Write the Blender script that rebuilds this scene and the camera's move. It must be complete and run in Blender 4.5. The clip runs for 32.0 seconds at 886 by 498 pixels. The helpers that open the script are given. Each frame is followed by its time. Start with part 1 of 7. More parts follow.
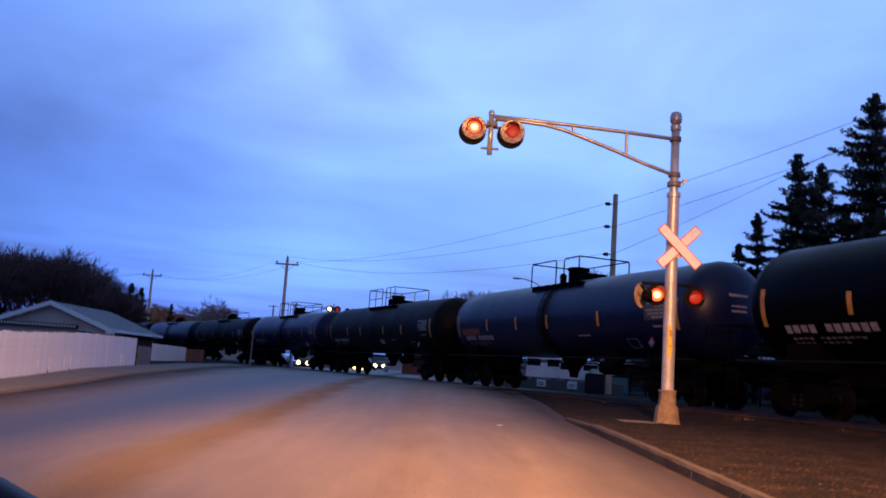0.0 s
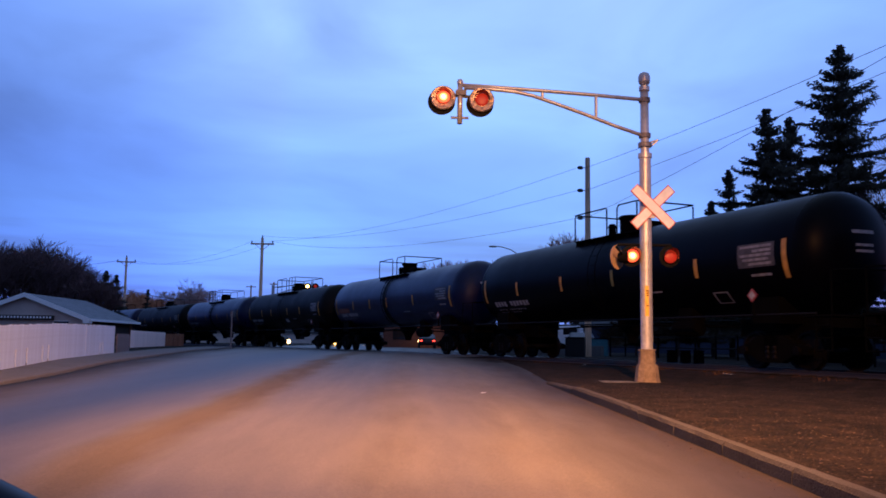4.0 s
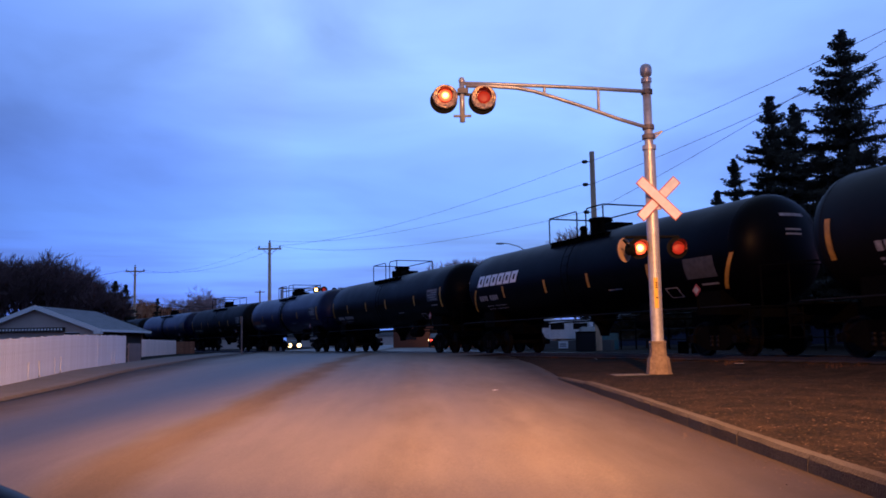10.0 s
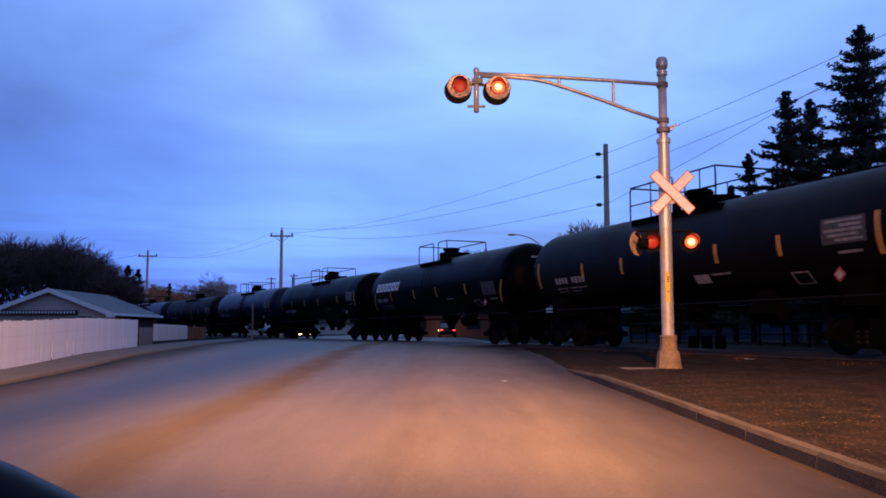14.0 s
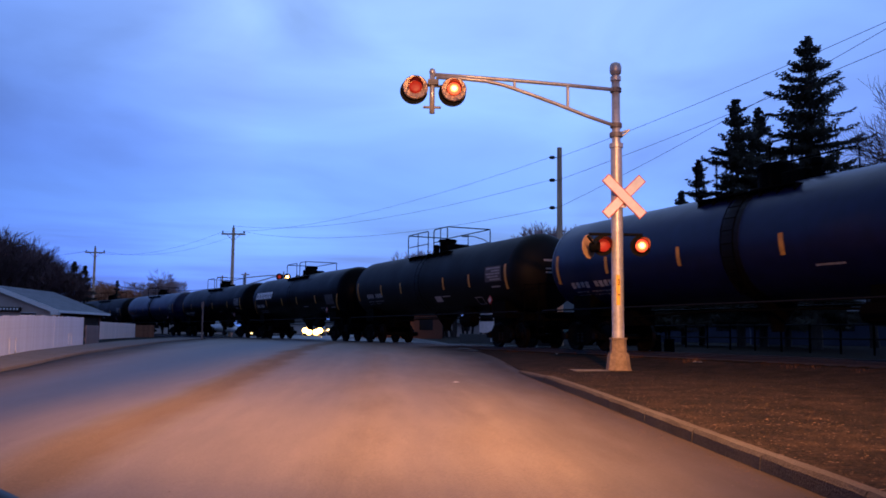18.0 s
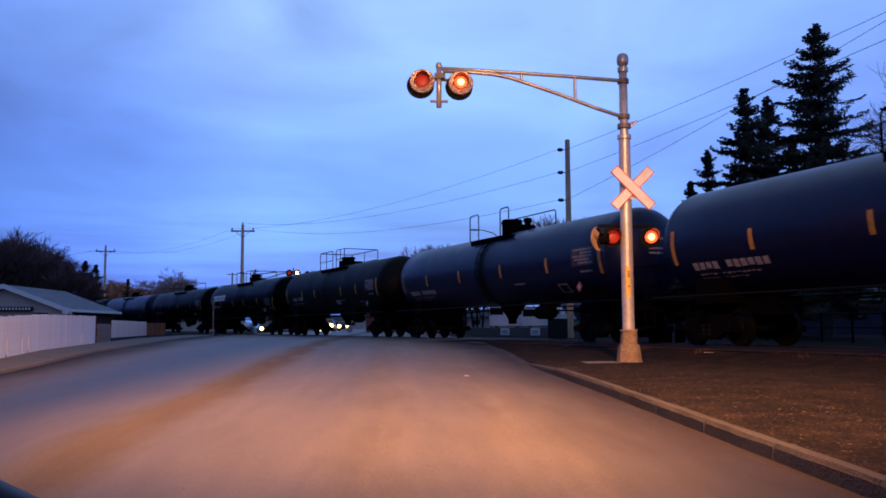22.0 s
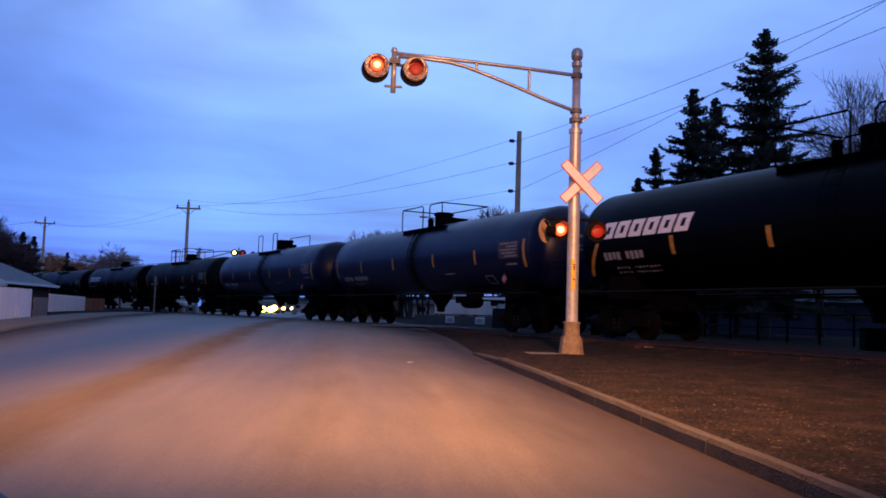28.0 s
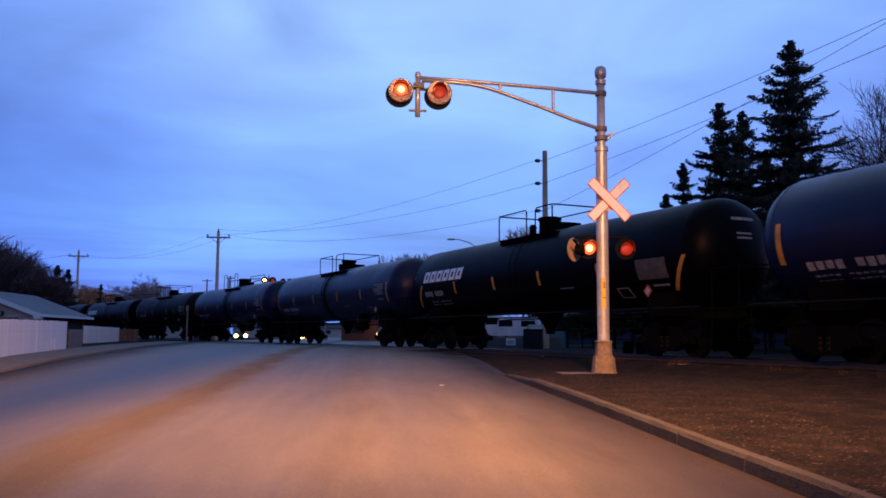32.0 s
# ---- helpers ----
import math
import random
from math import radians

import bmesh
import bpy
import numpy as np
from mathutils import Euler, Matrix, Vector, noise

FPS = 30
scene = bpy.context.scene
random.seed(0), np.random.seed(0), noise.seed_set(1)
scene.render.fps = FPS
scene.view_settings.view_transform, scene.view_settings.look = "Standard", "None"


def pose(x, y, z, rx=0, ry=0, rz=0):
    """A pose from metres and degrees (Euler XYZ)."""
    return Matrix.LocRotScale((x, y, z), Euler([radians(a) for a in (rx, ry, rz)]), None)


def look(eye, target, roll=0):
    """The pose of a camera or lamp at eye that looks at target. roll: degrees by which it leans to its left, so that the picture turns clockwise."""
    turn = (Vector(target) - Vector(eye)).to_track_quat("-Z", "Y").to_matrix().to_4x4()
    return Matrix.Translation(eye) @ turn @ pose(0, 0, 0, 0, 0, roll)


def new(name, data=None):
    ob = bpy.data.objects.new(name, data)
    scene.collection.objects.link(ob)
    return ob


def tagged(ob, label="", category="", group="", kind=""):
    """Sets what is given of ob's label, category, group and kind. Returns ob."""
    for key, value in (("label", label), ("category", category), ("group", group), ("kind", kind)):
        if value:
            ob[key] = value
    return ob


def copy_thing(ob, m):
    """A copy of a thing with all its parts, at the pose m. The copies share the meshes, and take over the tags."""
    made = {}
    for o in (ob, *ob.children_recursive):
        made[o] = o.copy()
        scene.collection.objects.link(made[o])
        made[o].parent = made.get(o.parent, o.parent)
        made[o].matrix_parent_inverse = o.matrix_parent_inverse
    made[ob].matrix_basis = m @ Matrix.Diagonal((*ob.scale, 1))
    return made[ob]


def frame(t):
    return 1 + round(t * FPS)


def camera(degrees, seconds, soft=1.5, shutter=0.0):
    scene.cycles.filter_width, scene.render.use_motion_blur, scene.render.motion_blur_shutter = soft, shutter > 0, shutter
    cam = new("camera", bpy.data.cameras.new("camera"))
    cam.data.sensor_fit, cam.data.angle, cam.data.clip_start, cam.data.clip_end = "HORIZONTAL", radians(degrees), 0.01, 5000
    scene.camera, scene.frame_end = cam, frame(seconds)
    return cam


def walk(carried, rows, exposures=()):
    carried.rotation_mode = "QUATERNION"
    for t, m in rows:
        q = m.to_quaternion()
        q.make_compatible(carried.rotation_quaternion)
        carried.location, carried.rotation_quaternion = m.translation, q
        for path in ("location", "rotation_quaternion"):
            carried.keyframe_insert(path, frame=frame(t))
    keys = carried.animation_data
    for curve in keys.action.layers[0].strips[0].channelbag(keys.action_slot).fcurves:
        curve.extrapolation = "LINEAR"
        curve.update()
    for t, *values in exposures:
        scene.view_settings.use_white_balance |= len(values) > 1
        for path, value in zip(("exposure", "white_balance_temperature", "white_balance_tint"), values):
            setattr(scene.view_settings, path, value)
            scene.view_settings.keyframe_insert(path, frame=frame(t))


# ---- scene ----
cam = camera(53.5, 32.0, soft=1.7, shutter=0.5)
PATH = [
    (0.0, pose(0, 0, 1.25, 97.913, -3.860, -1.059)),
    (0.5, pose(0, 0, 1.25, 98.015, 1.386, -0.408)),
    (1.0, pose(0, 0, 1.25, 97.050, -1.165, -1.040)),
    (1.5, pose(0, 0, 1.25, 96.977, 0.024, -1.775)),
    (2.0, pose(0, 0, 1.25, 97.442, -0.272, -1.324)),
    (2.5, pose(0, 0, 1.25, 97.271, -1.219, -1.564)),
    (3.0, pose(0, 0, 1.25, 96.851, -1.526, -1.424)),
    (3.5, pose(0, 0, 1.25, 96.294, -1.036, -2.275)),
    (5.5, pose(0, 0, 1.25, 95.927, -0.246, -1.800)),
    (6.0, pose(0, 0, 1.25, 96.159, -1.261, -2.010)),
    (6.5, pose(0, 0, 1.25, 96.102, -3.562, -2.704)),
    (7.0, pose(0, 0, 1.25, 95.820, -2.844, -3.557)),
    (7.5, pose(0, 0, 1.25, 95.757, -2.544, -3.412)),
    (8.0, pose(0, 0, 1.25, 96.128, -0.635, -2.015)),
    (8.5, pose(0, 0, 1.25, 96.160, -0.427, -2.255)),
    (9.0, pose(0, 0, 1.25, 95.428, 0.083, -2.713)),
    (9.5, pose(0, 0, 1.25, 96.022, 2.295, -2.020)),
    (10.0, pose(0, 0, 1.25, 96.019, 1.060, -1.610)),
    (10.5, pose(0, 0, 1.25, 95.317, 0.170, -1.309)),
    (11.0, pose(0, 0, 1.25, 96.083, -0.039, -1.187)),
    (11.5, pose(0, 0, 1.25, 95.937, -0.792, -1.480)),
    (12.0, pose(0, 0, 1.25, 95.652, -0.205, -0.966)),
    (12.5, pose(0, 0, 1.25, 95.617, -0.134, -0.981)),
    (13.0, pose(0, 0, 1.25, 95.666, -0.246, -1.006)),
    (13.5, pose(0, 0, 1.25, 95.592, -0.001, -0.961)),
    (15.5, pose(0, 0, 1.25, 94.769, -0.527, -1.420)),
    (16.0, pose(0, 0, 1.25, 95.540, -0.699, -2.745)),
    (16.5, pose(0, 0, 1.25, 95.679, -0.873, -3.514)),
    (17.0, pose(0, 0, 1.25, 95.815, -0.264, -3.593)),
    (17.5, pose(0, 0, 1.25, 95.418, -0.981, -4.002)),
    (18.0, pose(0, 0, 1.25, 95.443, -0.520, -4.045)),
    (18.5, pose(0, 0, 1.25, 95.108, -1.042, -4.217)),
    (19.0, pose(0, 0, 1.25, 94.978, -0.594, -3.948)),
    (19.5, pose(0, 0, 1.25, 94.905, -0.871, -4.419)),
    (20.0, pose(0, 0, 1.25, 94.878, -0.909, -4.649)),
    (20.5, pose(0, 0, 1.25, 94.751, -1.628, -4.793)),
    (21.0, pose(0, 0, 1.25, 94.765, -1.512, -4.971)),
    (21.5, pose(0, 0, 1.25, 94.862, -1.243, -5.064)),
    (22.0, pose(0, 0, 1.25, 95.054, 0.235, -3.383)),
    (22.5, pose(0, 0, 1.25, 95.165, -0.433, -4.329)),
    (23.0, pose(0, 0, 1.25, 95.135, -0.348, -4.878)),
    (23.5, pose(0, 0, 1.25, 95.026, -0.247, -5.396)),
    (24.0, pose(0, 0, 1.25, 94.975, -1.285, -6.235)),
    (24.5, pose(0, 0, 1.25, 94.838, -1.149, -6.655)),
    (25.0, pose(0, 0, 1.25, 94.662, -1.513, -6.855)),
    (25.5, pose(0, 0, 1.25, 94.724, -0.832, -6.511)),
    (27.5, pose(0, 0, 1.25, 94.256, -1.795, -6.759)),
    (28.0, pose(0, 0, 1.25, 94.249, -1.796, -6.946)),
    (28.5, pose(0, 0, 1.25, 94.246, -2.024, -7.190)),
    (29.0, pose(0, 0, 1.25, 94.295, -1.987, -7.371)),
    (29.5, pose(0, 0, 1.25, 94.519, -1.096, -7.257)),
    (30.0, pose(0, 0, 1.25, 95.703, 0.877, -5.815)),
    (30.5, pose(0, 0, 1.25, 95.690, 0.050, -5.460)),
    (31.0, pose(0, 0, 1.25, 95.572, -0.030, -5.432)),
    (31.5, pose(0, 0, 1.25, 95.793, -0.832, -5.443)),
    (32.0, pose(0, 0, 1.25, 95.656, -0.366, -4.962)),
]

walk(cam, PATH, [(0.0, 0.04), (16.0, 0.0), (32.0, -0.05)])

# ---- world and large lights ----
world = bpy.data.worlds.new("dusk_sky")
scene.world = world
world.use_nodes = True


def sky():
    nt = world.node_tree
    N, K = nt.nodes, nt.links
    N.clear()
    out = N.new("ShaderNodeOutputWorld")
    tex = N.new("ShaderNodeTexCoord")
    sep = N.new("ShaderNodeSeparateXYZ")
    K.new(tex.outputs["Generated"], sep.inputs[0])
    # height gradient
    ramp = N.new("ShaderNodeValToRGB")
    ramp.color_ramp.interpolation = "B_SPLINE"
    els = ramp.color_ramp.elements
    stops = [(0.0, (0.076, 0.234, 0.860)), (0.06, (0.100, 0.268, 0.960)), (0.13, (0.165, 0.395, 1.150)), (0.19, (0.146, 0.322, 1.100)),
             (0.28, (0.246, 0.444, 1.250)), (0.42, (0.290, 0.478, 1.280)), (0.6, (0.26, 0.41, 0.80)), (1.0, (0.21, 0.30, 0.48))]
    els[0].position, els[0].color = stops[0][0], (*stops[0][1], 1)
    els[1].position, els[1].color = stops[-1][0], (*stops[-1][1], 1)
    for p, c in stops[1:-1]:
        e = els.new(p)
        e.color = (*c, 1)
    K.new(sep.outputs["Z"], ramp.inputs[0])
    # stretched cloud layers
    mp = N.new("ShaderNodeMapping")
    mp.inputs["Scale"].default_value = (1.5, 1.5, 4.2)
    mp.inputs["Rotation"].default_value = (0.0, radians(-4), 0.0)
    K.new(tex.outputs["Generated"], mp.inputs[0])
    n1 = N.new("ShaderNodeTexNoise")
    n1.inputs["Scale"].default_value = 1.7
    n1.inputs["Detail"].default_value = 6
    n1.inputs["Roughness"].default_value = 0.47
    n1.inputs["Distortion"].default_value = 0.5
    K.new(mp.outputs[0], n1.inputs["Vector"])
    r2 = N.new("ShaderNodeMapRange")
    r2.inputs["From Min"].default_value, r2.inputs["From Max"].default_value = 0.33, 0.68
    r2.inputs["To Min"].default_value, r2.inputs["To Max"].default_value = 0.70, 1.26
    K.new(n1.outputs["Fac"], r2.inputs["Value"])
    # thin dark streaks low over the horizon
    mp2 = N.new("ShaderNodeMapping")
    mp2.inputs["Scale"].default_value = (1.6, 1.6, 26.0)
    mp2.inputs["Rotation"].default_value = (0.0, radians(2), 0.0)
    K.new(tex.outputs["Generated"], mp2.inputs[0])
    n2 = N.new("ShaderNodeTexNoise")
    n2.inputs["Scale"].default_value = 2.4
    n2.inputs["Detail"].default_value = 4
    K.new(mp2.outputs[0], n2.inputs["Vector"])
    r3 = N.new("ShaderNodeMapRange")
    r3.inputs["From Min"].default_value, r3.inputs["From Max"].default_value = 0.36, 0.60
    r3.inputs["To Min"].default_value, r3.inputs["To Max"].default_value = 0.76, 1.12
    K.new(n2.outputs["Fac"], r3.inputs["Value"])
    low = N.new("ShaderNodeMapRange")
    low.interpolation_type = "SMOOTHSTEP"
    low.inputs["From Min"].default_value, low.inputs["From Max"].default_value = 0.07, 0.17
    low.inputs["To Min"].default_value, low.inputs["To Max"].default_value = 1.0, 0.0
    K.new(sep.outputs["Z"], low.inputs["Value"])
    streaks = N.new("ShaderNodeMix")
    streaks.data_type = "FLOAT"
    streaks.inputs[2].default_value = 1.0
    K.new(low.outputs[0], streaks.inputs[0])
    K.new(r3.outputs[0], streaks.inputs[3])
    cloud = N.new("ShaderNodeMath")
    cloud.operation = "MULTIPLY"
    K.new(r2.outputs[0], cloud.inputs[0])
    K.new(streaks.outputs[0], cloud.inputs[1])
    mul = N.new("ShaderNodeMix")
    mul.data_type, mul.blend_type = "RGBA", "MULTIPLY"
    mul.inputs[0].default_value = 1.0
    K.new(ramp.outputs[0], mul.inputs[6])
    K.new(cloud.outputs[0], mul.inputs[7])
    # a wider glow behind the cloud on one side
    side = N.new("ShaderNodeValToRGB")
    side.color_ramp.interpolation = "B_SPLINE"
    shift = N.new("ShaderNodeMath")
    shift.operation = "MULTIPLY_ADD"
    shift.inputs[1].default_value, shift.inputs[2].default_value = 0.5, 0.5
    K.new(sep.outputs["X"], shift.inputs[0])
    K.new(shift.outputs[0], side.inputs[0])
    tints = ((0.22, (0.25, 0.33, 0.49)), (0.365, (0.60, 0.67, 0.82)), (0.45, (1.20, 1.12, 1.00)), (0.56, (1.20, 1.12, 1.01)), (0.68, (0.72, 0.80, 0.93)), (0.80, (0.48, 0.60, 0.80)))
    for i, (p, c) in enumerate(tints):
        e = side.color_ramp.elements[i] if i < 2 else side.color_ramp.elements.new(p)
        e.position, e.color = p, (*c, 1)
    # the sky is darker away from the last daylight
    away = N.new("ShaderNodeMapRange")
    away.interpolation_type = "SMOOTHSTEP"
    away.inputs["From Min"].default_value, away.inputs["From Max"].default_value = -0.9, 0.75
    away.inputs["To Min"].default_value, away.inputs["To Max"].default_value = 0.50, 1.0
    K.new(sep.outputs["Y"], away.inputs["Value"])
    both = N.new("ShaderNodeMix")
    both.data_type, both.blend_type = "RGBA", "MULTIPLY"
    both.inputs[0].default_value = 1.0
    K.new(side.outputs[0], both.inputs[6])
    K.new(away.outputs[0], both.inputs[7])
    mul2 = N.new("ShaderNodeMix")
    mul2.data_type, mul2.blend_type = "RGBA", "MULTIPLY"
    mul2.inputs[0].default_value = 1.0
    K.new(mul.outputs[2], mul2.inputs[6])
    K.new(both.outputs[2], mul2.inputs[7])
    b1 = N.new("ShaderNodeBackground")
    b1.inputs["Strength"].default_value = 1.24
    K.new(mul2.outputs[2], b1.inputs["Color"])
    nish = N.new("ShaderNodeTexSky")
    nish.sky_type, nish.sun_disc = "NISHITA", False
    nish.sun_elevation, nish.sun_rotation = radians(1.0), radians(60)
    b2 = N.new("ShaderNodeBackground")
    b2.inputs["Strength"].default_value = 0.05
    K.new(nish.outputs[0], b2.inputs["Color"])
    add = N.new("ShaderNodeAddShader")
    K.new(b1.outputs[0], add.inputs[0])
    K.new(b2.outputs[0], add.inputs[1])
    K.new(add.outputs[0], out.inputs["Surface"])


sky()


def spot(name, eye, target, watts, color, cone, blend, size):
    d = bpy.data.lights.new(name, "SPOT")
    d.energy, d.color, d.spot_size, d.spot_blend, d.shadow_soft_size = watts, color, radians(cone), blend, size
    ob = new(name, d)
    ob.matrix_world = look(eye, target)
    return ob


# the sodium street lamp that stands on the verge beside the camera
LAMP_HEAD = (3.05, 2.6, 10.0)
spot("street_lamp_light", (LAMP_HEAD[0], LAMP_HEAD[1], LAMP_HEAD[2] - 0.25), (0.75, 13.6, 0.3), 35500, (1.0, 0.420, 0.145), 81, 1.0, 0.2)


# ---- materials ----
def material(name, base, rough=0.7, metal=0.0, grain=0.0, scale=8.0, stains=0.0, stain_color=None, stain_scale=0.8, bump=0.0, bump_scale=40.0,
             emit=None, power=0.0, spec=0.5, rand=0.0, stretch=(1, 1, 1), coat=0.0, alpha=None):
    m = bpy.data.materials.new(name)
    m.use_nodes = True
    N, K = m.node_tree.nodes, m.node_tree.links
    b = N["Principled BSDF"]
    b.inputs["Roughness"].default_value = rough
    b.inputs["Metallic"].default_value = metal
    b.inputs["Specular IOR Level"].default_value = spec
    b.inputs["Coat Weight"].default_value = coat
    b.inputs["Base Color"].default_value = (*base, 1)
    tex = N.new("ShaderNodeTexCoord")
    mp = N.new("ShaderNodeMapping")
    mp.inputs["Scale"].default_value = stretch
    K.new(tex.outputs["Object"], mp.inputs[0])
    color = None
    if stains:
        n = N.new("ShaderNodeTexNoise")
        n.inputs["Scale"].default_value, n.inputs["Detail"].default_value, n.inputs["Roughness"].default_value = stain_scale, 6, 0.6
        K.new(mp.outputs[0], n.inputs["Vector"])
        r = N.new("ShaderNodeMapRange")
        r.inputs["From Min"].default_value, r.inputs["From Max"].default_value = 0.42, 0.68
        r.inputs["To Max"].default_value = stains
        K.new(n.outputs["Fac"], r.inputs["Value"])
        mx = N.new("ShaderNodeMix")
        mx.data_type = "RGBA"
        mx.inputs[6].default_value = (*base, 1)
        mx.inputs[7].default_value = (*(stain_color or tuple(c * 0.5 for c in base)), 1)
        K.new(r.outputs[0], mx.inputs[0])
        color = mx.outputs[2]
        rr = N.new("ShaderNodeMapRange")
        rr.inputs["To Min"].default_value, rr.inputs["To Max"].default_value = max(rough - 0.1, 0.05), min(rough + 0.15, 1)
        K.new(n.outputs["Fac"], rr.inputs["Value"])
        K.new(rr.outputs[0], b.inputs["Roughness"])
    if grain:
        n = N.new("ShaderNodeTexNoise")
        n.inputs["Scale"].default_value, n.inputs["Detail"].default_value = scale, 5
        K.new(mp.outputs[0], n.inputs["Vector"])
        r = N.new("ShaderNodeMapRange")
        r.inputs["From Min"].default_value, r.inputs["From Max"].default_value = 0.3, 0.7
        r.inputs["To Min"].default_value, r.inputs["To Max"].default_value = 1 - grain, 1 + grain
        K.new(n.outputs["Fac"], r.inputs["Value"])
        mx = N.new("ShaderNodeMix")
        mx.data_type, mx.blend_type = "RGBA", "MULTIPLY"
        mx.inputs[0].default_value = 1.0
        if color:
            K.new(color, mx.inputs[6])
        else:
            mx.inputs[6].default_value = (*base, 1)
        K.new(r.outputs[0], mx.inputs[7])
        color = mx.outputs[2]
    if rand:
        info = N.new("ShaderNodeObjectInfo")
        r = N.new("ShaderNodeMapRange")
        r.inputs["To Min"].default_value, r.inputs["To Max"].default_value = 1 - rand, 1 + rand
        K.new(info.outputs["Random"], r.inputs["Value"])
        mx = N.new("ShaderNodeMix")
        mx.data_type, mx.blend_type = "RGBA", "MULTIPLY"
        mx.inputs[0].default_value = 1.0
        if color:
            K.new(color, mx.inputs[6])
        else:
            mx.inputs[6].default_value = (*base, 1)
        K.new(r.outputs[0], mx.inputs[7])
        color = mx.outputs[2]
    if color:
        K.new(color, b.inputs["Base Color"])
    if bump:
        n = N.new("ShaderNodeTexNoise")
        n.inputs["Scale"].default_value, n.inputs["Detail"].default_value = bump_scale, 6
        K.new(mp.outputs[0], n.inputs["Vector"])
        bp = N.new("ShaderNodeBump")
        bp.inputs["Strength"].default_value, bp.inputs["Distance"].default_value = bump, 0.02
        K.new(n.outputs["Fac"], bp.inputs["Height"])
        K.new(bp.outputs[0], b.inputs["Normal"])
    if emit:
        b.inputs["Emission Color"].default_value = (*emit, 1)
        b.inputs["Emission Strength"].default_value = power
    return m


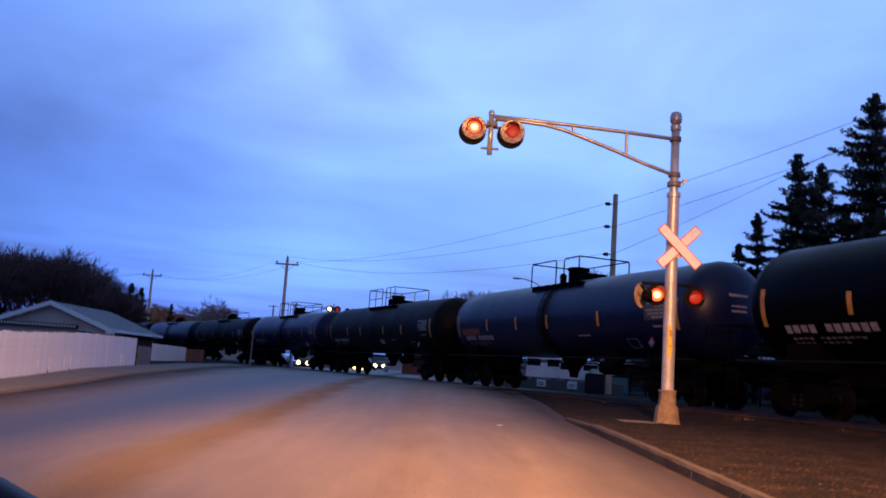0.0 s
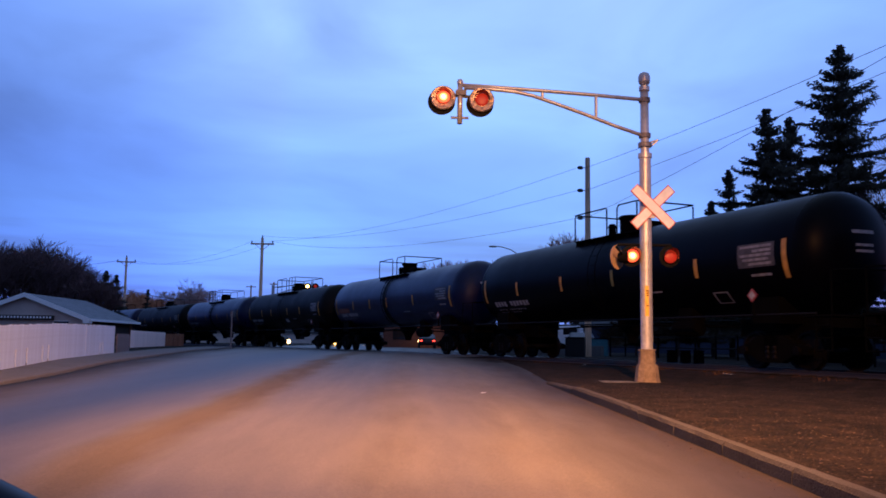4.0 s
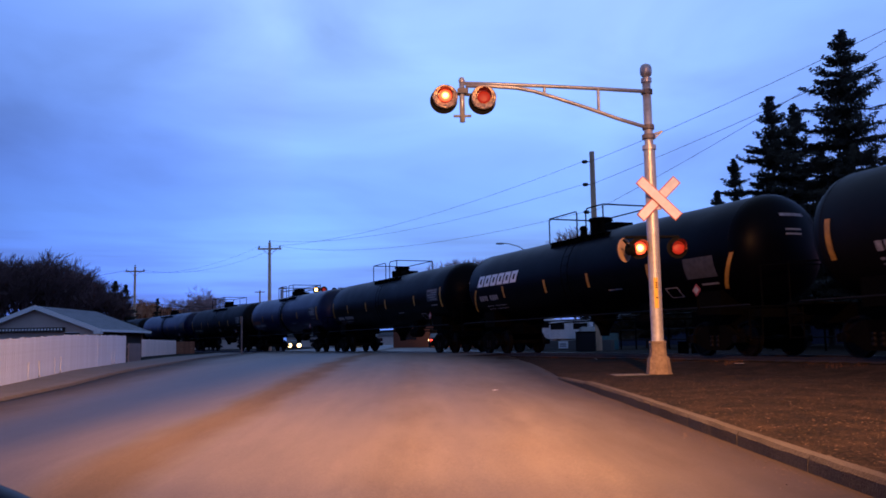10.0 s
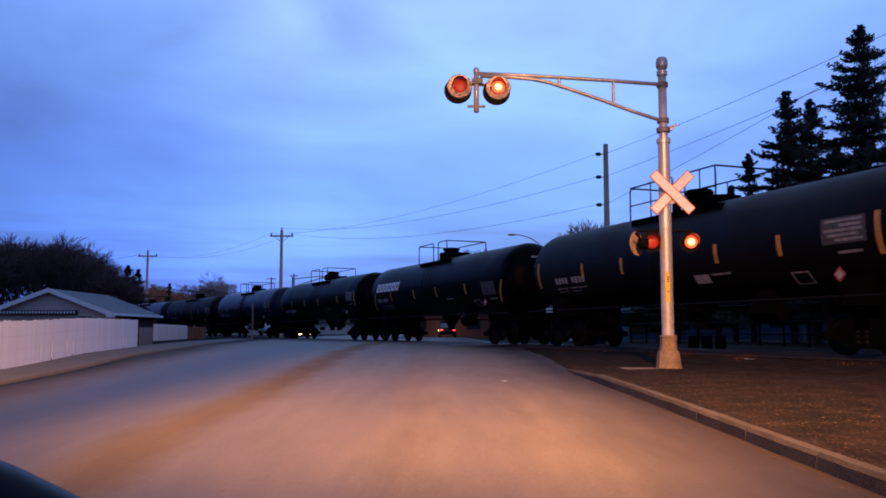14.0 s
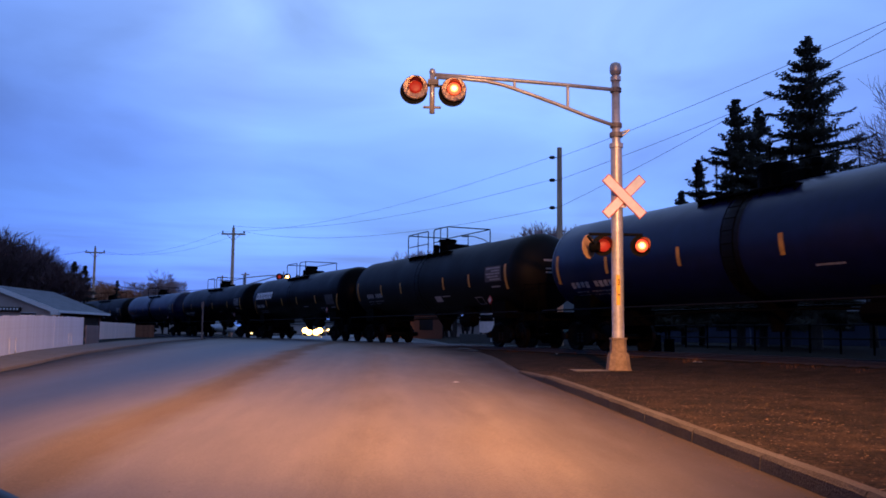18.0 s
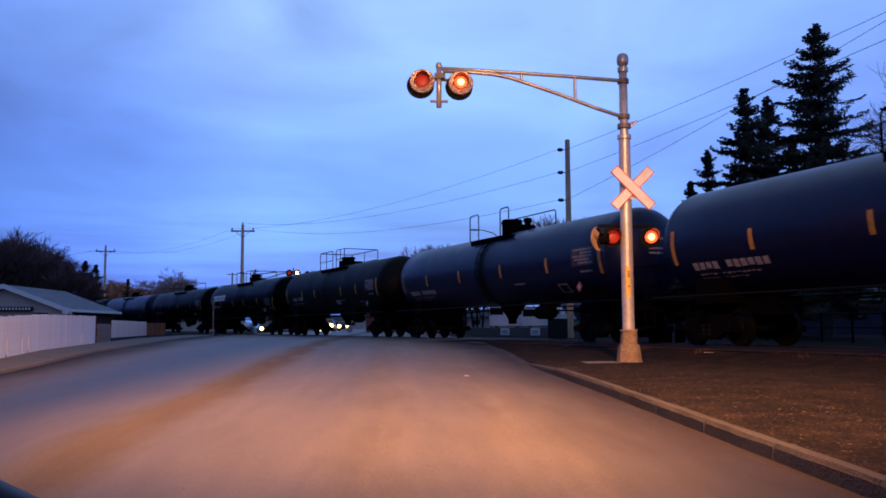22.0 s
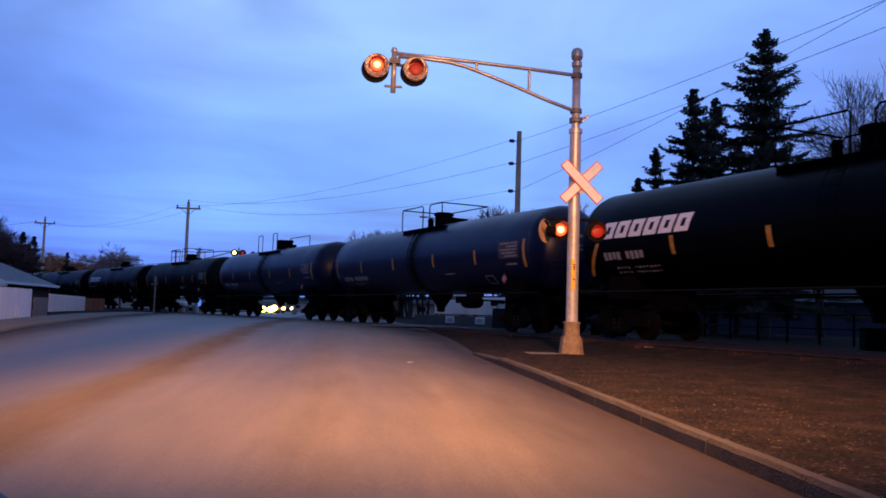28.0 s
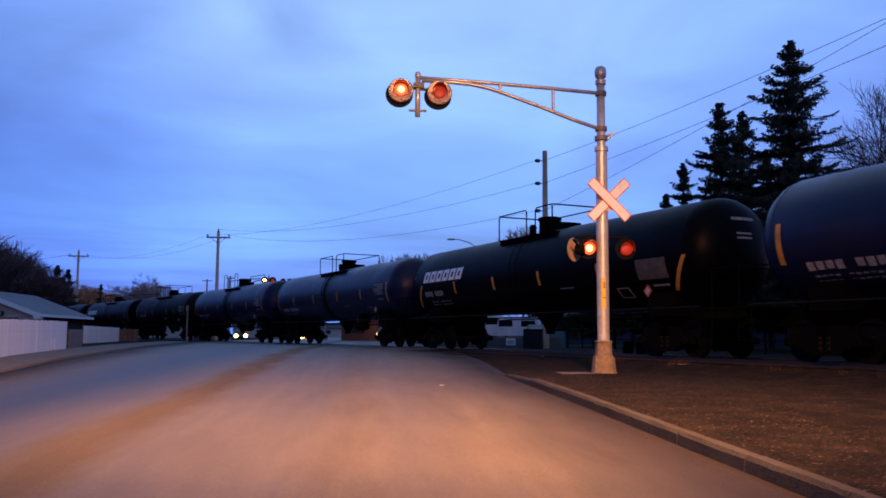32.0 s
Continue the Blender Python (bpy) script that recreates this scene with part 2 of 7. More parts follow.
M = {
    "asphalt": material("asphalt", (0.10, 0.095, 0.09), 0.72, grain=0.22, scale=60, stains=0.45, stain_color=(0.06, 0.058, 0.055), stain_scale=0.5,
                        bump=0.5, bump_scale=120, stretch=(1, 0.25, 1)),
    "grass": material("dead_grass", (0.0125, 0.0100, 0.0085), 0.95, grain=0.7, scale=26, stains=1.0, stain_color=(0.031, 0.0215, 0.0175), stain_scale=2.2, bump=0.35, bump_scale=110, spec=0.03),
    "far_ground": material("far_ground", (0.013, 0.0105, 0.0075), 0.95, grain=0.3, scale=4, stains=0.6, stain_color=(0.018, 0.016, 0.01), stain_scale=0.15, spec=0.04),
    "blade": material("grass_blade", (0.040, 0.029, 0.024), 0.9, grain=0.4, scale=1.5, spec=0.1),
    "weed": material("dry_weed", (0.075, 0.04, 0.03), 0.9, grain=0.3, scale=2, spec=0.1),
    "leaf_litter": material("leaf_litter", (0.088, 0.060, 0.045), 0.9, grain=0.4, scale=1.5, spec=0.1),
    "concrete": material("concrete", (0.140, 0.130, 0.122), 0.85, grain=0.15, scale=40, stains=0.5, stain_color=(0.12, 0.105, 0.09), stain_scale=1.5, bump=0.3, bump_scale=80, spec=0.15),
    "kerb": material("kerb_concrete", (0.062, 0.055, 0.053), 0.9, grain=0.2, scale=35, stains=0.6, stain_color=(0.045, 0.036, 0.03), stain_scale=1.2, bump=0.6, bump_scale=50, spec=0.1),
    # nearly black: the train's shade over the gravel is put into this colour
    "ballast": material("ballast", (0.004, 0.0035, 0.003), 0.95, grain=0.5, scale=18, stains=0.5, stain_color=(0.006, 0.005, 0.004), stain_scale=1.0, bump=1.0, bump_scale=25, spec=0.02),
    "tie": material("tie_wood", (0.010, 0.008, 0.006), 0.9, grain=0.3, scale=20, bump=0.4, rand=0.25, spec=0.1),
    "rail": material("rail_steel", (0.05, 0.042, 0.038), 0.45, 0.6, grain=0.2, scale=20),
    "galv": material("galvanised_steel", (0.50, 0.50, 0.51), 0.40, 0.45, grain=0.12, scale=12, stains=0.45, stain_color=(0.19, 0.155, 0.125), stain_scale=2.0, bump=0.1),
    # inside of the visor: the lamp's red light is put into its colour
    "visor_inner": material("visor_red_light", (0.30, 0.07, 0.045), 0.5, grain=0.3, scale=12),
    "cast_base": material("weathered_cast_base", (0.22, 0.165, 0.125), 0.85, grain=0.25, scale=14, stains=0.6, stain_color=(0.12, 0.085, 0.06), stain_scale=3, bump=0.4, spec=0.2),
    "far_roof": material("far_roof", (0.04, 0.04, 0.045), 0.9, grain=0.25, scale=3),
    "galv_dark": material("dull_dark_steel", (0.20, 0.19, 0.20), 0.6, 0.3, grain=0.3, scale=15, stains=0.6, stain_color=(0.03, 0.028, 0.027), stain_scale=5),
    "alu": material("aluminium_dish", (0.44, 0.32, 0.245), 0.36, 0.7, grain=0.6, scale=16, stains=0.85, stain_color=(0.20, 0.12, 0.08), stain_scale=7.0, bump=1.0, bump_scale=14),
    "black": material("black_paint", (0.005, 0.005, 0.005), 0.6, grain=0.2, scale=10, spec=0.06),
    "sign_white": material("sign_white", (0.72, 0.76, 0.82), 0.5, grain=0.06, scale=12, stains=0.2, stain_color=(0.6, 0.55, 0.5), stain_scale=4),
    "sign_red": material("sign_red", (0.55, 0.10, 0.06), 0.5, grain=0.1, scale=12),
    "yellow": material("yellow_label", (0.75, 0.42, 0.05), 0.6, grain=0.1, scale=10),
    "lens_red": material("red_lens", (0.20, 0.009, 0.007), 0.5, emit=(1.0, 0.05, 0.02), power=0.28),
    "lamp_on": material("lamp_glow", (1.0, 0.5, 0.2), 0.4, emit=(1.0, 0.56, 0.24), power=4.0),
    "lamp_ring": material("lamp_glow_ring", (1.0, 0.4, 0.1), 0.4, emit=(1.0, 0.30, 0.08), power=3.2),
    "lamp_halo": material("lamp_glow_rim", (1.0, 0.2, 0.1), 0.4, emit=(1.0, 0.08, 0.03), power=1.8),
    "tan": material("tan_disc", (0.36, 0.23, 0.135), 0.6, grain=0.2, scale=8),
    # the strong warm tint puts street light on the poles into their colour
    "wood_pole": material("pole_wood", (0.74, 0.45, 0.28), 0.85, grain=0.25, scale=12, stains=0.4, stain_scale=2.0, stretch=(1, 1, 0.1), bump=0.4),
    "cable": material("cable", (0.02, 0.02, 0.025), 0.6),
    "insulator": material("insulator", (0.03, 0.025, 0.02), 0.4),
    "bark": material("bark", (0.050, 0.040, 0.034), 0.95, grain=0.3, scale=10, bump=0.5),
    "twig_pale": material("twig_pale", (0.100, 0.056, 0.049), 0.95, grain=0.2, scale=2),
    "twig": material("twig", (0.150, 0.086, 0.082), 0.95, grain=0.2, scale=2),
    "twig_red": material("twig_reddish", (0.46, 0.31, 0.28), 0.95, grain=0.2, scale=2),
    # bush twigs with orange street light put into their colour
    "twig_street_lit": material("twig_street_lit", (0.55, 0.26, 0.14), 0.95, grain=0.2, scale=2),
    "needle": material("spruce_needles", (0.046, 0.040, 0.025), 0.9, grain=0.45, scale=1.5),
    # white paint, with blue sky light put into its colour
    "fence": material("skylit_white_fence", (0.60, 0.69, 0.80), 0.8, grain=0.08, scale=15, stains=0.35, stain_color=(0.40, 0.41, 0.43), stain_scale=1.4, bump=0.15, rand=0.05),
    # pale boards; the pink is lamp light put into the colour
    "fence_lamplit": material("pale_fence_board", (0.92, 0.72, 0.63), 0.85, grain=0.1, scale=15, stains=0.4, stain_color=(0.4, 0.32, 0.26), stain_scale=1.4, rand=0.06),
    "gate_grey": material("weathered_gate_board", (0.17, 0.14, 0.14), 0.9, grain=0.25, scale=12, stains=0.4, stain_color=(0.09, 0.07, 0.06), stain_scale=2, rand=0.15),
    "brown_board": material("orange_brown_board", (0.22, 0.10, 0.06), 0.9, grain=0.25, scale=12, rand=0.15),
    "stucco": material("grey_stucco", (0.60, 0.49, 0.43), 0.9, grain=0.1, scale=30, stains=0.3, stain_scale=0.8, bump=0.2),
    "shingle": material("grey_shingles", (0.20, 0.21, 0.23), 0.85, grain=0.25, scale=20, stains=0.4, stain_scale=0.9, bump=0.3, stretch=(1, 1, 4)),
    "trim": material("white_trim", (0.88, 0.86, 0.84), 0.6, grain=0.05, scale=10),
    "glass_dark": material("dark_glass", (0.01, 0.012, 0.015), 0.1),
    "tank": material("tank_black", (0.0008, 0.0010, 0.0028), 0.36, grain=0.25, scale=3, stains=0.7, stain_color=(0.0016, 0.0014, 0.0021), stain_scale=0.7, bump=0.04, bump_scale=3, spec=0.045),
    "tank_blue": material("tank_blue_black", (0.0032, 0.0058, 0.037), 0.34, grain=0.2, scale=3, stains=0.6, stain_color=(0.0042, 0.0056, 0.028), stain_scale=0.7, bump=0.04, bump_scale=3, spec=0.29),
    "tank_dirty": material("tank_dirty_black", (0.0024, 0.0020, 0.0021), 0.52, grain=0.3, scale=3, stains=0.8, stain_color=(0.0045, 0.0032, 0.0026), stain_scale=0.6, bump=0.05, bump_scale=3, spec=0.14),
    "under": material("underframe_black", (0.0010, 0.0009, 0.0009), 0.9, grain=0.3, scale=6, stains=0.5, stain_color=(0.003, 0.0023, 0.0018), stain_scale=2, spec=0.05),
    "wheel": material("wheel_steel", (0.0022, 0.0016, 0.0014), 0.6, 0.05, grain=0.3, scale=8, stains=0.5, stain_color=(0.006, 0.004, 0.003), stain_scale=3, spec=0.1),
    "reflector": material("reflector_yellow", (0.46, 0.23, 0.03), 0.5, grain=0.3, scale=5, stains=0.5, stain_color=(0.22, 0.10, 0.025), stain_scale=4),
    "mark_white": material("mark_white", (0.85, 0.85, 0.86), 0.5, grain=0.08, scale=10),
    "stencil_dim": material("stencil_dim", (0.055, 0.055, 0.062), 0.7, grain=0.4, scale=8, stains=0.5, stain_color=(0.025, 0.025, 0.028), stain_scale=2),
    "stencil_grey": material("stencil_grey", (0.26, 0.26, 0.27), 0.7, grain=0.3, scale=10),
    "stencil_low": material("stencil_faded", (0.20, 0.20, 0.215), 0.7, grain=0.4, scale=9),
    "placard_red": material("placard_red", (0.22, 0.04, 0.04), 0.6),
    "pipe_grey": material("sill_edge_grey", (0.003, 0.003, 0.0035), 0.75, spec=0.15),
    "headlight": material("headlight_glow", (1, 0.9, 0.7), 0.3, emit=(1.0, 0.62, 0.16), power=30.0),
    # ring round the lens that glows in place of the lamp's glare
    "glare_ring": material("headlight_glare_ring", (1, 0.8, 0.4), 0.3, emit=(1.0, 0.50, 0.11), power=14.0),
    "sodium": material("sodium_lens_glow", (1.0, 0.6, 0.3), 0.3, emit=(1.0, 0.42, 0.14), power=20.0),
    "headlight_dim": material("headlight_small", (1, 0.9, 0.7), 0.3, emit=(1.0, 0.66, 0.28), power=7.0),
    "lamp_green": material("green_lamp", (0.1, 0.6, 0.4), 0.3, emit=(0.15, 1.0, 0.62), power=6.0),
    "tail": material("tail_light", (0.5, 0.02, 0.02), 0.3, emit=(1.0, 0.05, 0.03), power=5.0),
    "car_dark": material("car_paint_dark", (0.014, 0.013, 0.015), 0.45, grain=0.05, scale=4, coat=0.1, spec=0.25),
    "car_white": material("car_paint_white", (0.6, 0.6, 0.62), 0.3, grain=0.05, scale=4, coat=0.5),
    "car_blue": material("car_paint_blue", (0.0015, 0.003, 0.016), 0.35, grain=0.05, scale=4, spec=0.12),
    "rubber": material("rubber", (0.02, 0.02, 0.02), 0.85),
    "brick": material("orange_brick", (0.15, 0.052, 0.032), 0.9, grain=0.3, scale=9),
    "siding": material("pale_siding", (0.78, 0.78, 0.80), 0.8, grain=0.1, scale=6, stains=0.3, stain_scale=0.8),
    # pale siding again, with blue dusk shade put into its colour
    "shaded_siding": material("shaded_siding", (0.022, 0.030, 0.064), 0.8, grain=0.1, scale=6, stains=0.3, stain_scale=0.8),
    "teal": material("teal_plastic", (0.03, 0.14, 0.17), 0.6, grain=0.15, scale=5),
    "grit": material("road_grit", (0.13, 0.11, 0.10), 0.9, grain=0.4, scale=3, spec=0.1),
    "litter": material("paper_litter", (0.75, 0.74, 0.72), 0.8, grain=0.1, scale=10),
}


def road_surface():
    """Asphalt polished in the wheel tracks, with bands of blown grit along the middle and the far edge. The left side
    is coloured darker and bluer where lamp light falls off.
    """
    m = bpy.data.materials.new("road_surface")
    m.use_nodes = True
    N, K = m.node_tree.nodes, m.node_tree.links
    b = N["Principled BSDF"]
    tex = N.new("ShaderNodeTexCoord")
    sep = N.new("ShaderNodeSeparateXYZ")
    K.new(tex.outputs["Object"], sep.inputs[0])

    def math_(op, a, c=None, d=None):
        n = N.new("ShaderNodeMath")
        n.operation = op
        for i, v in enumerate((a, c, d)):
            if v is None:
                continue
            if isinstance(v, (int, float)):
                n.inputs[i].default_value = v
            else:
                K.new(v, n.inputs[i])
        return n.outputs[0]

    def noise_(scale, detail, stretch):
        mp = N.new("ShaderNodeMapping")
        mp.inputs["Scale"].default_value = stretch
        K.new(tex.outputs["Object"], mp.inputs[0])
        n = N.new("ShaderNodeTexNoise")
        n.inputs["Scale"].default_value, n.inputs["Detail"].default_value, n.inputs["Roughness"].default_value = scale, detail, 0.6
        K.new(mp.outputs[0], n.inputs["Vector"])
        return n.outputs["Fac"]
    wander = math_("MULTIPLY", math_("SUBTRACT", noise_(0.5, 3, (0.2, 0.35, 1)), 0.5), 1.1)
    xw = math_("ADD", sep.outputs["X"], wander)

    xl = math_("MULTIPLY_ADD", math_("SUBTRACT", sep.outputs["Y"], 20.0), 0.105, xw)

    def band(centre, width, amount, along=None):
        """A soft band along the road round x = centre; along the widening edge where that is given."""
        d = math_("DIVIDE", math_("ABSOLUTE", math_("SUBTRACT", along or xw, centre)), width)
        r = N.new("ShaderNodeMapRange")
        r.interpolation_type = "SMOOTHSTEP"
        r.inputs["From Min"].default_value, r.inputs["From Max"].default_value = 1.0, 0.0
        r.inputs["To Min"].default_value, r.inputs["To Max"].default_value = 0.0, amount
        K.new(d, r.inputs["Value"])
        return r.outputs[0]
    dirt = math_("ADD", band(-2.6, 0.62, 1.2), math_("ADD", band(-7.6, 1.7, 0.9, xl), math_("ADD", math_("ADD", band(-0.1, 0.7, 0.30), band(1.5, 1.5, 0.40)), band(2.75, 1.0, 0.6))))
    grit = noise_(2.2, 8, (1, 0.25, 1))
    mask = math_("MULTIPLY", dirt, math_("MULTIPLY_ADD", grit, 1.6, 0.1))
    mask.node.use_clamp = True
    fine = noise_(45, 5, (1, 1, 1))
    patch = noise_(0.6, 6, (1, 0.3, 1))
    c1 = N.new("ShaderNodeMix")
    c1.data_type = "RGBA"
    c1.inputs[6].default_value, c1.inputs[7].default_value = (0.090, 0.079, 0.068, 1), (0.148, 0.122, 0.096, 1)
    K.new(patch, c1.inputs[0])
    c2 = N.new("ShaderNodeMix")
    c2.data_type = "RGBA"
    c2.inputs[7].default_value = (0.112, 0.086, 0.062, 1)
    K.new(mask, c2.inputs[0])
    K.new(c1.outputs[2], c2.inputs[6])
    # dark blue left side: the missing lamp light is put into the colour
    unlit_lane = N.new("ShaderNodeMix")
    unlit_lane.data_type = "RGBA"
    unlit_lane.inputs[7].default_value = (0.029, 0.032, 0.046, 1)
    K.new(band(-4.9, 2.3, 1.0), unlit_lane.inputs[0])
    K.new(c2.outputs[2], unlit_lane.inputs[6])
    # brown edge dirt, its colour also darkened where lamp light falls off
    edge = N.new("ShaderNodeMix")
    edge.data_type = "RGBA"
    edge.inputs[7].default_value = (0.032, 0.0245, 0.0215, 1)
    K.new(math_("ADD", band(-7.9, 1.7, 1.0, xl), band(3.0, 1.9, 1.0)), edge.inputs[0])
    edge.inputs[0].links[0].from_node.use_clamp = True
    K.new(unlit_lane.outputs[2], edge.inputs[6])
    # narrow darker line along the foot of the left kerb
    kerb_line = N.new("ShaderNodeMix")
    kerb_line.data_type = "RGBA"
    kerb_line.inputs[7].default_value = (0.014, 0.011, 0.010, 1)
    left = math_("MULTIPLY_ADD", math_("SUBTRACT", math_("MAXIMUM", sep.outputs["Y"], 14.0), 20.0), 0.105, sep.outputs["X"])
    K.new(band(-7.74, 0.30, 0.9, left), kerb_line.inputs[0])
    K.new(edge.outputs[2], kerb_line.inputs[6])
    mottle = noise_(4.0, 6, (1, 0.16, 1))
    c3 = N.new("ShaderNodeMix")
    c3.data_type, c3.blend_type = "RGBA", "MULTIPLY"
    c3.inputs[0].default_value = 1.0
    K.new(kerb_line.outputs[2], c3.inputs[6])
    K.new(math_("MULTIPLY", math_("MULTIPLY_ADD", fine, 1.1, 0.45), math_("MULTIPLY_ADD", mottle, 0.65, 0.68)), c3.inputs[7])
    streak = noise_(1.3, 6, (1, 0.035, 1))
    c4 = N.new("ShaderNodeMix")
    c4.data_type, c4.blend_type = "RGBA", "MULTIPLY"
    c4.inputs[0].default_value = 1.0
    K.new(c3.outputs[2], c4.inputs[6])
    K.new(math_("MULTIPLY_ADD", streak, 0.75, 0.62), c4.inputs[7])
    gut = N.new("ShaderNodeMapRange")
    gut.interpolation_type = "SMOOTHSTEP"
    gut.inputs["From Min"].default_value, gut.inputs["From Max"].default_value = 2.62, 2.90
    K.new(math_("ADD", sep.outputs["X"], math_("MULTIPLY", math_("SUBTRACT", noise_(3.0, 5, (1, 0.6, 1)), 0.5), 0.45)), gut.inputs["Value"])
    gutter = N.new("ShaderNodeMix")
    gutter.data_type = "RGBA"
    gutter.inputs[7].default_value = (0.030, 0.022, 0.017, 1)
    K.new(math_("MULTIPLY", gut.outputs[0], 0.75), gutter.inputs[0])
    K.new(c4.outputs[2], gutter.inputs[6])
    K.new(gutter.outputs[2], b.inputs["Base Color"])
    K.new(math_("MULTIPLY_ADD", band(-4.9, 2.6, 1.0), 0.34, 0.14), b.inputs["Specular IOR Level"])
    K.new(math_("MULTIPLY_ADD", mask, 0.3, 0.55), b.inputs["Roughness"])
    bp = N.new("ShaderNodeBump")
    bp.inputs["Strength"].default_value, bp.inputs["Distance"].default_value = 0.35, 0.01
    K.new(fine, bp.inputs["Height"])
    K.new(bp.outputs[0], b.inputs["Normal"])
    return m


# ---- mesh helpers ----
def part(name, bm, mat, parent=None, label="", smooth=False):
    me = bpy.data.meshes.new(name)
    bm.normal_update()
    bm.to_mesh(me)
    bm.free()
    for mt in (mat if isinstance(mat, (list, tuple)) else [mat]):
        me.materials.append(mt)
    if smooth:
        me.shade_smooth()
    ob = new(name, me)
    if parent is not None:
        ob.parent = parent
    if label:
        ob["label"] = label
    return ob


def shared(name, me, parent, m=None):
    ob = new(name, me)
    ob.parent = parent
    if m is not None:
        ob.matrix_basis = m
    return ob


def thing(name, m, label, category, group="", kind=""):
    ob = new(name)
    ob.matrix_world = m
    return tagged(ob, label, category, group, kind)


def B():
    return bmesh.new()


def box(bm, x0, x1, y0, y1, z0, z1, m=None, mi=0):
    vs = [bm.verts.new((x, y, z)) for x in (x0, x1) for y in (y0, y1) for z in (z0, z1)]
    fs = []
    for q in ((0, 1, 3, 2), (4, 6, 7, 5), (0, 4, 5, 1), (2, 3, 7, 6), (0, 2, 6, 4), (1, 5, 7, 3)):
        f = bm.faces.new([vs[i] for i in q])
        f.material_index = mi
        fs.append(f)
    if m is not None:
        bmesh.ops.transform(bm, matrix=m, verts=vs)
    return vs


def bbox(x0, x1, y0, y1, z0, z1, bevel=0.01, segs=1):
    bm = B()
    box(bm, x0, x1, y0, y1, z0, z1)
    if bevel:
        bmesh.ops.bevel(bm, geom=list(bm.edges), offset=bevel, segments=segs, affect="EDGES")
    return bm


def tube(bm, pts, r, n=8, cap=True):
    """A round tube along points; r is one radius or one a point."""
    pts = [Vector(p) for p in pts]
    rs = r if isinstance(r, (list, tuple)) else [r] * len(pts)
    rings = []
    up = Vector((0.13, 0.31, 0.94)).normalized()
    for i, p in enumerate(pts):
        a, b = pts[max(i - 1, 0)], pts[min(i + 1, len(pts) - 1)]
        d = (b - a).normalized()
        u = d.cross(up)
        if u.length < 0.05:
            u = d.cross(Vector((1, 0, 0)))
        u.normalize()
        v = d.cross(u)
        rings.append([bm.verts.new(p + rs[i] * (math.cos(2 * math.pi * k / n) * u + math.sin(2 * math.pi * k / n) * v)) for k in range(n)])
    for a, b in zip(rings, rings[1:]):
        for k in range(n):
            bm.faces.new((a[k], a[(k + 1) % n], b[(k + 1) % n], b[k]))
    if cap:
        bm.faces.new(rings[0][::-1])
        bm.faces.new(rings[-1])
    return rings


def lathe(bm, prof, axis="z", n=24, m=None):
    """A turned body from (radius, height) pairs."""
    rings = []
    made = []
    for r, h in prof:
        ring = []
        for k in range(n if r > 1e-6 else 1):
            a = 2 * math.pi * k / n
            c, s_ = r * math.cos(a), r * math.sin(a)
            ring.append(bm.verts.new({"z": (c, s_, h), "x": (h, c, s_), "y": (s_, h, c)}[axis]))
        rings.append(ring)
        made += ring
    for a, b in zip(rings, rings[1:]):
        for k in range(n):
            if len(a) == 1 and len(b) == 1:
                continue
            if len(a) == 1:
                bm.faces.new((a[0], b[(k + 1) % n], b[k]))
            elif len(b) == 1:
                bm.faces.new((a[k], a[(k + 1) % n], b[0]))
            else:
                bm.faces.new((a[k], a[(k + 1) % n], b[(k + 1) % n], b[k]))
    if m is not None:
        bmesh.ops.transform(bm, matrix=m, verts=made)
    return made


def ground_z(y):
    ks = ((-400.0, -0.6), (-50.0, -0.6), (0.0, 0.0), (13.0, 0.315), (19.5, 0.41), (25.0, 0.555), (42.0, 0.68), (3000.0, 0.68))
    for (a, za), (b, zb) in zip(ks, ks[1:]):
        if y <= b:
            return za + (zb - za) * (y - a) / (b - a)
    return 0.68


# the railway: a gentle arc; distance s grows in the direction in which the train runs
TRACK_X, TRACK_Y, TRACK_HEAD, TRACK_BEND = 10.27, 20.0, 0.3208, 0.00238
RAIL_TOP = 0.726


def track(s, off=0.0, z=RAIL_TOP):
    h = TRACK_HEAD + TRACK_BEND * s
    x = TRACK_X + (math.cos(h) - math.cos(TRACK_HEAD)) / TRACK_BEND
    y = TRACK_Y + (math.sin(h) - math.sin(TRACK_HEAD)) / TRACK_BEND
    return Vector((x - off * math.cos(h), y - off * math.sin(h), z)), h


def track_pose(s, z=RAIL_TOP):
    p, h = track(s, 0.0, z)
    return Matrix.Translation(p) @ Matrix.Rotation(h + math.pi / 2, 4, "Z")


def fence_line(y):
    """The foot of the white fence along the pavement."""
    return -9.55 - (y - 23.7) * 0.14


def strip(bm, a, b, mi=0):
    """A band of quads between two lines of points."""
    va, vb = [bm.verts.new(p) for p in a], [bm.verts.new(p) for p in b]
    for i in range(len(va) - 1):
        f = bm.faces.new((va[i], vb[i], vb[i + 1], va[i + 1]))
        f.material_index = mi


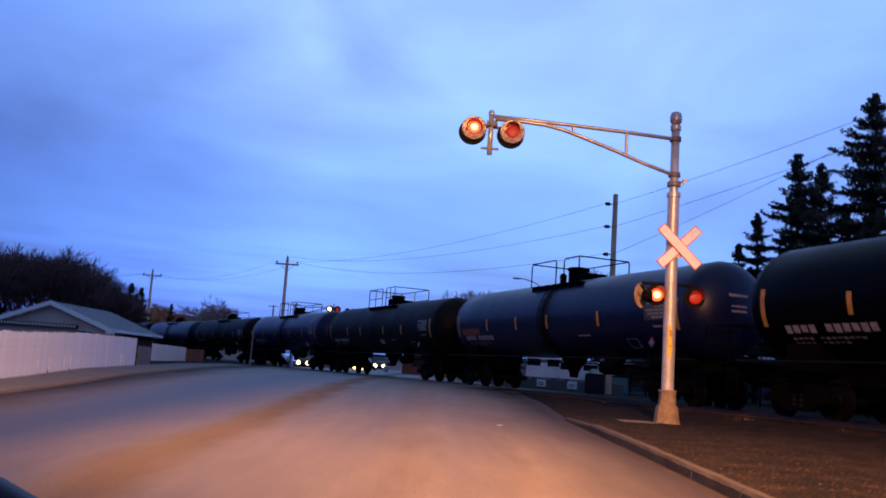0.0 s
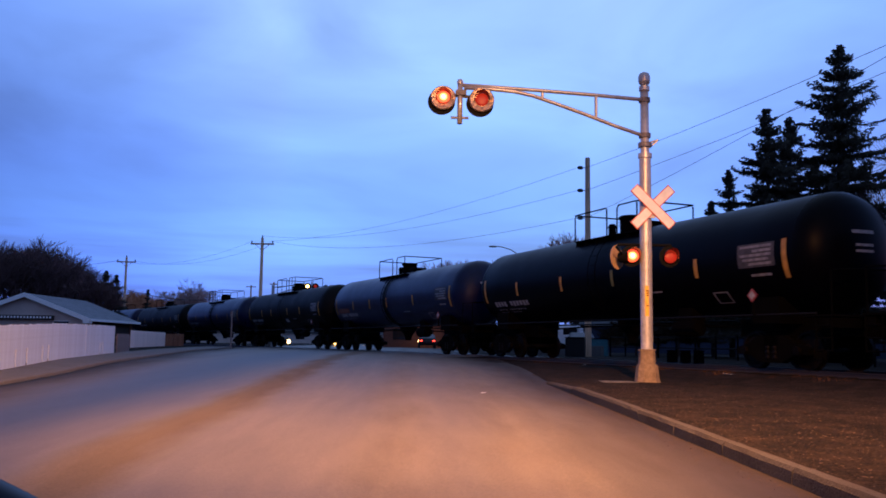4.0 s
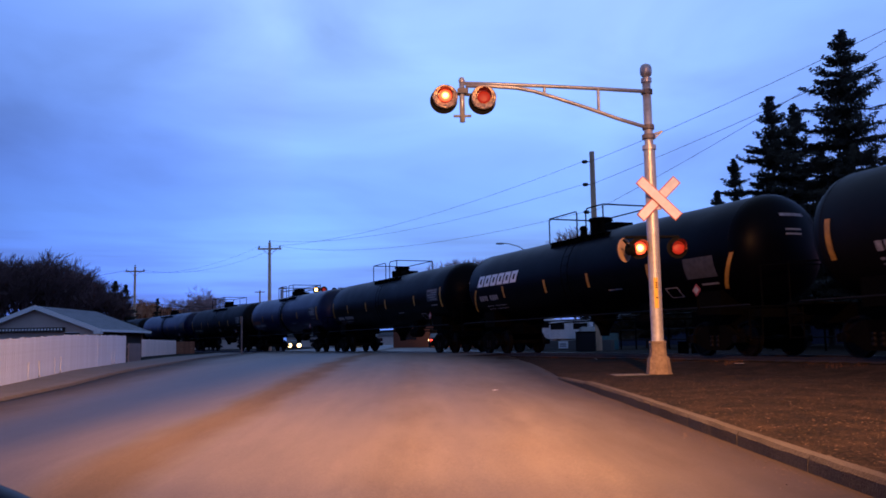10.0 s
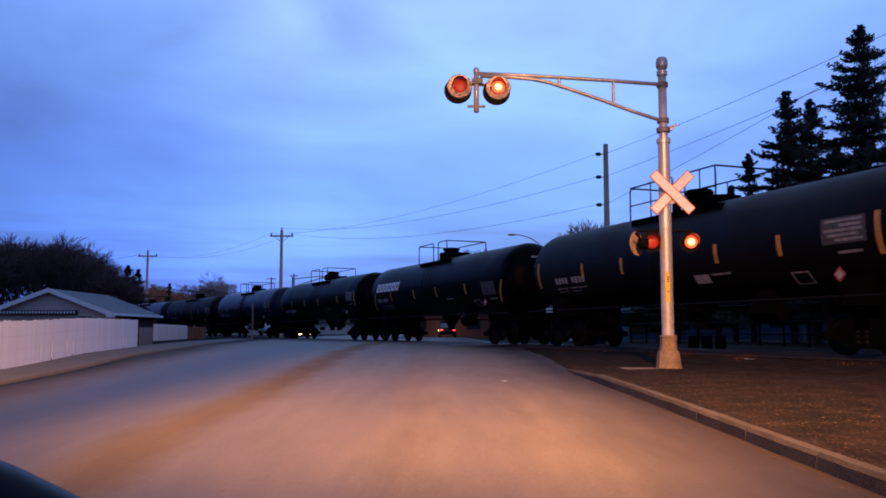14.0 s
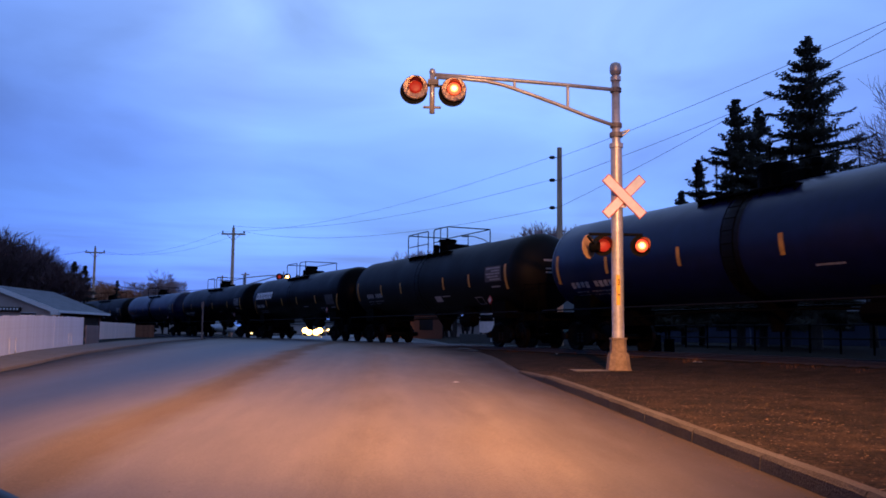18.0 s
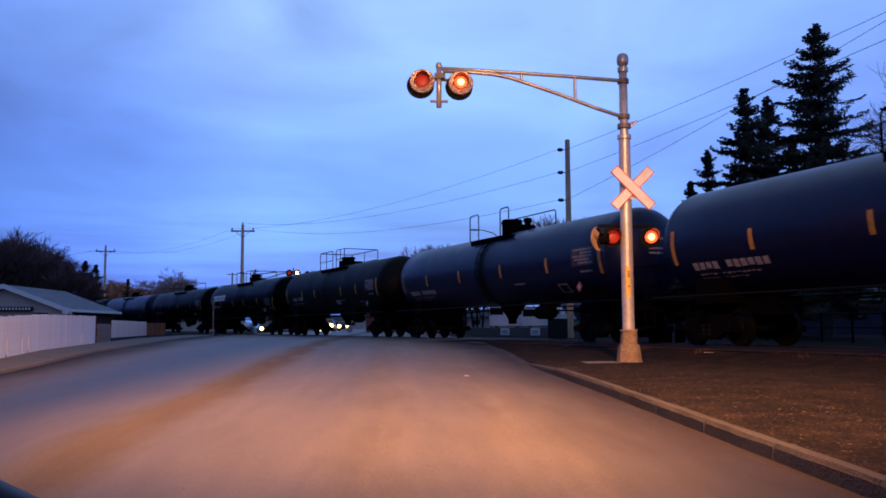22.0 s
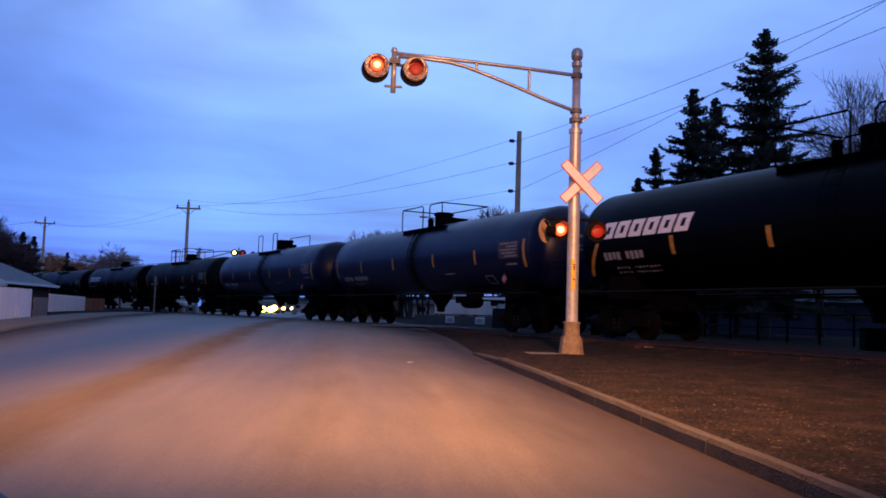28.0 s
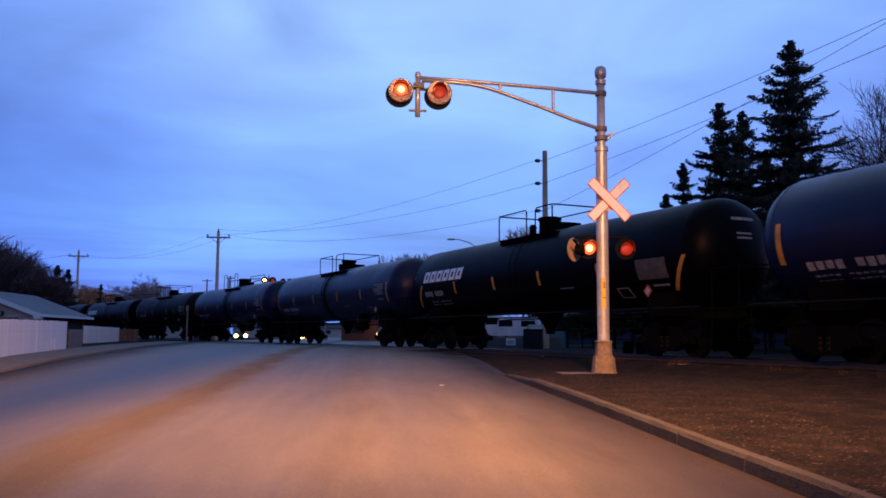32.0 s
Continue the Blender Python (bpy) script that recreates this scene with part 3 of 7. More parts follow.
# ---- ground, road, railway bed ----
def build_ground():
    bm = B()
    ys = [-400, -200, -100, -50, -25, -10, 0, 5, 10, 15, 20, 25, 30, 36, 42, 50, 60, 80, 110, 150, 220, 400, 800, 1500, 3000]
    xs = [-2500, -800, -300, -120, -60, -30, -15, -9.5, -7.4, 0, 3.2, 8, 15, 25, 45, 90, 200, 600, 2500]
    grid = [[bm.verts.new((x, y, ground_z(y) - 0.06)) for y in ys] for x in xs]
    for i in range(len(xs) - 1):
        for j in range(len(ys) - 1):
            bm.faces.new((grid[i][j], grid[i + 1][j], grid[i + 1][j + 1], grid[i][j + 1]))
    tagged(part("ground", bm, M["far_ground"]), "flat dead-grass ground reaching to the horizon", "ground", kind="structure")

    # road: one long asphalt sheet, a little crowned, widening towards the railway
    def edge_l(y):
        return -7.75 - (max(14.0, min(y, 70.0)) - 20) * 0.105

    def edge_r(y):
        return 3.1 + max(0.0, min(1.0, (y - 19) / 12)) * 0.5 + 0.012 * max(0.0, 14.0 - max(y, -2.0))
    bm = B()
    ys = [-60, -30, -15, -5] + [i * 2.0 for i in range(0, 36)] + [75, 85, 100, 130, 180, 260, 400]
    rows = []
    for y in ys:
        l, r = edge_l(y), edge_r(y)
        row = []
        for k in range(9):
            u = k / 8
            x = l + (r - l) * u
            row.append(bm.verts.new((x, y, ground_z(y) + 0.035 * (1 - (2 * u - 1) ** 2))))
        rows.append(row)
    for a, b in zip(rows, rows[1:]):
        for k in range(8):
            bm.faces.new((a[k], a[k + 1], b[k + 1], b[k]))
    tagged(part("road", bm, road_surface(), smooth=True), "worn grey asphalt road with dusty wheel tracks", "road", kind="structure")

    def bear(y):
        return 0.012 * max(0.0, 14.0 - max(y, -2.0))

    # grass verge behind the right kerb
    bm = B()
    ys = [-60, -20, -5, 0, 3, 6, 9, 12, 15, 17, 19, 21, 24, 28, 32, 36, 40]
    xs = [3.12, 3.4, 4.2, 5, 5.8, 6.5, 7.2, 8, 9, 10, 11, 12, 13, 14]
    rows = []
    for y in ys:
        row = []
        lift = 0.11 * max(0.0, min(1.0, (20 - y) / 5)) + 0.012
        for x in xs:
            xe = x + max(0.0, min(1.0, (y - 19) / 12)) * 0.35 + bear(y)
            t_s = min((track(s)[0] - Vector((xe, y, RAIL_TOP))).length for s in range(-30, 40, 3))
            dip = 0.0 if t_s > 2.6 else (2.6 - t_s) * 0.06
            row.append(bm.verts.new((xe, y, ground_z(y) + lift + 0.025 * noise.noise(Vector((x * 0.7, y * 0.7, 0))) - dip)))
        rows.append(row)
    for a, b in zip(rows, rows[1:]):
        for k in range(len(xs) - 1):
            bm.faces.new((a[k], a[k + 1], b[k + 1], b[k]))
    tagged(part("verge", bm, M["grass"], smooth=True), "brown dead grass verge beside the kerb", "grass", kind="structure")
    # the grass climbs the side of the railway bed
    bm = B()
    rows = []
    for q in range(-34, 18):
        row = []
        for off, up in ((4.3, -0.12), (3.2, 0.25), (2.2, 0.75), (1.62, 1.0)):
            p = track(q, off + 0.10 * noise.noise(Vector((q * 0.8, off, 0))))[0]
            base = ground_z(p.y) + 0.10 * max(0.0, min(1.0, (20 - p.y) / 5))
            row.append(bm.verts.new((p.x, p.y, base + (0.615 - base) * up + 0.015 * noise.noise(Vector((q * 1.3, off * 2, 5))))))
        rows.append(row)
    for a, b in zip(rows, rows[1:]):
        for k in range(3):
            bm.faces.new((a[k], b[k], b[k + 1], a[k + 1]))
    bmesh.ops.recalc_face_normals(bm, faces=list(bm.faces))
    if sum(f.normal.z for f in bm.faces) < 0:
        bmesh.ops.reverse_faces(bm, faces=list(bm.faces))
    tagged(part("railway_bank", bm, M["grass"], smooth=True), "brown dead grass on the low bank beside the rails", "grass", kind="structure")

    # kerb stones, right
    rk = random.Random(3)
    kerb = thing("kerb_right", Matrix.Identity(4), "low dirty concrete kerb along the road", "kerb", kind="structure")
    y = -14.0
    while y < 19.0:
        l = 1.5
        drop = max(0.0, (y - 15.0) / 4.0) * 0.09
        bm = B()
        z0, z1 = ground_z(y), ground_z(y + l)
        prof = ((2.965, -0.1), (2.98, 0.105 - drop), (3.005, 0.14 - drop), (3.13, 0.135 - drop), (3.13, -0.1))
        lines, cuts = [], 6
        for c in range(cuts + 1):
            u = c / cuts
            yy = y + 0.006 + (l - 0.012) * u
            zz = z0 + (z1 - z0) * u - (0.033 * u if y > 14.5 else 0)
            lines.append([bm.verts.new((x + bear(yy) + (rk.uniform(-0.005, 0.005) if 0.05 < z else 0), yy, zz + z + (rk.uniform(-0.005, 0.003) if z > 0.05 else 0))) for x, z in prof])
        for va, vb in zip(lines, lines[1:]):
            for i in range(len(prof) - 1):
                bm.faces.new((va[i], va[i + 1], vb[i + 1], vb[i]))
        bm.faces.new(lines[0][::-1])
        bm.faces.new(lines[-1])
        part("kerb_stone", bm, M["kerb"], kerb)
        y += l

    # pavement and kerb on the far side
    kerb = thing("kerb_left", Matrix.Identity(4), "low concrete kerb under the pavement", "kerb", kind="structure")
    y = 8.0
    while y < 62.0:
        l = 2.0
        bm = B()
        va, vb = [], []
        for yy, lst in ((y + 0.006, va), (y + l - 0.006, vb)):
            e = edge_l(yy)
            for x, z in ((0.02, -0.1), (0.0, 0.06), (-0.04, 0.08), (-0.2, 0.08), (-0.2, -0.1)):
                lst.append(bm.verts.new((e + x, yy, ground_z(yy) + z)))
        for i in range(4):
            bm.faces.new((va[i], vb[i], vb[i + 1], va[i + 1]))
        bm.faces.new(va)
        bm.faces.new(vb[::-1])
        part("kerb_stone", bm, M["concrete"], kerb)
        y += l
    walkp = thing("pavement", Matrix.Identity(4), "pale concrete pavement slabs beside the fence", "pavement", kind="structure")
    y = 6.0
    while y < 62.0:
        l = 1.6
        bm = B()
        va, vb = [], []
        for yy, lst in ((y + 0.008, va), (y + l - 0.008, vb)):
            e = edge_l(yy)
            out = max(e - 1.75, fence_line(yy) + 0.06) if yy < 33.3 else e - 1.75
            for x, z in ((e - 0.21, 0.0), (e - 0.21, 0.078), (out, 0.09), (out, 0.0)):
                lst.append(bm.verts.new((x, yy, ground_z(yy) + z)))
        for i in range(3):
            bm.faces.new((va[i], vb[i], vb[i + 1], va[i + 1]))
        bm.faces.new(va)
        bm.faces.new(vb[::-1])
        part("slab", bm, M["concrete"], walkp)
        y += l

    # railway bed, ties and rails
    ss = [-70 + 3.0 * i for i in range(0, 90)]
    bm = B()
    prof = ((-3.2, 0.26), (-2.1, 0.50), (-1.45, 0.60), (1.45, 0.60), (1.95, 0.48), (2.5, 0.26))
    lines = [[track(s, o, z)[0] for s in ss] for o, z in prof]
    for a, b in zip(lines, lines[1:]):
        strip(bm, a, b)
    tagged(part("railway_bed", bm, M["ballast"]), "gravel railway bed under the rails, coloured dark as shaded", "ballast", kind="structure")
    for side in (-0.755, 0.755):
        bm = B()
        prof = ((-0.07, 0.60), (-0.065, 0.62), (-0.012, 0.635), (-0.012, 0.69), (-0.036, 0.70), (-0.036, RAIL_TOP),
                (0.036, RAIL_TOP), (0.036, 0.70), (0.012, 0.69), (0.012, 0.635), (0.065, 0.62), (0.07, 0.60))
        lines = [[track(s, side + o, z)[0] for s in ss] for o, z in prof]
        for a, b in zip(lines, lines[1:]):
            strip(bm, a, b)
        tagged(part("rail_near" if side > 0 else "rail_far", bm, M["rail"]), "steel railway rail on wooden ties", "rail", kind="structure")
    ties = thing("railway_ties", Matrix.Identity(4), "dark weathered wooden railway ties", "ties", kind="structure")
    me = None
    for i in range(130):
        s = -26 + 0.6 * i
        if me is None:
            me = part("tie", bbox(-0.11, 0.11, -1.3, 1.3, -0.10, 0.0, 0.012), M["tie"], ties)
            me.matrix_basis = track_pose(s, 0.622)
            me = me.data
        else:
            shared("tie", me, ties, track_pose(s, 0.622))
    # asphalt and timber crossing surface between the rails
    bm = B()
    cs = [18 + 2.0 * i for i in range(0, 20)]
    for o0, o1 in ((-3.6, -0.86), (-0.62, 0.62), (0.86, 3.6)):
        strip(bm, [track(s, o0, 0.716 if abs(o0) < 1 else 0.66)[0] for s in cs], [track(s, o1, 0.716 if abs(o1) < 1 else 0.66)[0] for s in cs])
    tagged(part("crossing_surface", bm, M["asphalt"]), "asphalt level crossing surface between the rails", "crossing", kind="structure")


build_ground()


# ---- the crossing signal ----
def flasher(parent, name, x, y, z, dish, r, hood_len, tilt=0.0, face=-1):
    """A flashing light unit facing the road; returns its glowing lamp."""
    m = pose(x, y, z, tilt, 0, 0)
    bm = B()
    lathe(bm, [(0, 0.045), (r * 0.98, 0.045), (r, 0.035), (r, 0.02), (0, 0.02)], "y", 32)
    unit = part(name, bm, M["black"], parent, "round black flasher background")
    unit.matrix_basis = m
    if dish:
        bm = B()
        lathe(bm, [(0, 0.0), (r * 0.42, 0.0), (r * 0.46, -0.03), (r * 0.86, -0.05), (r * 0.92, -0.03), (r * 0.92, 0.0)], "y", 32)
        for k in range(10):
            a = 2 * math.pi * k / 10
            lathe(bm, [(0, -0.02), (0.016, -0.016), (0.018, 0.0)], "y", 6, Matrix.Translation((r * 0.72 * math.cos(a), -0.05, r * 0.72 * math.sin(a))))
        ob = part("dish", bm, M["alu"], unit, "dented aluminium dish with rivets", smooth=False)
        ob.matrix_basis = pose(0.035 if name else 0, -0.03, 0.07)
        off = (0.035, -0.03, 0.07)
    else:
        off = (0, 0, 0)
    # housing and visor
    bm = B()
    lathe(bm, [(0.0, 0.30), (0.09, 0.29), (0.13, 0.22), (0.13, 0.02), (0, 0.02)], "y", 20)
    ob = part("housing", bm, M["galv"] if dish else M["black"], unit)
    ob.matrix_basis = pose(*off)
    bm = B()
    a0, a1 = math.radians(-20), math.radians(200)
    inner, outer = [], []
    n = 18
    for k in range(n + 1):
        a = a0 + (a1 - a0) * k / n
        reach = hood_len * (0.35 + 0.65 * max(0.0, math.sin(a)))
        for rad, lst in ((0.158, inner), (0.164, outer)):
            lst.append((bm.verts.new((rad * math.cos(a), -0.045, rad * math.sin(a))), bm.verts.new((rad * 1.05 * math.cos(a), -0.045 - reach, rad * 1.05 * math.sin(a)))))
    for lst in (inner, outer):
        for p, q in zip(lst, lst[1:]):
            f = bm.faces.new((p[0], p[1], q[1], q[0]))
            f.material_index = 1 if lst is inner else 0
    for p, q, u, v in zip(inner, inner[1:], outer, outer[1:]):
        bm.faces.new((p[1], u[1], v[1], q[1]))
    ob = part("visor", bm, [M["black"], M["visor_inner"]], unit, "short black visor over the lens")
    ob.matrix_basis = pose(*off)
    bm = B()
    lathe(bm, [(0, -0.078), (0.06, -0.074), (0.11, -0.066), (0.148, -0.05), (0.15, -0.02)], "y", 24)
    ob = part("lens", bm, M["lens_red"], unit, "red glass lens", smooth=True)
    ob.matrix_basis = pose(*off)
    bm = B()
    lathe(bm, [(0, -0.032), (0.03, -0.031), (0.058, -0.027), (0.088, -0.02), (0.12, -0.008), (0.142, 0.0)], "y", 24)
    for f in bm.faces:
        c = f.calc_center_median()
        f.material_index = 0 if math.hypot(c.x, c.z) < 0.06 else 1 if math.hypot(c.x, c.z) < 0.09 else 2
    ob = part("lamp", bm, [M["lamp_on"], M["lamp_ring"], M["lamp_halo"]], unit, "glowing signal lamp", smooth=True)
    return unit, ob, off


LAMPS = []
SIG_X, SIG_Y, SIG_Z = 5.32, 19.5, 0.5


def build_signal():
    sig = thing("crossing_signal", pose(SIG_X, SIG_Y, SIG_Z), "grey steel crossing signal with cantilever arm and flashing red lights", "crossing signal")
    # stepped base
    bm = B()
    for w0, w1, z0, z1 in ((0.27, 0.265, -0.22, -0.03), (0.25, 0.215, -0.03, 0.30), (0.205, 0.195, 0.30, 0.34), (0.170, 0.160, 0.34, 0.635), (0.180, 0.168, 0.635, 0.675)):
        a = [bm.verts.new((w0 * sx, w0 * sy, z0)) for sx, sy in ((-1, -.55), (-.55, -1), (.55, -1), (1, -.55), (1, .55), (.55, 1), (-.55, 1), (-1, .55))]
        b = [bm.verts.new((w1 * sx, w1 * sy, z1)) for sx, sy in ((-1, -.55), (-.55, -1), (.55, -1), (1, -.55), (1, .55), (.55, 1), (-.55, 1), (-1, .55))]
        for k in range(8):
            bm.faces.new((a[k], a[(k + 1) % 8], b[(k + 1) % 8], b[k]))
        bm.faces.new(b)
    part("base", bm, M["cast_base"], sig, "stepped cast base of the signal mast")
    bm = B()
    lathe(bm, [(0.135, 0.64), (0.135, 3.0), (0.128, 5.05)], "z", 20)
    part("lower_mast", bm, M["galv"], sig, smooth=True)
    bm = B()
    lathe(bm, [(0.098, 5.0), (0.095, 6.62), (0, 6.62)], "z", 20)
    part("upper_mast", bm, M["galv"], sig, smooth=True)
    for z, r in ((5.05, 0.155), (5.30, 0.15), (5.52, 0.135), (6.35, 0.13), (6.62, 0.12)):
        bm = B()
        lathe(bm, [(r - 0.03, z - 0.06), (r, z - 0.05), (r, z + 0.05), (r - 0.03, z + 0.06)], "z", 20)
        part("collar", bm, M["galv_dark" if z in (5.52, 6.35, 5.30) else "galv"], sig)
    bm = B()
    lathe(bm, [(0.07, 6.62), (0.075, 6.70), (0.12, 6.74), (0.135, 6.80), (0.135, 6.90), (0.11, 6.97), (0.06, 7.0), (0, 7.0)], "z", 20)
    part("bell", bm, M["galv"], sig, "round crossing bell on the mast top", smooth=True)
    # small bracket
    bm = B()
    tube(bm, [(0.1, 0, 5.36), (0.3, -0.05, 5.42)], 0.02, 6)
    tube(bm, [(0.1, 0, 5.24), (0.3, -0.05, 5.42)], 0.02, 6)
    part("bracket", bm, M["galv"], sig)
    # cantilever arm, over the road
    zt = 6.35
    bm = B()
    tube(bm, [(-0.08, -0.05, zt), (-1.2, -0.05, zt + 0.08), (-2.4, -0.05, zt + 0.15), (-3.4, -0.05, zt + 0.2), (-4.22, -0.05, zt + 0.23)], 0.045, 10)
    part("upper_arm", bm, M["galv"], sig, smooth=True)
    bm = B()
    tube(bm, [(-0.08, -0.05, 5.52), (-0.7, -0.05, 5.72), (-1.4, -0.05, 5.98), (-2.1, -0.05, 6.22), (-2.6, -0.05, 6.38), (-3.0, -0.05, 6.46), (-3.5, -0.05, 6.50), (-4.15, -0.05, 6.52)], 0.045, 10)
    part("lower_arm", bm, M["galv"], sig, smooth=True)
    for x, z0, z1 in ((-1.13, 5.88, 6.42), (-2.36, 6.31, 6.50)):
        bm = B()
        tube(bm, [(x, -0.05, z0), (x, -0.05, z1)], 0.035, 8)
        part("strut", bm, M["galv"], sig)
    bm = B()
    tube(bm, [(-4.24, -0.05, 5.68), (-4.24, -0.05, 6.62)], 0.06, 12)
    lathe(bm, [(0.065, 0), (0.075, 0.05), (0.05, 0.11), (0, 0.12)], "z", 12, Matrix.Translation((-4.24, -0.05, 6.6)))
    tube(bm, [(-4.44, -0.05, 5.82), (-4.04, -0.05, 5.82)], 0.03, 8)
    part("hanger", bm, M["galv"], sig, "short hanger tube for the overhead lights", smooth=True)
    bm = B()
    box(bm, -4.34, -4.10, -0.14, 0.04, 6.33, 6.45)
    tube(bm, [(-4.7, -0.03, 6.36), (-3.78, -0.03, 6.30)], 0.035, 8)
    part("junction_box", bm, M["galv_dark"], sig)
    for x, z, ph in ((-4.66, 6.17, 0), (-3.79, 6.14, 1)):
        _, lamp, off = flasher(sig, "overhead_flasher", x, -0.12, z, True, 0.31, 0.20, -6)
        LAMPS.append((lamp, off, ph))
    # low pair on a cross arm
    bm = B()
    tube(bm, [(-0.62, 0.12, 3.02), (0.62, 0.12, 3.02)], 0.035, 8)
    for x in (-0.33, 0.54):
        tube(bm, [(x, 0.12, 3.02), (x, 0.12, 2.75)], 0.025, 6)
    part("cross_arm", bm, M["black"], sig)
    for x, z, ph in ((-0.33, 2.75, 0), (0.54, 2.75, 1)):
        _, lamp, off = flasher(sig, "flasher", x, -0.02, z, False, 0.24, 0.28, 0)
        LAMPS.append((lamp, off, ph))
    # the side-facing unit with a tan disc
    bm = B()
    lathe(bm, [(0, 0.03), (0.27, 0.03), (0.28, 0.0), (0, 0.0)], "y", 28)
    ob = part("side_disc", bm, M["tan"], sig, "tan back of a side-facing flasher")
    ob.matrix_basis = pose(-0.60, 0.20, 2.74, 0, 0, 46)
    bm = B()
    lathe(bm, [(0, 0.2), (0.1, 0.19), (0.13, 0.1), (0.13, 0.0)], "y", 16)
    tube(bm, [(0, 0.1, 0), (0.35, 0.15, 0.2)], 0.025, 6)
    ob = part("side_housing", bm, M["black"], sig)
    ob.matrix_basis = pose(-0.56, 0.04, 2.72, 0, 0, 218)
    bm = B()
    lathe(bm, [(0, -0.03), (0.018, -0.022), (0.025, 0.0), (0.0, 0.0)], "y", 10)
    ob = part("indicator", bm, M["mark_white"], sig, "small pale indicator lens")
    ob.matrix_basis = pose(-0.62, -0.02, 2.68)
    # crossbuck
    for k, a in enumerate((-45, 45)):
        bm = B()
        box(bm, -0.61, 0.61, -0.012, 0.012, -0.115, 0.115)
        blade = part("crossbuck_blade", bm, M["sign_red"], sig, "white crossbuck blade with red edges")
        blade.matrix_basis = pose(0.12, -0.165 - 0.03 * k, 3.85, 0, a, 0)
        bm = B()
        box(bm, -0.592, 0.592, -0.018, -0.0125, -0.095, 0.095)
        part("blade_face", bm, M["sign_white"], blade)
    bm = B()
    box(bm, -0.05, 0.18, -0.15, -0.12, 3.6, 3.98)
    part("crossbuck_bracket", bm, M["galv"], sig)
    # yellow label on the mast
    bm = B()
    n = 6
    vs = []
    for k in range(n + 1):
        a = math.radians(-118 + 38 * k / n)
        vs.append((bm.verts.new((0.139 * math.cos(a), 0.139 * math.sin(a), 1.40)), bm.verts.new((0.138 * math.cos(a), 0.138 * math.sin(a), 2.08))))
    for p, q in zip(vs, vs[1:]):
        bm.faces.new((p[0], q[0], q[1], p[1]))
    part("mast_label", bm, M["yellow"], sig, "narrow yellow label with worn print")
    for z in (1.95, 1.90, 1.85, 1.62):
        part("label_print", bbox(-0.035, 0.015, -0.146, -0.141, z, z + 0.025, 0), M["black"], sig)
    # slab beside the base
    pad = part("concrete_pad", bbox(SIG_X - 1.05, SIG_X - 0.28, SIG_Y - 0.45, SIG_Y + 0.35, 0.36, 0.455, 0.02), M["concrete"])
    tagged(pad, "small concrete slab in the grass by the signal", "slab")


build_signal()


# ---- the train ----
TANK_R, TANK_Z = 1.46, 2.80
SPEED, SLOWING = 3.71975, -0.0027
GAPS = [-137.6, -117.2, -96.5, -75.8, -55.4, -35.75, -15.7, 4.83, 25.0, 45.6, 66.0, 86.4, 106.8, 127.2]
# the four short reflectors of each car, in metres behind its front coupling
SHORT_STRIPS = {1: (5.45, 8.7, 11.9, 15.3), 3: (4.75, 8.2, 11.9, 15.3), 4: (5.2, 7.7, 12.4, 14.8), 5: (4.85, 8.35, 11.35, 14.8), 6: (4.73, 8.1, 11.3, 15.4), 7: (5.0, 7.8, 10.4, 14.0), 8: (5.5, 8.0, 12.0, 14.8)}
WHEELS, CARS = [], []


def on_tank(bm, x0, x1, a0, a1, lift=0.006, n=4, mi=0, lean=0.0):
    """A thin patch on the tank's flank; angles in degrees above the widest line, on the left side."""
    rows = []
    for k in range(n + 1):
        a = math.radians(a0 + (a1 - a0) * k / n)
        y, z = (TANK_R + lift) * math.cos(a), TANK_Z + (TANK_R + lift) * math.sin(a)
        sh = lean * (k / n)
        rows.append((bm.verts.new((x0 + sh, y, z)), bm.verts.new((x1 + sh, y, z))))
    for p, q in zip(rows, rows[1:]):
        f = bm.faces.new((p[0], p[1], q[1], q[0]))
        f.material_index = mi


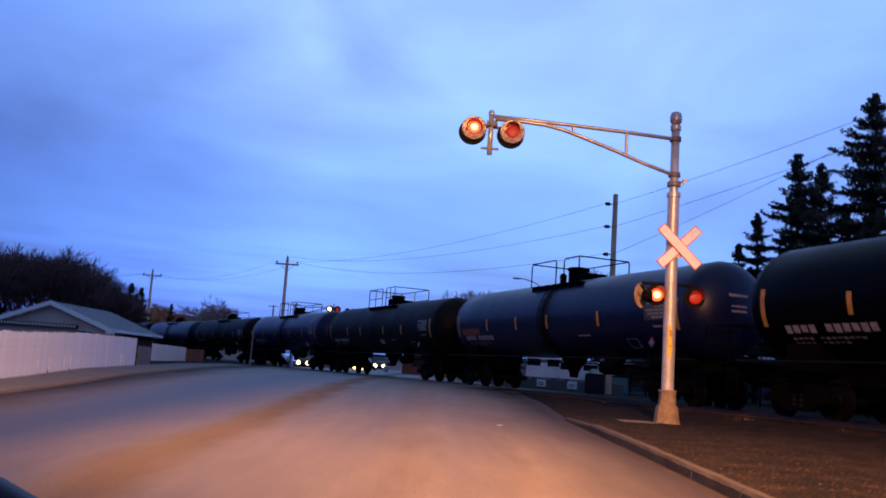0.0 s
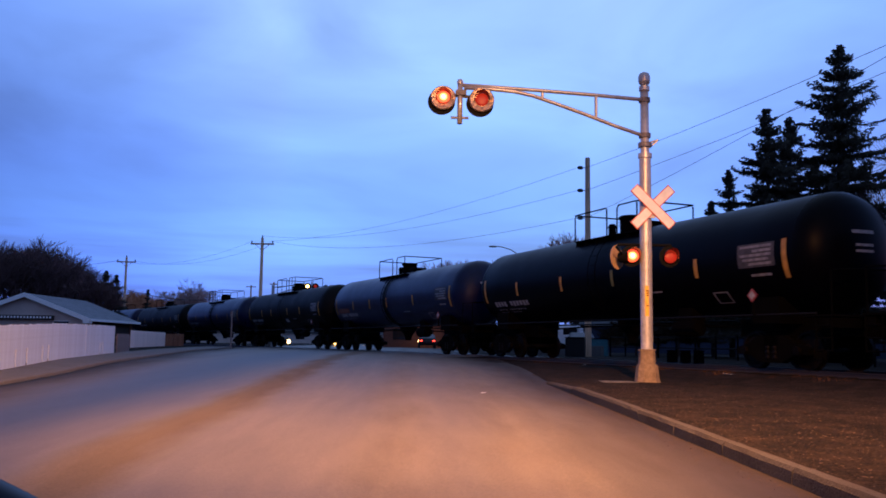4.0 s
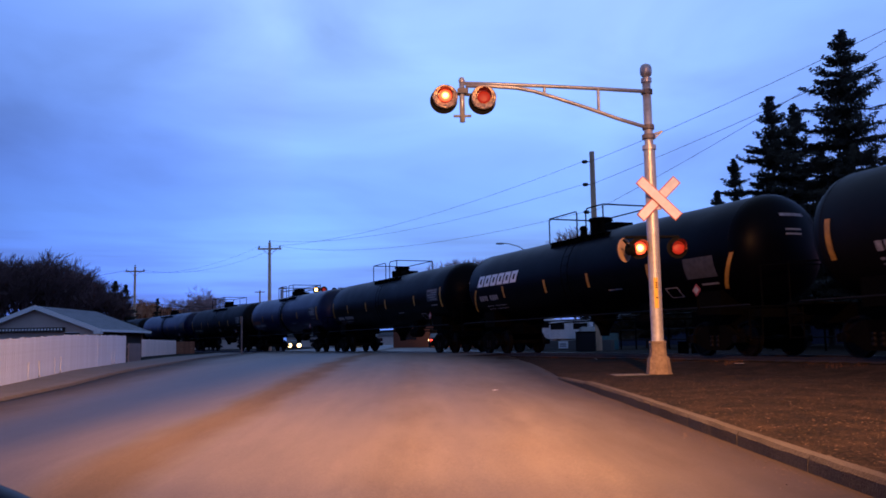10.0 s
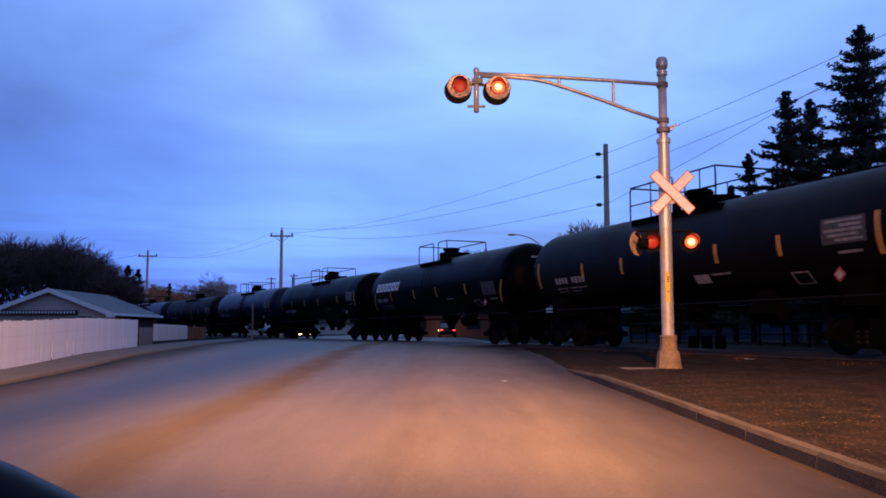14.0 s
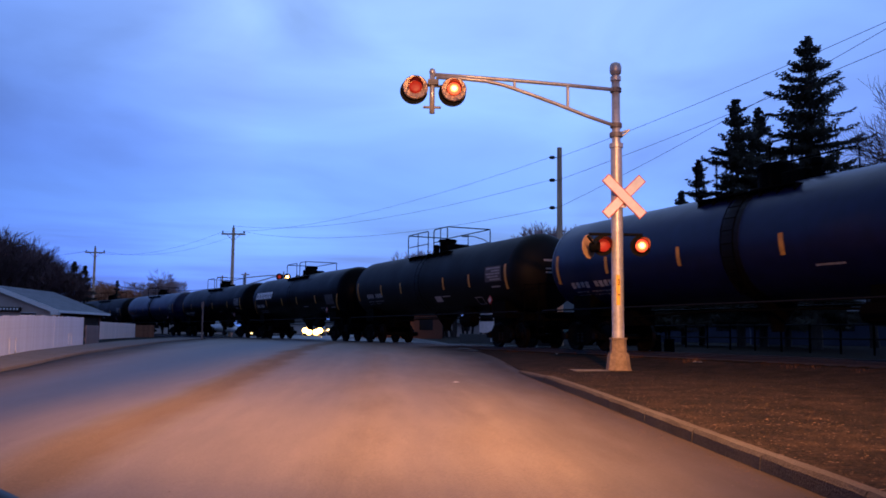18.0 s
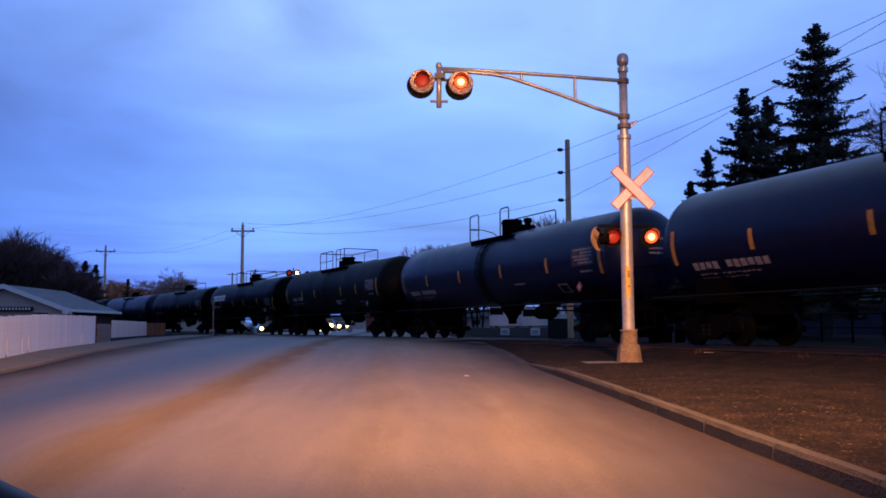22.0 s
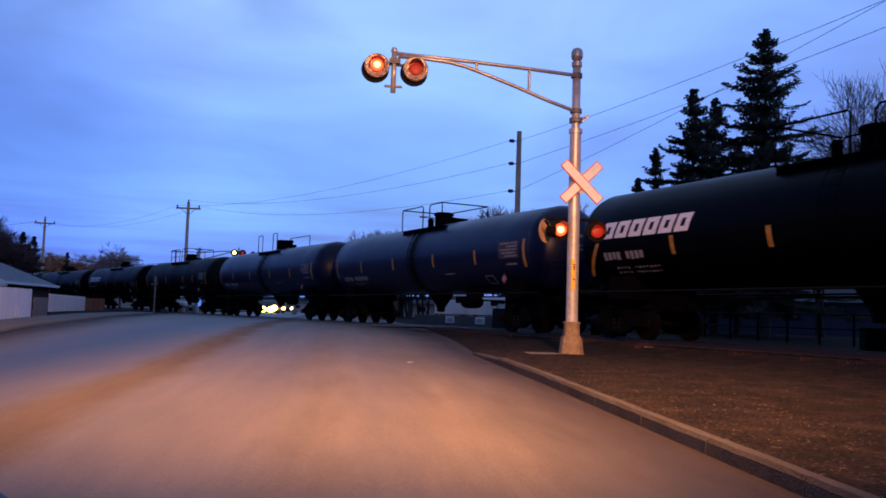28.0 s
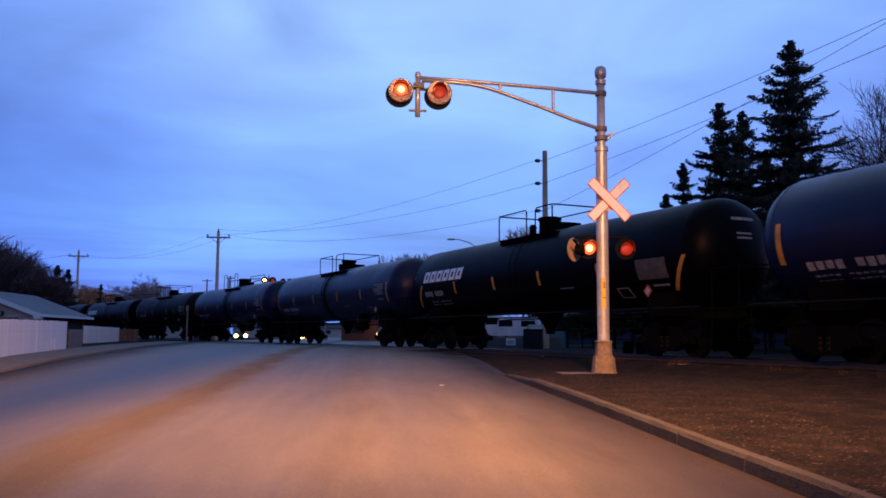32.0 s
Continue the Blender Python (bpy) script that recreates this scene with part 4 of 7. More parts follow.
def tank_car(L, paint, mark, rail_style, seed, label):
    car = thing("tank_car", Matrix.Identity(4), label, "tank car", "tank cars of the train")
    half = L / 2 - 0.78
    cyl = half - 0.85
    bm = B()
    prof = []
    for k in range(9):
        a = math.pi / 2 * k / 8
        prof.append((TANK_R * math.sin(a), -cyl - 0.85 * math.cos(a)))
    for k in range(1, 12):
        prof.append((TANK_R, -cyl + 2 * cyl * k / 12))
    for k in range(8, -1, -1):
        a = math.pi / 2 * k / 8
        prof.append((TANK_R * math.sin(a), cyl + 0.85 * math.cos(a)))
    lathe(bm, prof, "x", 44, Matrix.Translation((0, 0, TANK_Z)))
    part("tank", bm, M[paint], car, "", smooth=True)
    # welded seams and centre band
    for x in (-cyl, cyl):
        bm = B()
        lathe(bm, [(TANK_R - 0.01, -0.02), (TANK_R + 0.004, -0.012), (TANK_R + 0.004, 0.012), (TANK_R - 0.01, 0.02)], "x", 44, Matrix.Translation((x, 0, TANK_Z)))
        part("seam", bm, M[paint], car)
    if paint == "tank_blue":
        bm = B()
        lathe(bm, [(TANK_R - 0.01, -0.32), (TANK_R + 0.006, -0.3), (TANK_R + 0.006, 0.3), (TANK_R - 0.01, 0.32)], "x", 44, Matrix.Translation((0, 0, TANK_Z)))
        part("centre_band", bm, M["tank_dirty"], car, "darker band stained by spilled cargo", smooth=False)
    # underframe
    for e in (-1, 1):
        bm = B()
        box(bm, min(e * (L / 2 - 0.35), e * (L / 2 - 4.6)), max(e * (L / 2 - 0.35), e * (L / 2 - 4.6)), -0.42, 0.42, 0.80, 1.25)
        box(bm, min(e * (L / 2 - 0.5), e * (L / 2 - 0.75)), max(e * (L / 2 - 0.5), e * (L / 2 - 0.75)), -1.45, 1.45, 0.98, 1.22)
        box(bm, min(e * (L / 2 - 2.4), e * (L / 2 - 3.4)), max(e * (L / 2 - 2.4), e * (L / 2 - 3.4)), -1.15, 1.15, 1.1, 1.75)
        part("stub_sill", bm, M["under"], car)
        bm = B()
        box(bm, min(e * (L / 2 - 0.35), e * (L / 2 + 0.02)), max(e * (L / 2 - 0.35), e * (L / 2 + 0.02)), -0.13, 0.13, 0.74, 1.0)
        box(bm, min(e * (L / 2 - 0.14), e * (L / 2 + 0.02)), max(e * (L / 2 - 0.14), e * (L / 2 + 0.02)), -0.2, 0.2, 0.68, 1.04)
        part("coupler", bm, M["under"], car)
        # end platform with grating, grab irons and hand rail
        for py in (0.45, -1.5):
            part("end_platform", bbox(min(e * (L / 2 - 0.45), e * (L / 2 - 1.3)), max(e * (L / 2 - 0.45), e * (L / 2 - 1.3)), py, py + 1.05, 1.225, 1.265, 0), M["under"], car)
        for sy in (-1, 1):
            bm = B()
            tube(bm, [(e * (L / 2 - 0.5), sy * 1.46, 0.45), (e * (L / 2 - 0.5), sy * 1.46, 1.25)], 0.018, 6)
            tube(bm, [(e * (L / 2 - 0.95), sy * 1.46, 0.45), (e * (L / 2 - 0.95), sy * 1.46, 1.25)], 0.018, 6)
            for z in (0.47, 0.75, 1.02):
                tube(bm, [(e * (L / 2 - 0.5), sy * 1.46, z), (e * (L / 2 - 0.95), sy * 1.46, z)], 0.016, 6)
            part("step_ladder", bm, M["under"], car)
            bm = B()
            tube(bm, [(e * (L / 2 - 0.52), sy * 1.42, 1.25), (e * (L / 2 - 0.52), sy * 1.42, 2.25), (e * (L / 2 - 0.52), sy * 0.5, 2.3), (e * (L / 2 - 0.52), 0, 2.3)], 0.02, 6)
            part("end_handrail", bm, M["under"], car)
    for sy in (-1, 1):
        bm = B()
        tube(bm, [(-L / 2 + 0.9, sy * 1.47, 1.30), (L / 2 - 0.9, sy * 1.47, 1.30)], 0.028, 6)
        part("side_rail", bm, M["pipe_grey"], car, "thin grey hand rail along the tank's foot")
    # bottom outlet, brake gear
    bm = B()
    lathe(bm, [(0.0, 0.62), (0.16, 0.62), (0.18, 0.80), (0.26, 0.95), (0.40, 1.15), (0.55, 1.42)], "z", 16)
    part("bottom_outlet", bm, M["under"], car)
    bm = B()
    lathe(bm, [(0, -0.55), (0.22, -0.5), (0.24, -0.4), (0.24, 0.4), (0.22, 0.5), (0, 0.55)], "x", 16, Matrix.Translation((-cyl * 0.45, 0.75, 1.02)))
    box(bm, -cyl * 0.45 - 0.3, -cyl * 0.45 + 0.3, 0.4, 0.85, 1.2, 1.6)
    part("brake_reservoir", bm, M["under"], car)
    bm = B()
    tube(bm, [(-L / 2 + 1, 0.3, 0.95), (-2, 0.45, 1.15), (2, 0.45, 1.15), (L / 2 - 1, 0.3, 0.95)], 0.03, 6)
    part("brake_pipe", bm, M["under"], car)
    # bogies
    for e in (-1, 1):
        bx = e * (L / 2 - 2.75)
        bm = B()
        box(bm, bx - 0.22, bx + 0.22, -1.12, 1.12, 0.42, 0.82)
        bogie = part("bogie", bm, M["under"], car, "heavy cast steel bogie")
        for sy in (-1, 1):
            bm = B()
            prof = ((-1.18, 0.52), (-1.18, 0.36), (-0.72, 0.34), (-0.36, 0.16), (0.36, 0.16), (0.72, 0.34), (1.18, 0.36), (1.18, 0.52), (0.78, 0.62), (0.42, 0.82), (-0.42, 0.82), (-0.78, 0.62))
            y0, y1 = (0.94, 1.12) if sy > 0 else (-1.12, -0.94)
            a = [bm.verts.new((bx + x, y0, z)) for x, z in prof]
            b = [bm.verts.new((bx + x, y1, z)) for x, z in prof]
            for k in range(12):
                bm.faces.new((a[k], a[(k + 1) % 12], b[(k + 1) % 12], b[k]))
            bm.faces.new(a[::-1])
            bm.faces.new(b)
            part("side_frame", bm, M["under"], bogie)
            for k in (-0.12, 0.12):
                bm = B()
                lathe(bm, [(0.09, 0.24), (0.1, 0.28), (0.085, 0.34), (0.1, 0.40), (0.085, 0.46), (0.1, 0.52), (0.09, 0.56)], "z", 10, Matrix.Translation((bx + k, sy * 1.06, 0)))
                part("spring", bm, M["wheel"], bogie)
        for ax in (-0.89, 0.89):
            bm = B()
            for sy in (-1, 1):
                y0 = sy * 0.755
                lathe(bm, [(0, -0.05), (0.12, -0.07), (0.16, -0.03), (0.36, -0.015), (0.40, -0.055), (0.457, -0.055), (0.457, 0.05), (0.49, 0.06), (0.49, 0.085), (0.40, 0.085), (0.36, 0.03), (0.14, 0.03), (0, 0.06)], "y", 28,
                           Matrix.Translation((0, y0, 0)) @ Matrix.Diagonal((1, -sy, 1, 1)))
                tube(bm, [(0, y0, 0), (0, sy * 1.2, 0)], 0.09, 10)
                lathe(bm, [(0, 0.02), (0.11, 0.02), (0.11, -0.06), (0, -0.06)], "y", 6, Matrix.Translation((0, sy * 1.18, 0)))
            tube(bm, [(0, -0.75, 0), (0, 0.75, 0)], 0.085, 12)
            bmesh.ops.recalc_face_normals(bm, faces=list(bm.faces))
            ws = part("wheelset", bm, M["wheel"], bogie, "pair of steel wheels on an axle")
            ws.matrix_basis = Matrix.Translation((bx + ax, 0, 0.457))
            WHEELS.append((ws, bx + ax))
    # top fittings
    zt = TANK_Z + TANK_R
    bm = B()
    lathe(bm, [(0.38, zt - 0.08), (0.38, zt + 0.40), (0.43, zt + 0.41), (0.43, zt + 0.47), (0.38, zt + 0.52), (0, zt + 0.55)], "z", 20)
    part("manway", bm, M["under"], car, "round bolted manway", smooth=False)
    bm = B()
    if rail_style == "low":
        lathe(bm, [(0.42, zt - 0.1), (0.42, zt + 0.52), (0.40, zt + 0.56), (0, zt + 0.58)], "z", 20, Matrix.Translation((-0.05, 0, 0)))
        part("valve_box", bbox(-1.35, -0.6, -0.35, 0.35, zt - 0.05, zt + 0.24, 0.02), M["under"], car)
        part("hatch", bm, M["under"], car)
        bm = B()
        lathe(bm, [(0.13, zt - 0.1), (0.13, zt + 0.30), (0.18, zt + 0.32), (0.16, zt + 0.46), (0, zt + 0.5)], "z", 12, Matrix.Translation((-1.5, 0.1, 0)))
    else:
        lathe(bm, [(0.13, zt - 0.05), (0.13, zt + 0.22), (0.16, zt + 0.24), (0.10, zt + 0.36), (0, zt + 0.38)], "z", 12, Matrix.Translation((1.0, 0.1, 0)))
        part("valve", bm, M["under"], car)
        part("valve_box", bbox(-1.5, -0.7, -0.35, 0.35, zt - 0.05, zt + 0.18, 0.02), M["under"], car)
        bm = B()
        lathe(bm, [(0.2, zt), (0.2, zt + 0.24), (0, zt + 0.28)], "z", 12, Matrix.Translation((-0.85, 0.1, 0)))
    part("valve", bm, M["under"], car)
    plat = {"low": 1.7, "hoop": 1.85, "tall": 2.15}[rail_style]
    bm = B()
    for sy in (-1, 1):
        y0, y1 = (0.48, 1.05) if sy > 0 else (-1.05, -0.48)
        box(bm, -plat, plat, y0, y1, zt - 0.24, zt - 0.20)
        for k in range(7):
            x = -plat + 2 * plat * k / 6
            box(bm, x - 0.03, x + 0.03, min(sy * 0.75, sy * 1.0), max(sy * 0.75, sy * 1.0), zt - 0.75, zt - 0.22)
    part("walkway", bm, M["under"], car, "narrow steel walkway round the manway")
    h = 0.64 if rail_style == "hoop" else 0.78
    zb = zt - 0.22
    r = 0.026
    for sy in (-1, 1):
        y = sy * 1.05
        spans = ((-plat, -0.75), (-0.15, plat)) if sy > 0 else ((-plat, plat),)
        if rail_style == "low":
            spans = ((0.9, plat), (-plat, -1.0)) if sy > 0 else ((-plat, plat),)
        for a, b in spans:
            bm = B()
            rise = h - 0.12 if rail_style == "hoop" and a > 0 else h
            tube(bm, [(a, y, zb), (a, y, zb + rise + 0.22), (a + 0.06, y, zb + rise + 0.28), (b - 0.1, y, zb + rise + 0.28), (b, y, zb + rise + 0.18), (b, y, zb)], r, 6)
            if rail_style == "tall":
                tube(bm, [(a, y, zb + h * 0.62), (b, y, zb + h * 0.62)], r * 0.8, 5)
                tube(bm, [((a + b) / 2, y, zb), ((a + b) / 2, y, zb + h + 0.28)], r * 0.8, 5)
            part("handrail", bm, M["under"], car)
    if rail_style != "low":
        for px_ in (-plat, plat):
            bm = B()
            tube(bm, [(px_, -1.05, zb + h + 0.28), (px_, 1.05, zb + h + 0.28)], r, 6)
            part("end_rail", bm, M["under"], car)
    # side ladder
    bm = B()
    ladder_r = 0.02 if paint == "tank_blue" else 0.012
    for x in (-0.22, 0.22):
        pts = [(x, (TANK_R + 0.1) * math.cos(math.radians(a)), TANK_Z + (TANK_R + 0.1) * math.sin(math.radians(a))) for a in range(-55, 56, 11)]
        tube(bm, pts, ladder_r, 5)
    for a in range(-50, 55, 12):
        p = ((TANK_R + 0.1) * math.cos(math.radians(a)), TANK_Z + (TANK_R + 0.1) * math.sin(math.radians(a)))
        tube(bm, [(-0.22, *p), (0.22, *p)], ladder_r * 0.7, 5)
    part("ladder", bm, M["under"], car)
    # yellow reflectors: tall ones near the ends, slanted on the marked cars, and short ones between
    lettered = mark == "blocks"
    front, rear = L / 2 - 1.87, -L / 2 + 1.87
    for x in (front, rear):
        bm = B()
        if lettered:
            on_tank(bm, x + 0.26, x + 0.42, -44, -5, 0.009, 10, lean=-0.72)
        else:
            on_tank(bm, x - 0.08, x + 0.08, -26, 11, 0.009, 10)
        part("reflector", bm, M["reflector"], car, "yellow reflective strip")
    low, high = (-23, -4) if lettered else (-18, 2)
    for d in SHORT_STRIPS.get(seed, (4.95, 8.5, 12.3, 15.6)):
        bm = B()
        on_tank(bm, L / 2 - d - 0.075, L / 2 - d + 0.075, low, high, 0.009, 5)
        part("reflector", bm, M["reflector"], car, "yellow reflective strip")
    # owner's mark: six slanted white blocks
    if lettered:
        for k in range(6):
            x1 = front - 0.55 - k * 0.625
            pieces = ((0.0, 0.53, -1, 4.0), (0.0, 0.53, 12.0, 17), (0.0, 0.19, 4.0, 12.0), (0.34, 0.53, 4.0, 12.0))
            for u0, u1, a0, a1 in pieces:
                bm = B()
                sh = -0.010 * (a0 + 1)
                on_tank(bm, x1 - u1 + sh, x1 - u0 + sh, a0, a1, 0.009, 3, lean=-0.010 * (a1 - a0))
                part("mark_block", bm, M["mark_white"], car)
    # reporting mark and small print as plain bars
    if lettered:
        rows_ = ((front - 0.6, -25, -16, 9, 0.15, 0.05, "stencil_grey"), (front - 1.0, -36, -33.5, 12, 0.11, 0.05, "stencil_low"), (front - 1.0, -42, -39.5, 12, 0.11, 0.05, "stencil_low"))
    elif seed == 4:
        rows_ = ((front - 1.25, -23, -14, 9, 0.18, 0.06, "stencil_grey"), (front - 1.25, -31, -28.5, 12, 0.13, 0.05, "stencil_low"), (front - 1.25, -36, -34, 9, 0.13, 0.05, "stencil_low"))
    else:
        rows_ = ((front - 0.65, -34, -25.5, 11, 0.20, 0.065, "stencil_grey"), (front - 0.75, -41, -38.5, 13, 0.13, 0.05, "stencil_low"), (front - 0.75, -46, -44, 10, 0.13, 0.05, "stencil_low"))
    for x, a0, a1, n, w, g, ink in rows_:
        for k0, k1 in ((0, 4), (5, n)):
            bm = B()
            for k in range(k0, k1):
                xx = x - k * (w + g)
                on_tank(bm, xx - w, xx, a0 + (k % 3) * 0.5, a1, 0.007, 2)
            part("print_word", bm, M[ink], car, "word of worn pale stencilled print")
    # data panel ahead of the rear reflector, with darker rows of print
    bm = B()
    xs, base = (rear + 0.4, -28) if lettered else (rear + 0.32, -13)
    on_tank(bm, xs, xs + 1.28, base, base + 23, 0.006, 5)
    part("data_panel", bm, M["stencil_dim"], car, "grey stencilled data panel")
    for k, (u0, u1) in enumerate(((0.1, 0.9), (0.2, 1.1), (0.1, 1.18), (0.1, 0.75), (0.1, 1.18))):
        bm = B()
        on_tank(bm, xs + u0, xs + u1, base + 2 + 4.2 * k, base + 4.4 + 4.2 * k, 0.010, 1)
        part("print_line", bm, M["stencil_dim" if lettered else "stencil_low"], car)
    # dim outlined square and short stencilled lines lower on the flank
    for u0, u1, a0, a1 in ((2.3, 2.9, -37.0, -35.4), (2.3, 2.9, -51.0, -49.4), (2.3, 2.36, -49.4, -37.0), (2.84, 2.9, -49.4, -37.0), (5.0, 5.8, -31.0, -29.0), (0.5, 1.2, base - 9, base - 6.5)):
        bm = B()
        on_tank(bm, rear + u0, rear + u1, a0, a1, 0.008, 2)
        part("print_line", bm, M["stencil_low"], car)
    if seed in (4, 8):
        bm = B()
        on_tank(bm, L / 2 - 11.85, L / 2 - 11.2, -40, -29, 0.008, 4)
        part("pale_label", bm, M["stencil_grey"], car, "small pale rectangular label")
    if seed == 7:
        bm = B()
        on_tank(bm, front - 2.3, front - 0.4, -24, -13, 0.008, 5)
        part("orange_label", bm, M["brick"], car, "faded orange rectangular label")
    # rows of small print on the rounded rear end
    for z_, y0_, y1_, tall_ in ((0.78, -0.42, 0.34, 0.08), (0.40, -0.22, 0.28, 0.05), (0.28, -0.22, 0.28, 0.05)) if lettered else ((0.36, -0.2, 0.42, 0.08), (0.06, -0.15, 0.36, 0.06), (-0.08, -0.15, 0.36, 0.06)):
        bm = B()
        grid = []
        for k in range(7):
            yy = y0_ + (y1_ - y0_) * k / 6
            grid.append([bm.verts.new((-cyl - 0.85 * math.sqrt(1 - (yy * yy + zz * zz) / TANK_R ** 2) - 0.012, yy, TANK_Z + zz)) for zz in (z_, z_ + tall_)])
        for p_, q_ in zip(grid, grid[1:]):
            bm.faces.new((p_[0], q_[0], q_[1], p_[1]))
        part("end_print", bm, M["stencil_low"], car)
    # diamond placard in its holder
    for x in (rear + 1.0,):
        bm = B()
        box(bm, -0.19, 0.19, -0.012, 0.0, -0.19, 0.19)
        pl = part("placard", bm, M["placard_red"], car, "red and white diamond hazard placard")
        pl.matrix_basis = pose(x, 1.55, 1.78, 0, 45, 0) @ Matrix.Diagonal((0.66, 1, 0.66, 1))
        bm = B()
        box(bm, -0.12, 0.12, 0.001, 0.006, -0.12, 0.12)
        part("placard_face", bm, M["stencil_grey"], pl)
        bm = B()
        tube(bm, [(x, 1.5, 1.30), (x, 1.53, 1.62)], 0.03, 6)
        part("placard_post", bm, M["under"], car)
    return car


def build_train():
    kinds = [  # from the rear forwards
        ("tank_blue", "plain", "hoop"), ("tank", "blocks", "hoop"), ("tank_blue", "plain", "hoop"), ("tank_blue", "plain", "low"), ("tank_dirty", "plain", "tall"),
        ("tank", "blocks", "hoop"), ("tank", "plain", "hoop"), ("tank_blue", "plain", "hoop"), ("tank_dirty", "plain", "tall"), ("tank_blue", "plain", "tall"),
        ("tank_dirty", "plain", "hoop"), ("tank_blue", "plain", "hoop"), ("tank", "plain", "hoop")]
    for i, (paint, mark, style) in enumerate(kinds):
        a, b = GAPS[i], GAPS[i + 1]
        look_ = {"tank": "black", "tank_blue": "blue-black glossy", "tank_dirty": "dirty matt black"}[paint]
        extra = " with a slanted white mark" if mark == "blocks" else " with yellow reflectors"
        car = tank_car(b - a, paint, mark, style, i, look_ + " tank car" + extra + " on the rails")
        CARS.append((car, (a + b) / 2))


build_train()


# ---- trees ----
def conifer(name, x, y, z0, top, spread, seed, label):
    rnd = random.Random(seed)
    h = top - z0
    tree = thing(name, pose(x, y, z0), label, "spruce tree", "spruces behind the railway")
    bm = B()
    tube(bm, [(0, 0, -0.2), (0.02, 0.03, h * 0.4), (0, 0, h * 0.98)], [h * 0.018, h * 0.012, 0.015], 8)
    part("trunk", bm, M["bark"], tree)
    verts, faces = [], []
    whorls = max(8, int(h * 1.15))
    limbs = [(0.98, h * f, rnd.random() * 6.28, 0.05 + (1 - f) * spread * 1.0 * (0.6 + 0.6 * rnd.random())) for f in [0.88 + 0.0036 * k for k in range(32)]]
    for i in range(whorls):
        u = (i + rnd.uniform(-0.15, 0.15)) / whorls
        zc = h * 0.99 * u + min(1.9, h * 0.3) * (1 - u)
        reach = spread * (max(0.0, 1 - u) ** 0.74) + 0.12
        for k in range(13):
            full = rnd.choice((0.55, 0.75, 0.9, 1.0, 1.12, 1.28)) if u < 0.85 else rnd.choice((0.8, 1.0))
            limbs.append((u, zc + rnd.uniform(-0.14, 0.14), rnd.random() * 2 * math.pi, reach * full))
        for k in range(5):  # short inner shoots between the whorls
            limbs.append((u, zc + h / whorls * (0.3 + 0.4 * rnd.random()), rnd.random() * 2 * math.pi, reach * rnd.uniform(0.25, 0.5)))
    for u, zc, a, l in limbs:
        ca, sa = math.cos(a), math.sin(a)
        m = max(4, int(l / 0.11))
        up = 0.05 + 0.85 * max(0.0, u - 0.35)
        fat = 0.75 + 0.5 * rnd.random()
        for j in range(m):
            v = (j + 0.5) / m
            r = l * v
            zz = zc + l * (up * v - 0.80 * v * v + 0.66 * v ** 3)
            w = (0.10 + 0.24 * math.sin(math.pi * min(1.0, 0.18 + v * 0.74))) * fat * min(1.0, 0.4 + l * 0.4)
            for q in range(7):
                b = len(verts)
                ang = a + rnd.uniform(-1.3, 1.3)
                tip = w * (0.5 + 0.75 * rnd.random())
                jx, jz = rnd.uniform(-1.0, 1.0) * w, rnd.uniform(-0.18, 0.10) * w
                px, py, pz = ca * r - sa * jx, sa * r + ca * jx, zz + jz
                verts.append((px - sa * 0.045, py + ca * 0.045, pz + 0.05))
                verts.append((px + sa * 0.045, py - ca * 0.045, pz - 0.05))
                if q < 4:  # shoots along the bough
                    verts.append((px + math.cos(ang) * tip, py + math.sin(ang) * tip, pz + tip * rnd.uniform(-0.25, 0.25)))
                else:  # twigs that hang from it
                    verts.append((px + math.cos(ang) * tip * 0.35, py + math.sin(ang) * tip * 0.35, pz - tip * rnd.uniform(0.5, 1.1)))
                faces.append((b, b + 1, b + 2))
    me = bpy.data.meshes.new("crown")
    me.from_pydata(verts, [], faces)
    me.materials.append(M["needle"])
    ob = new("crown", me)
    ob.parent = tree
    return tree


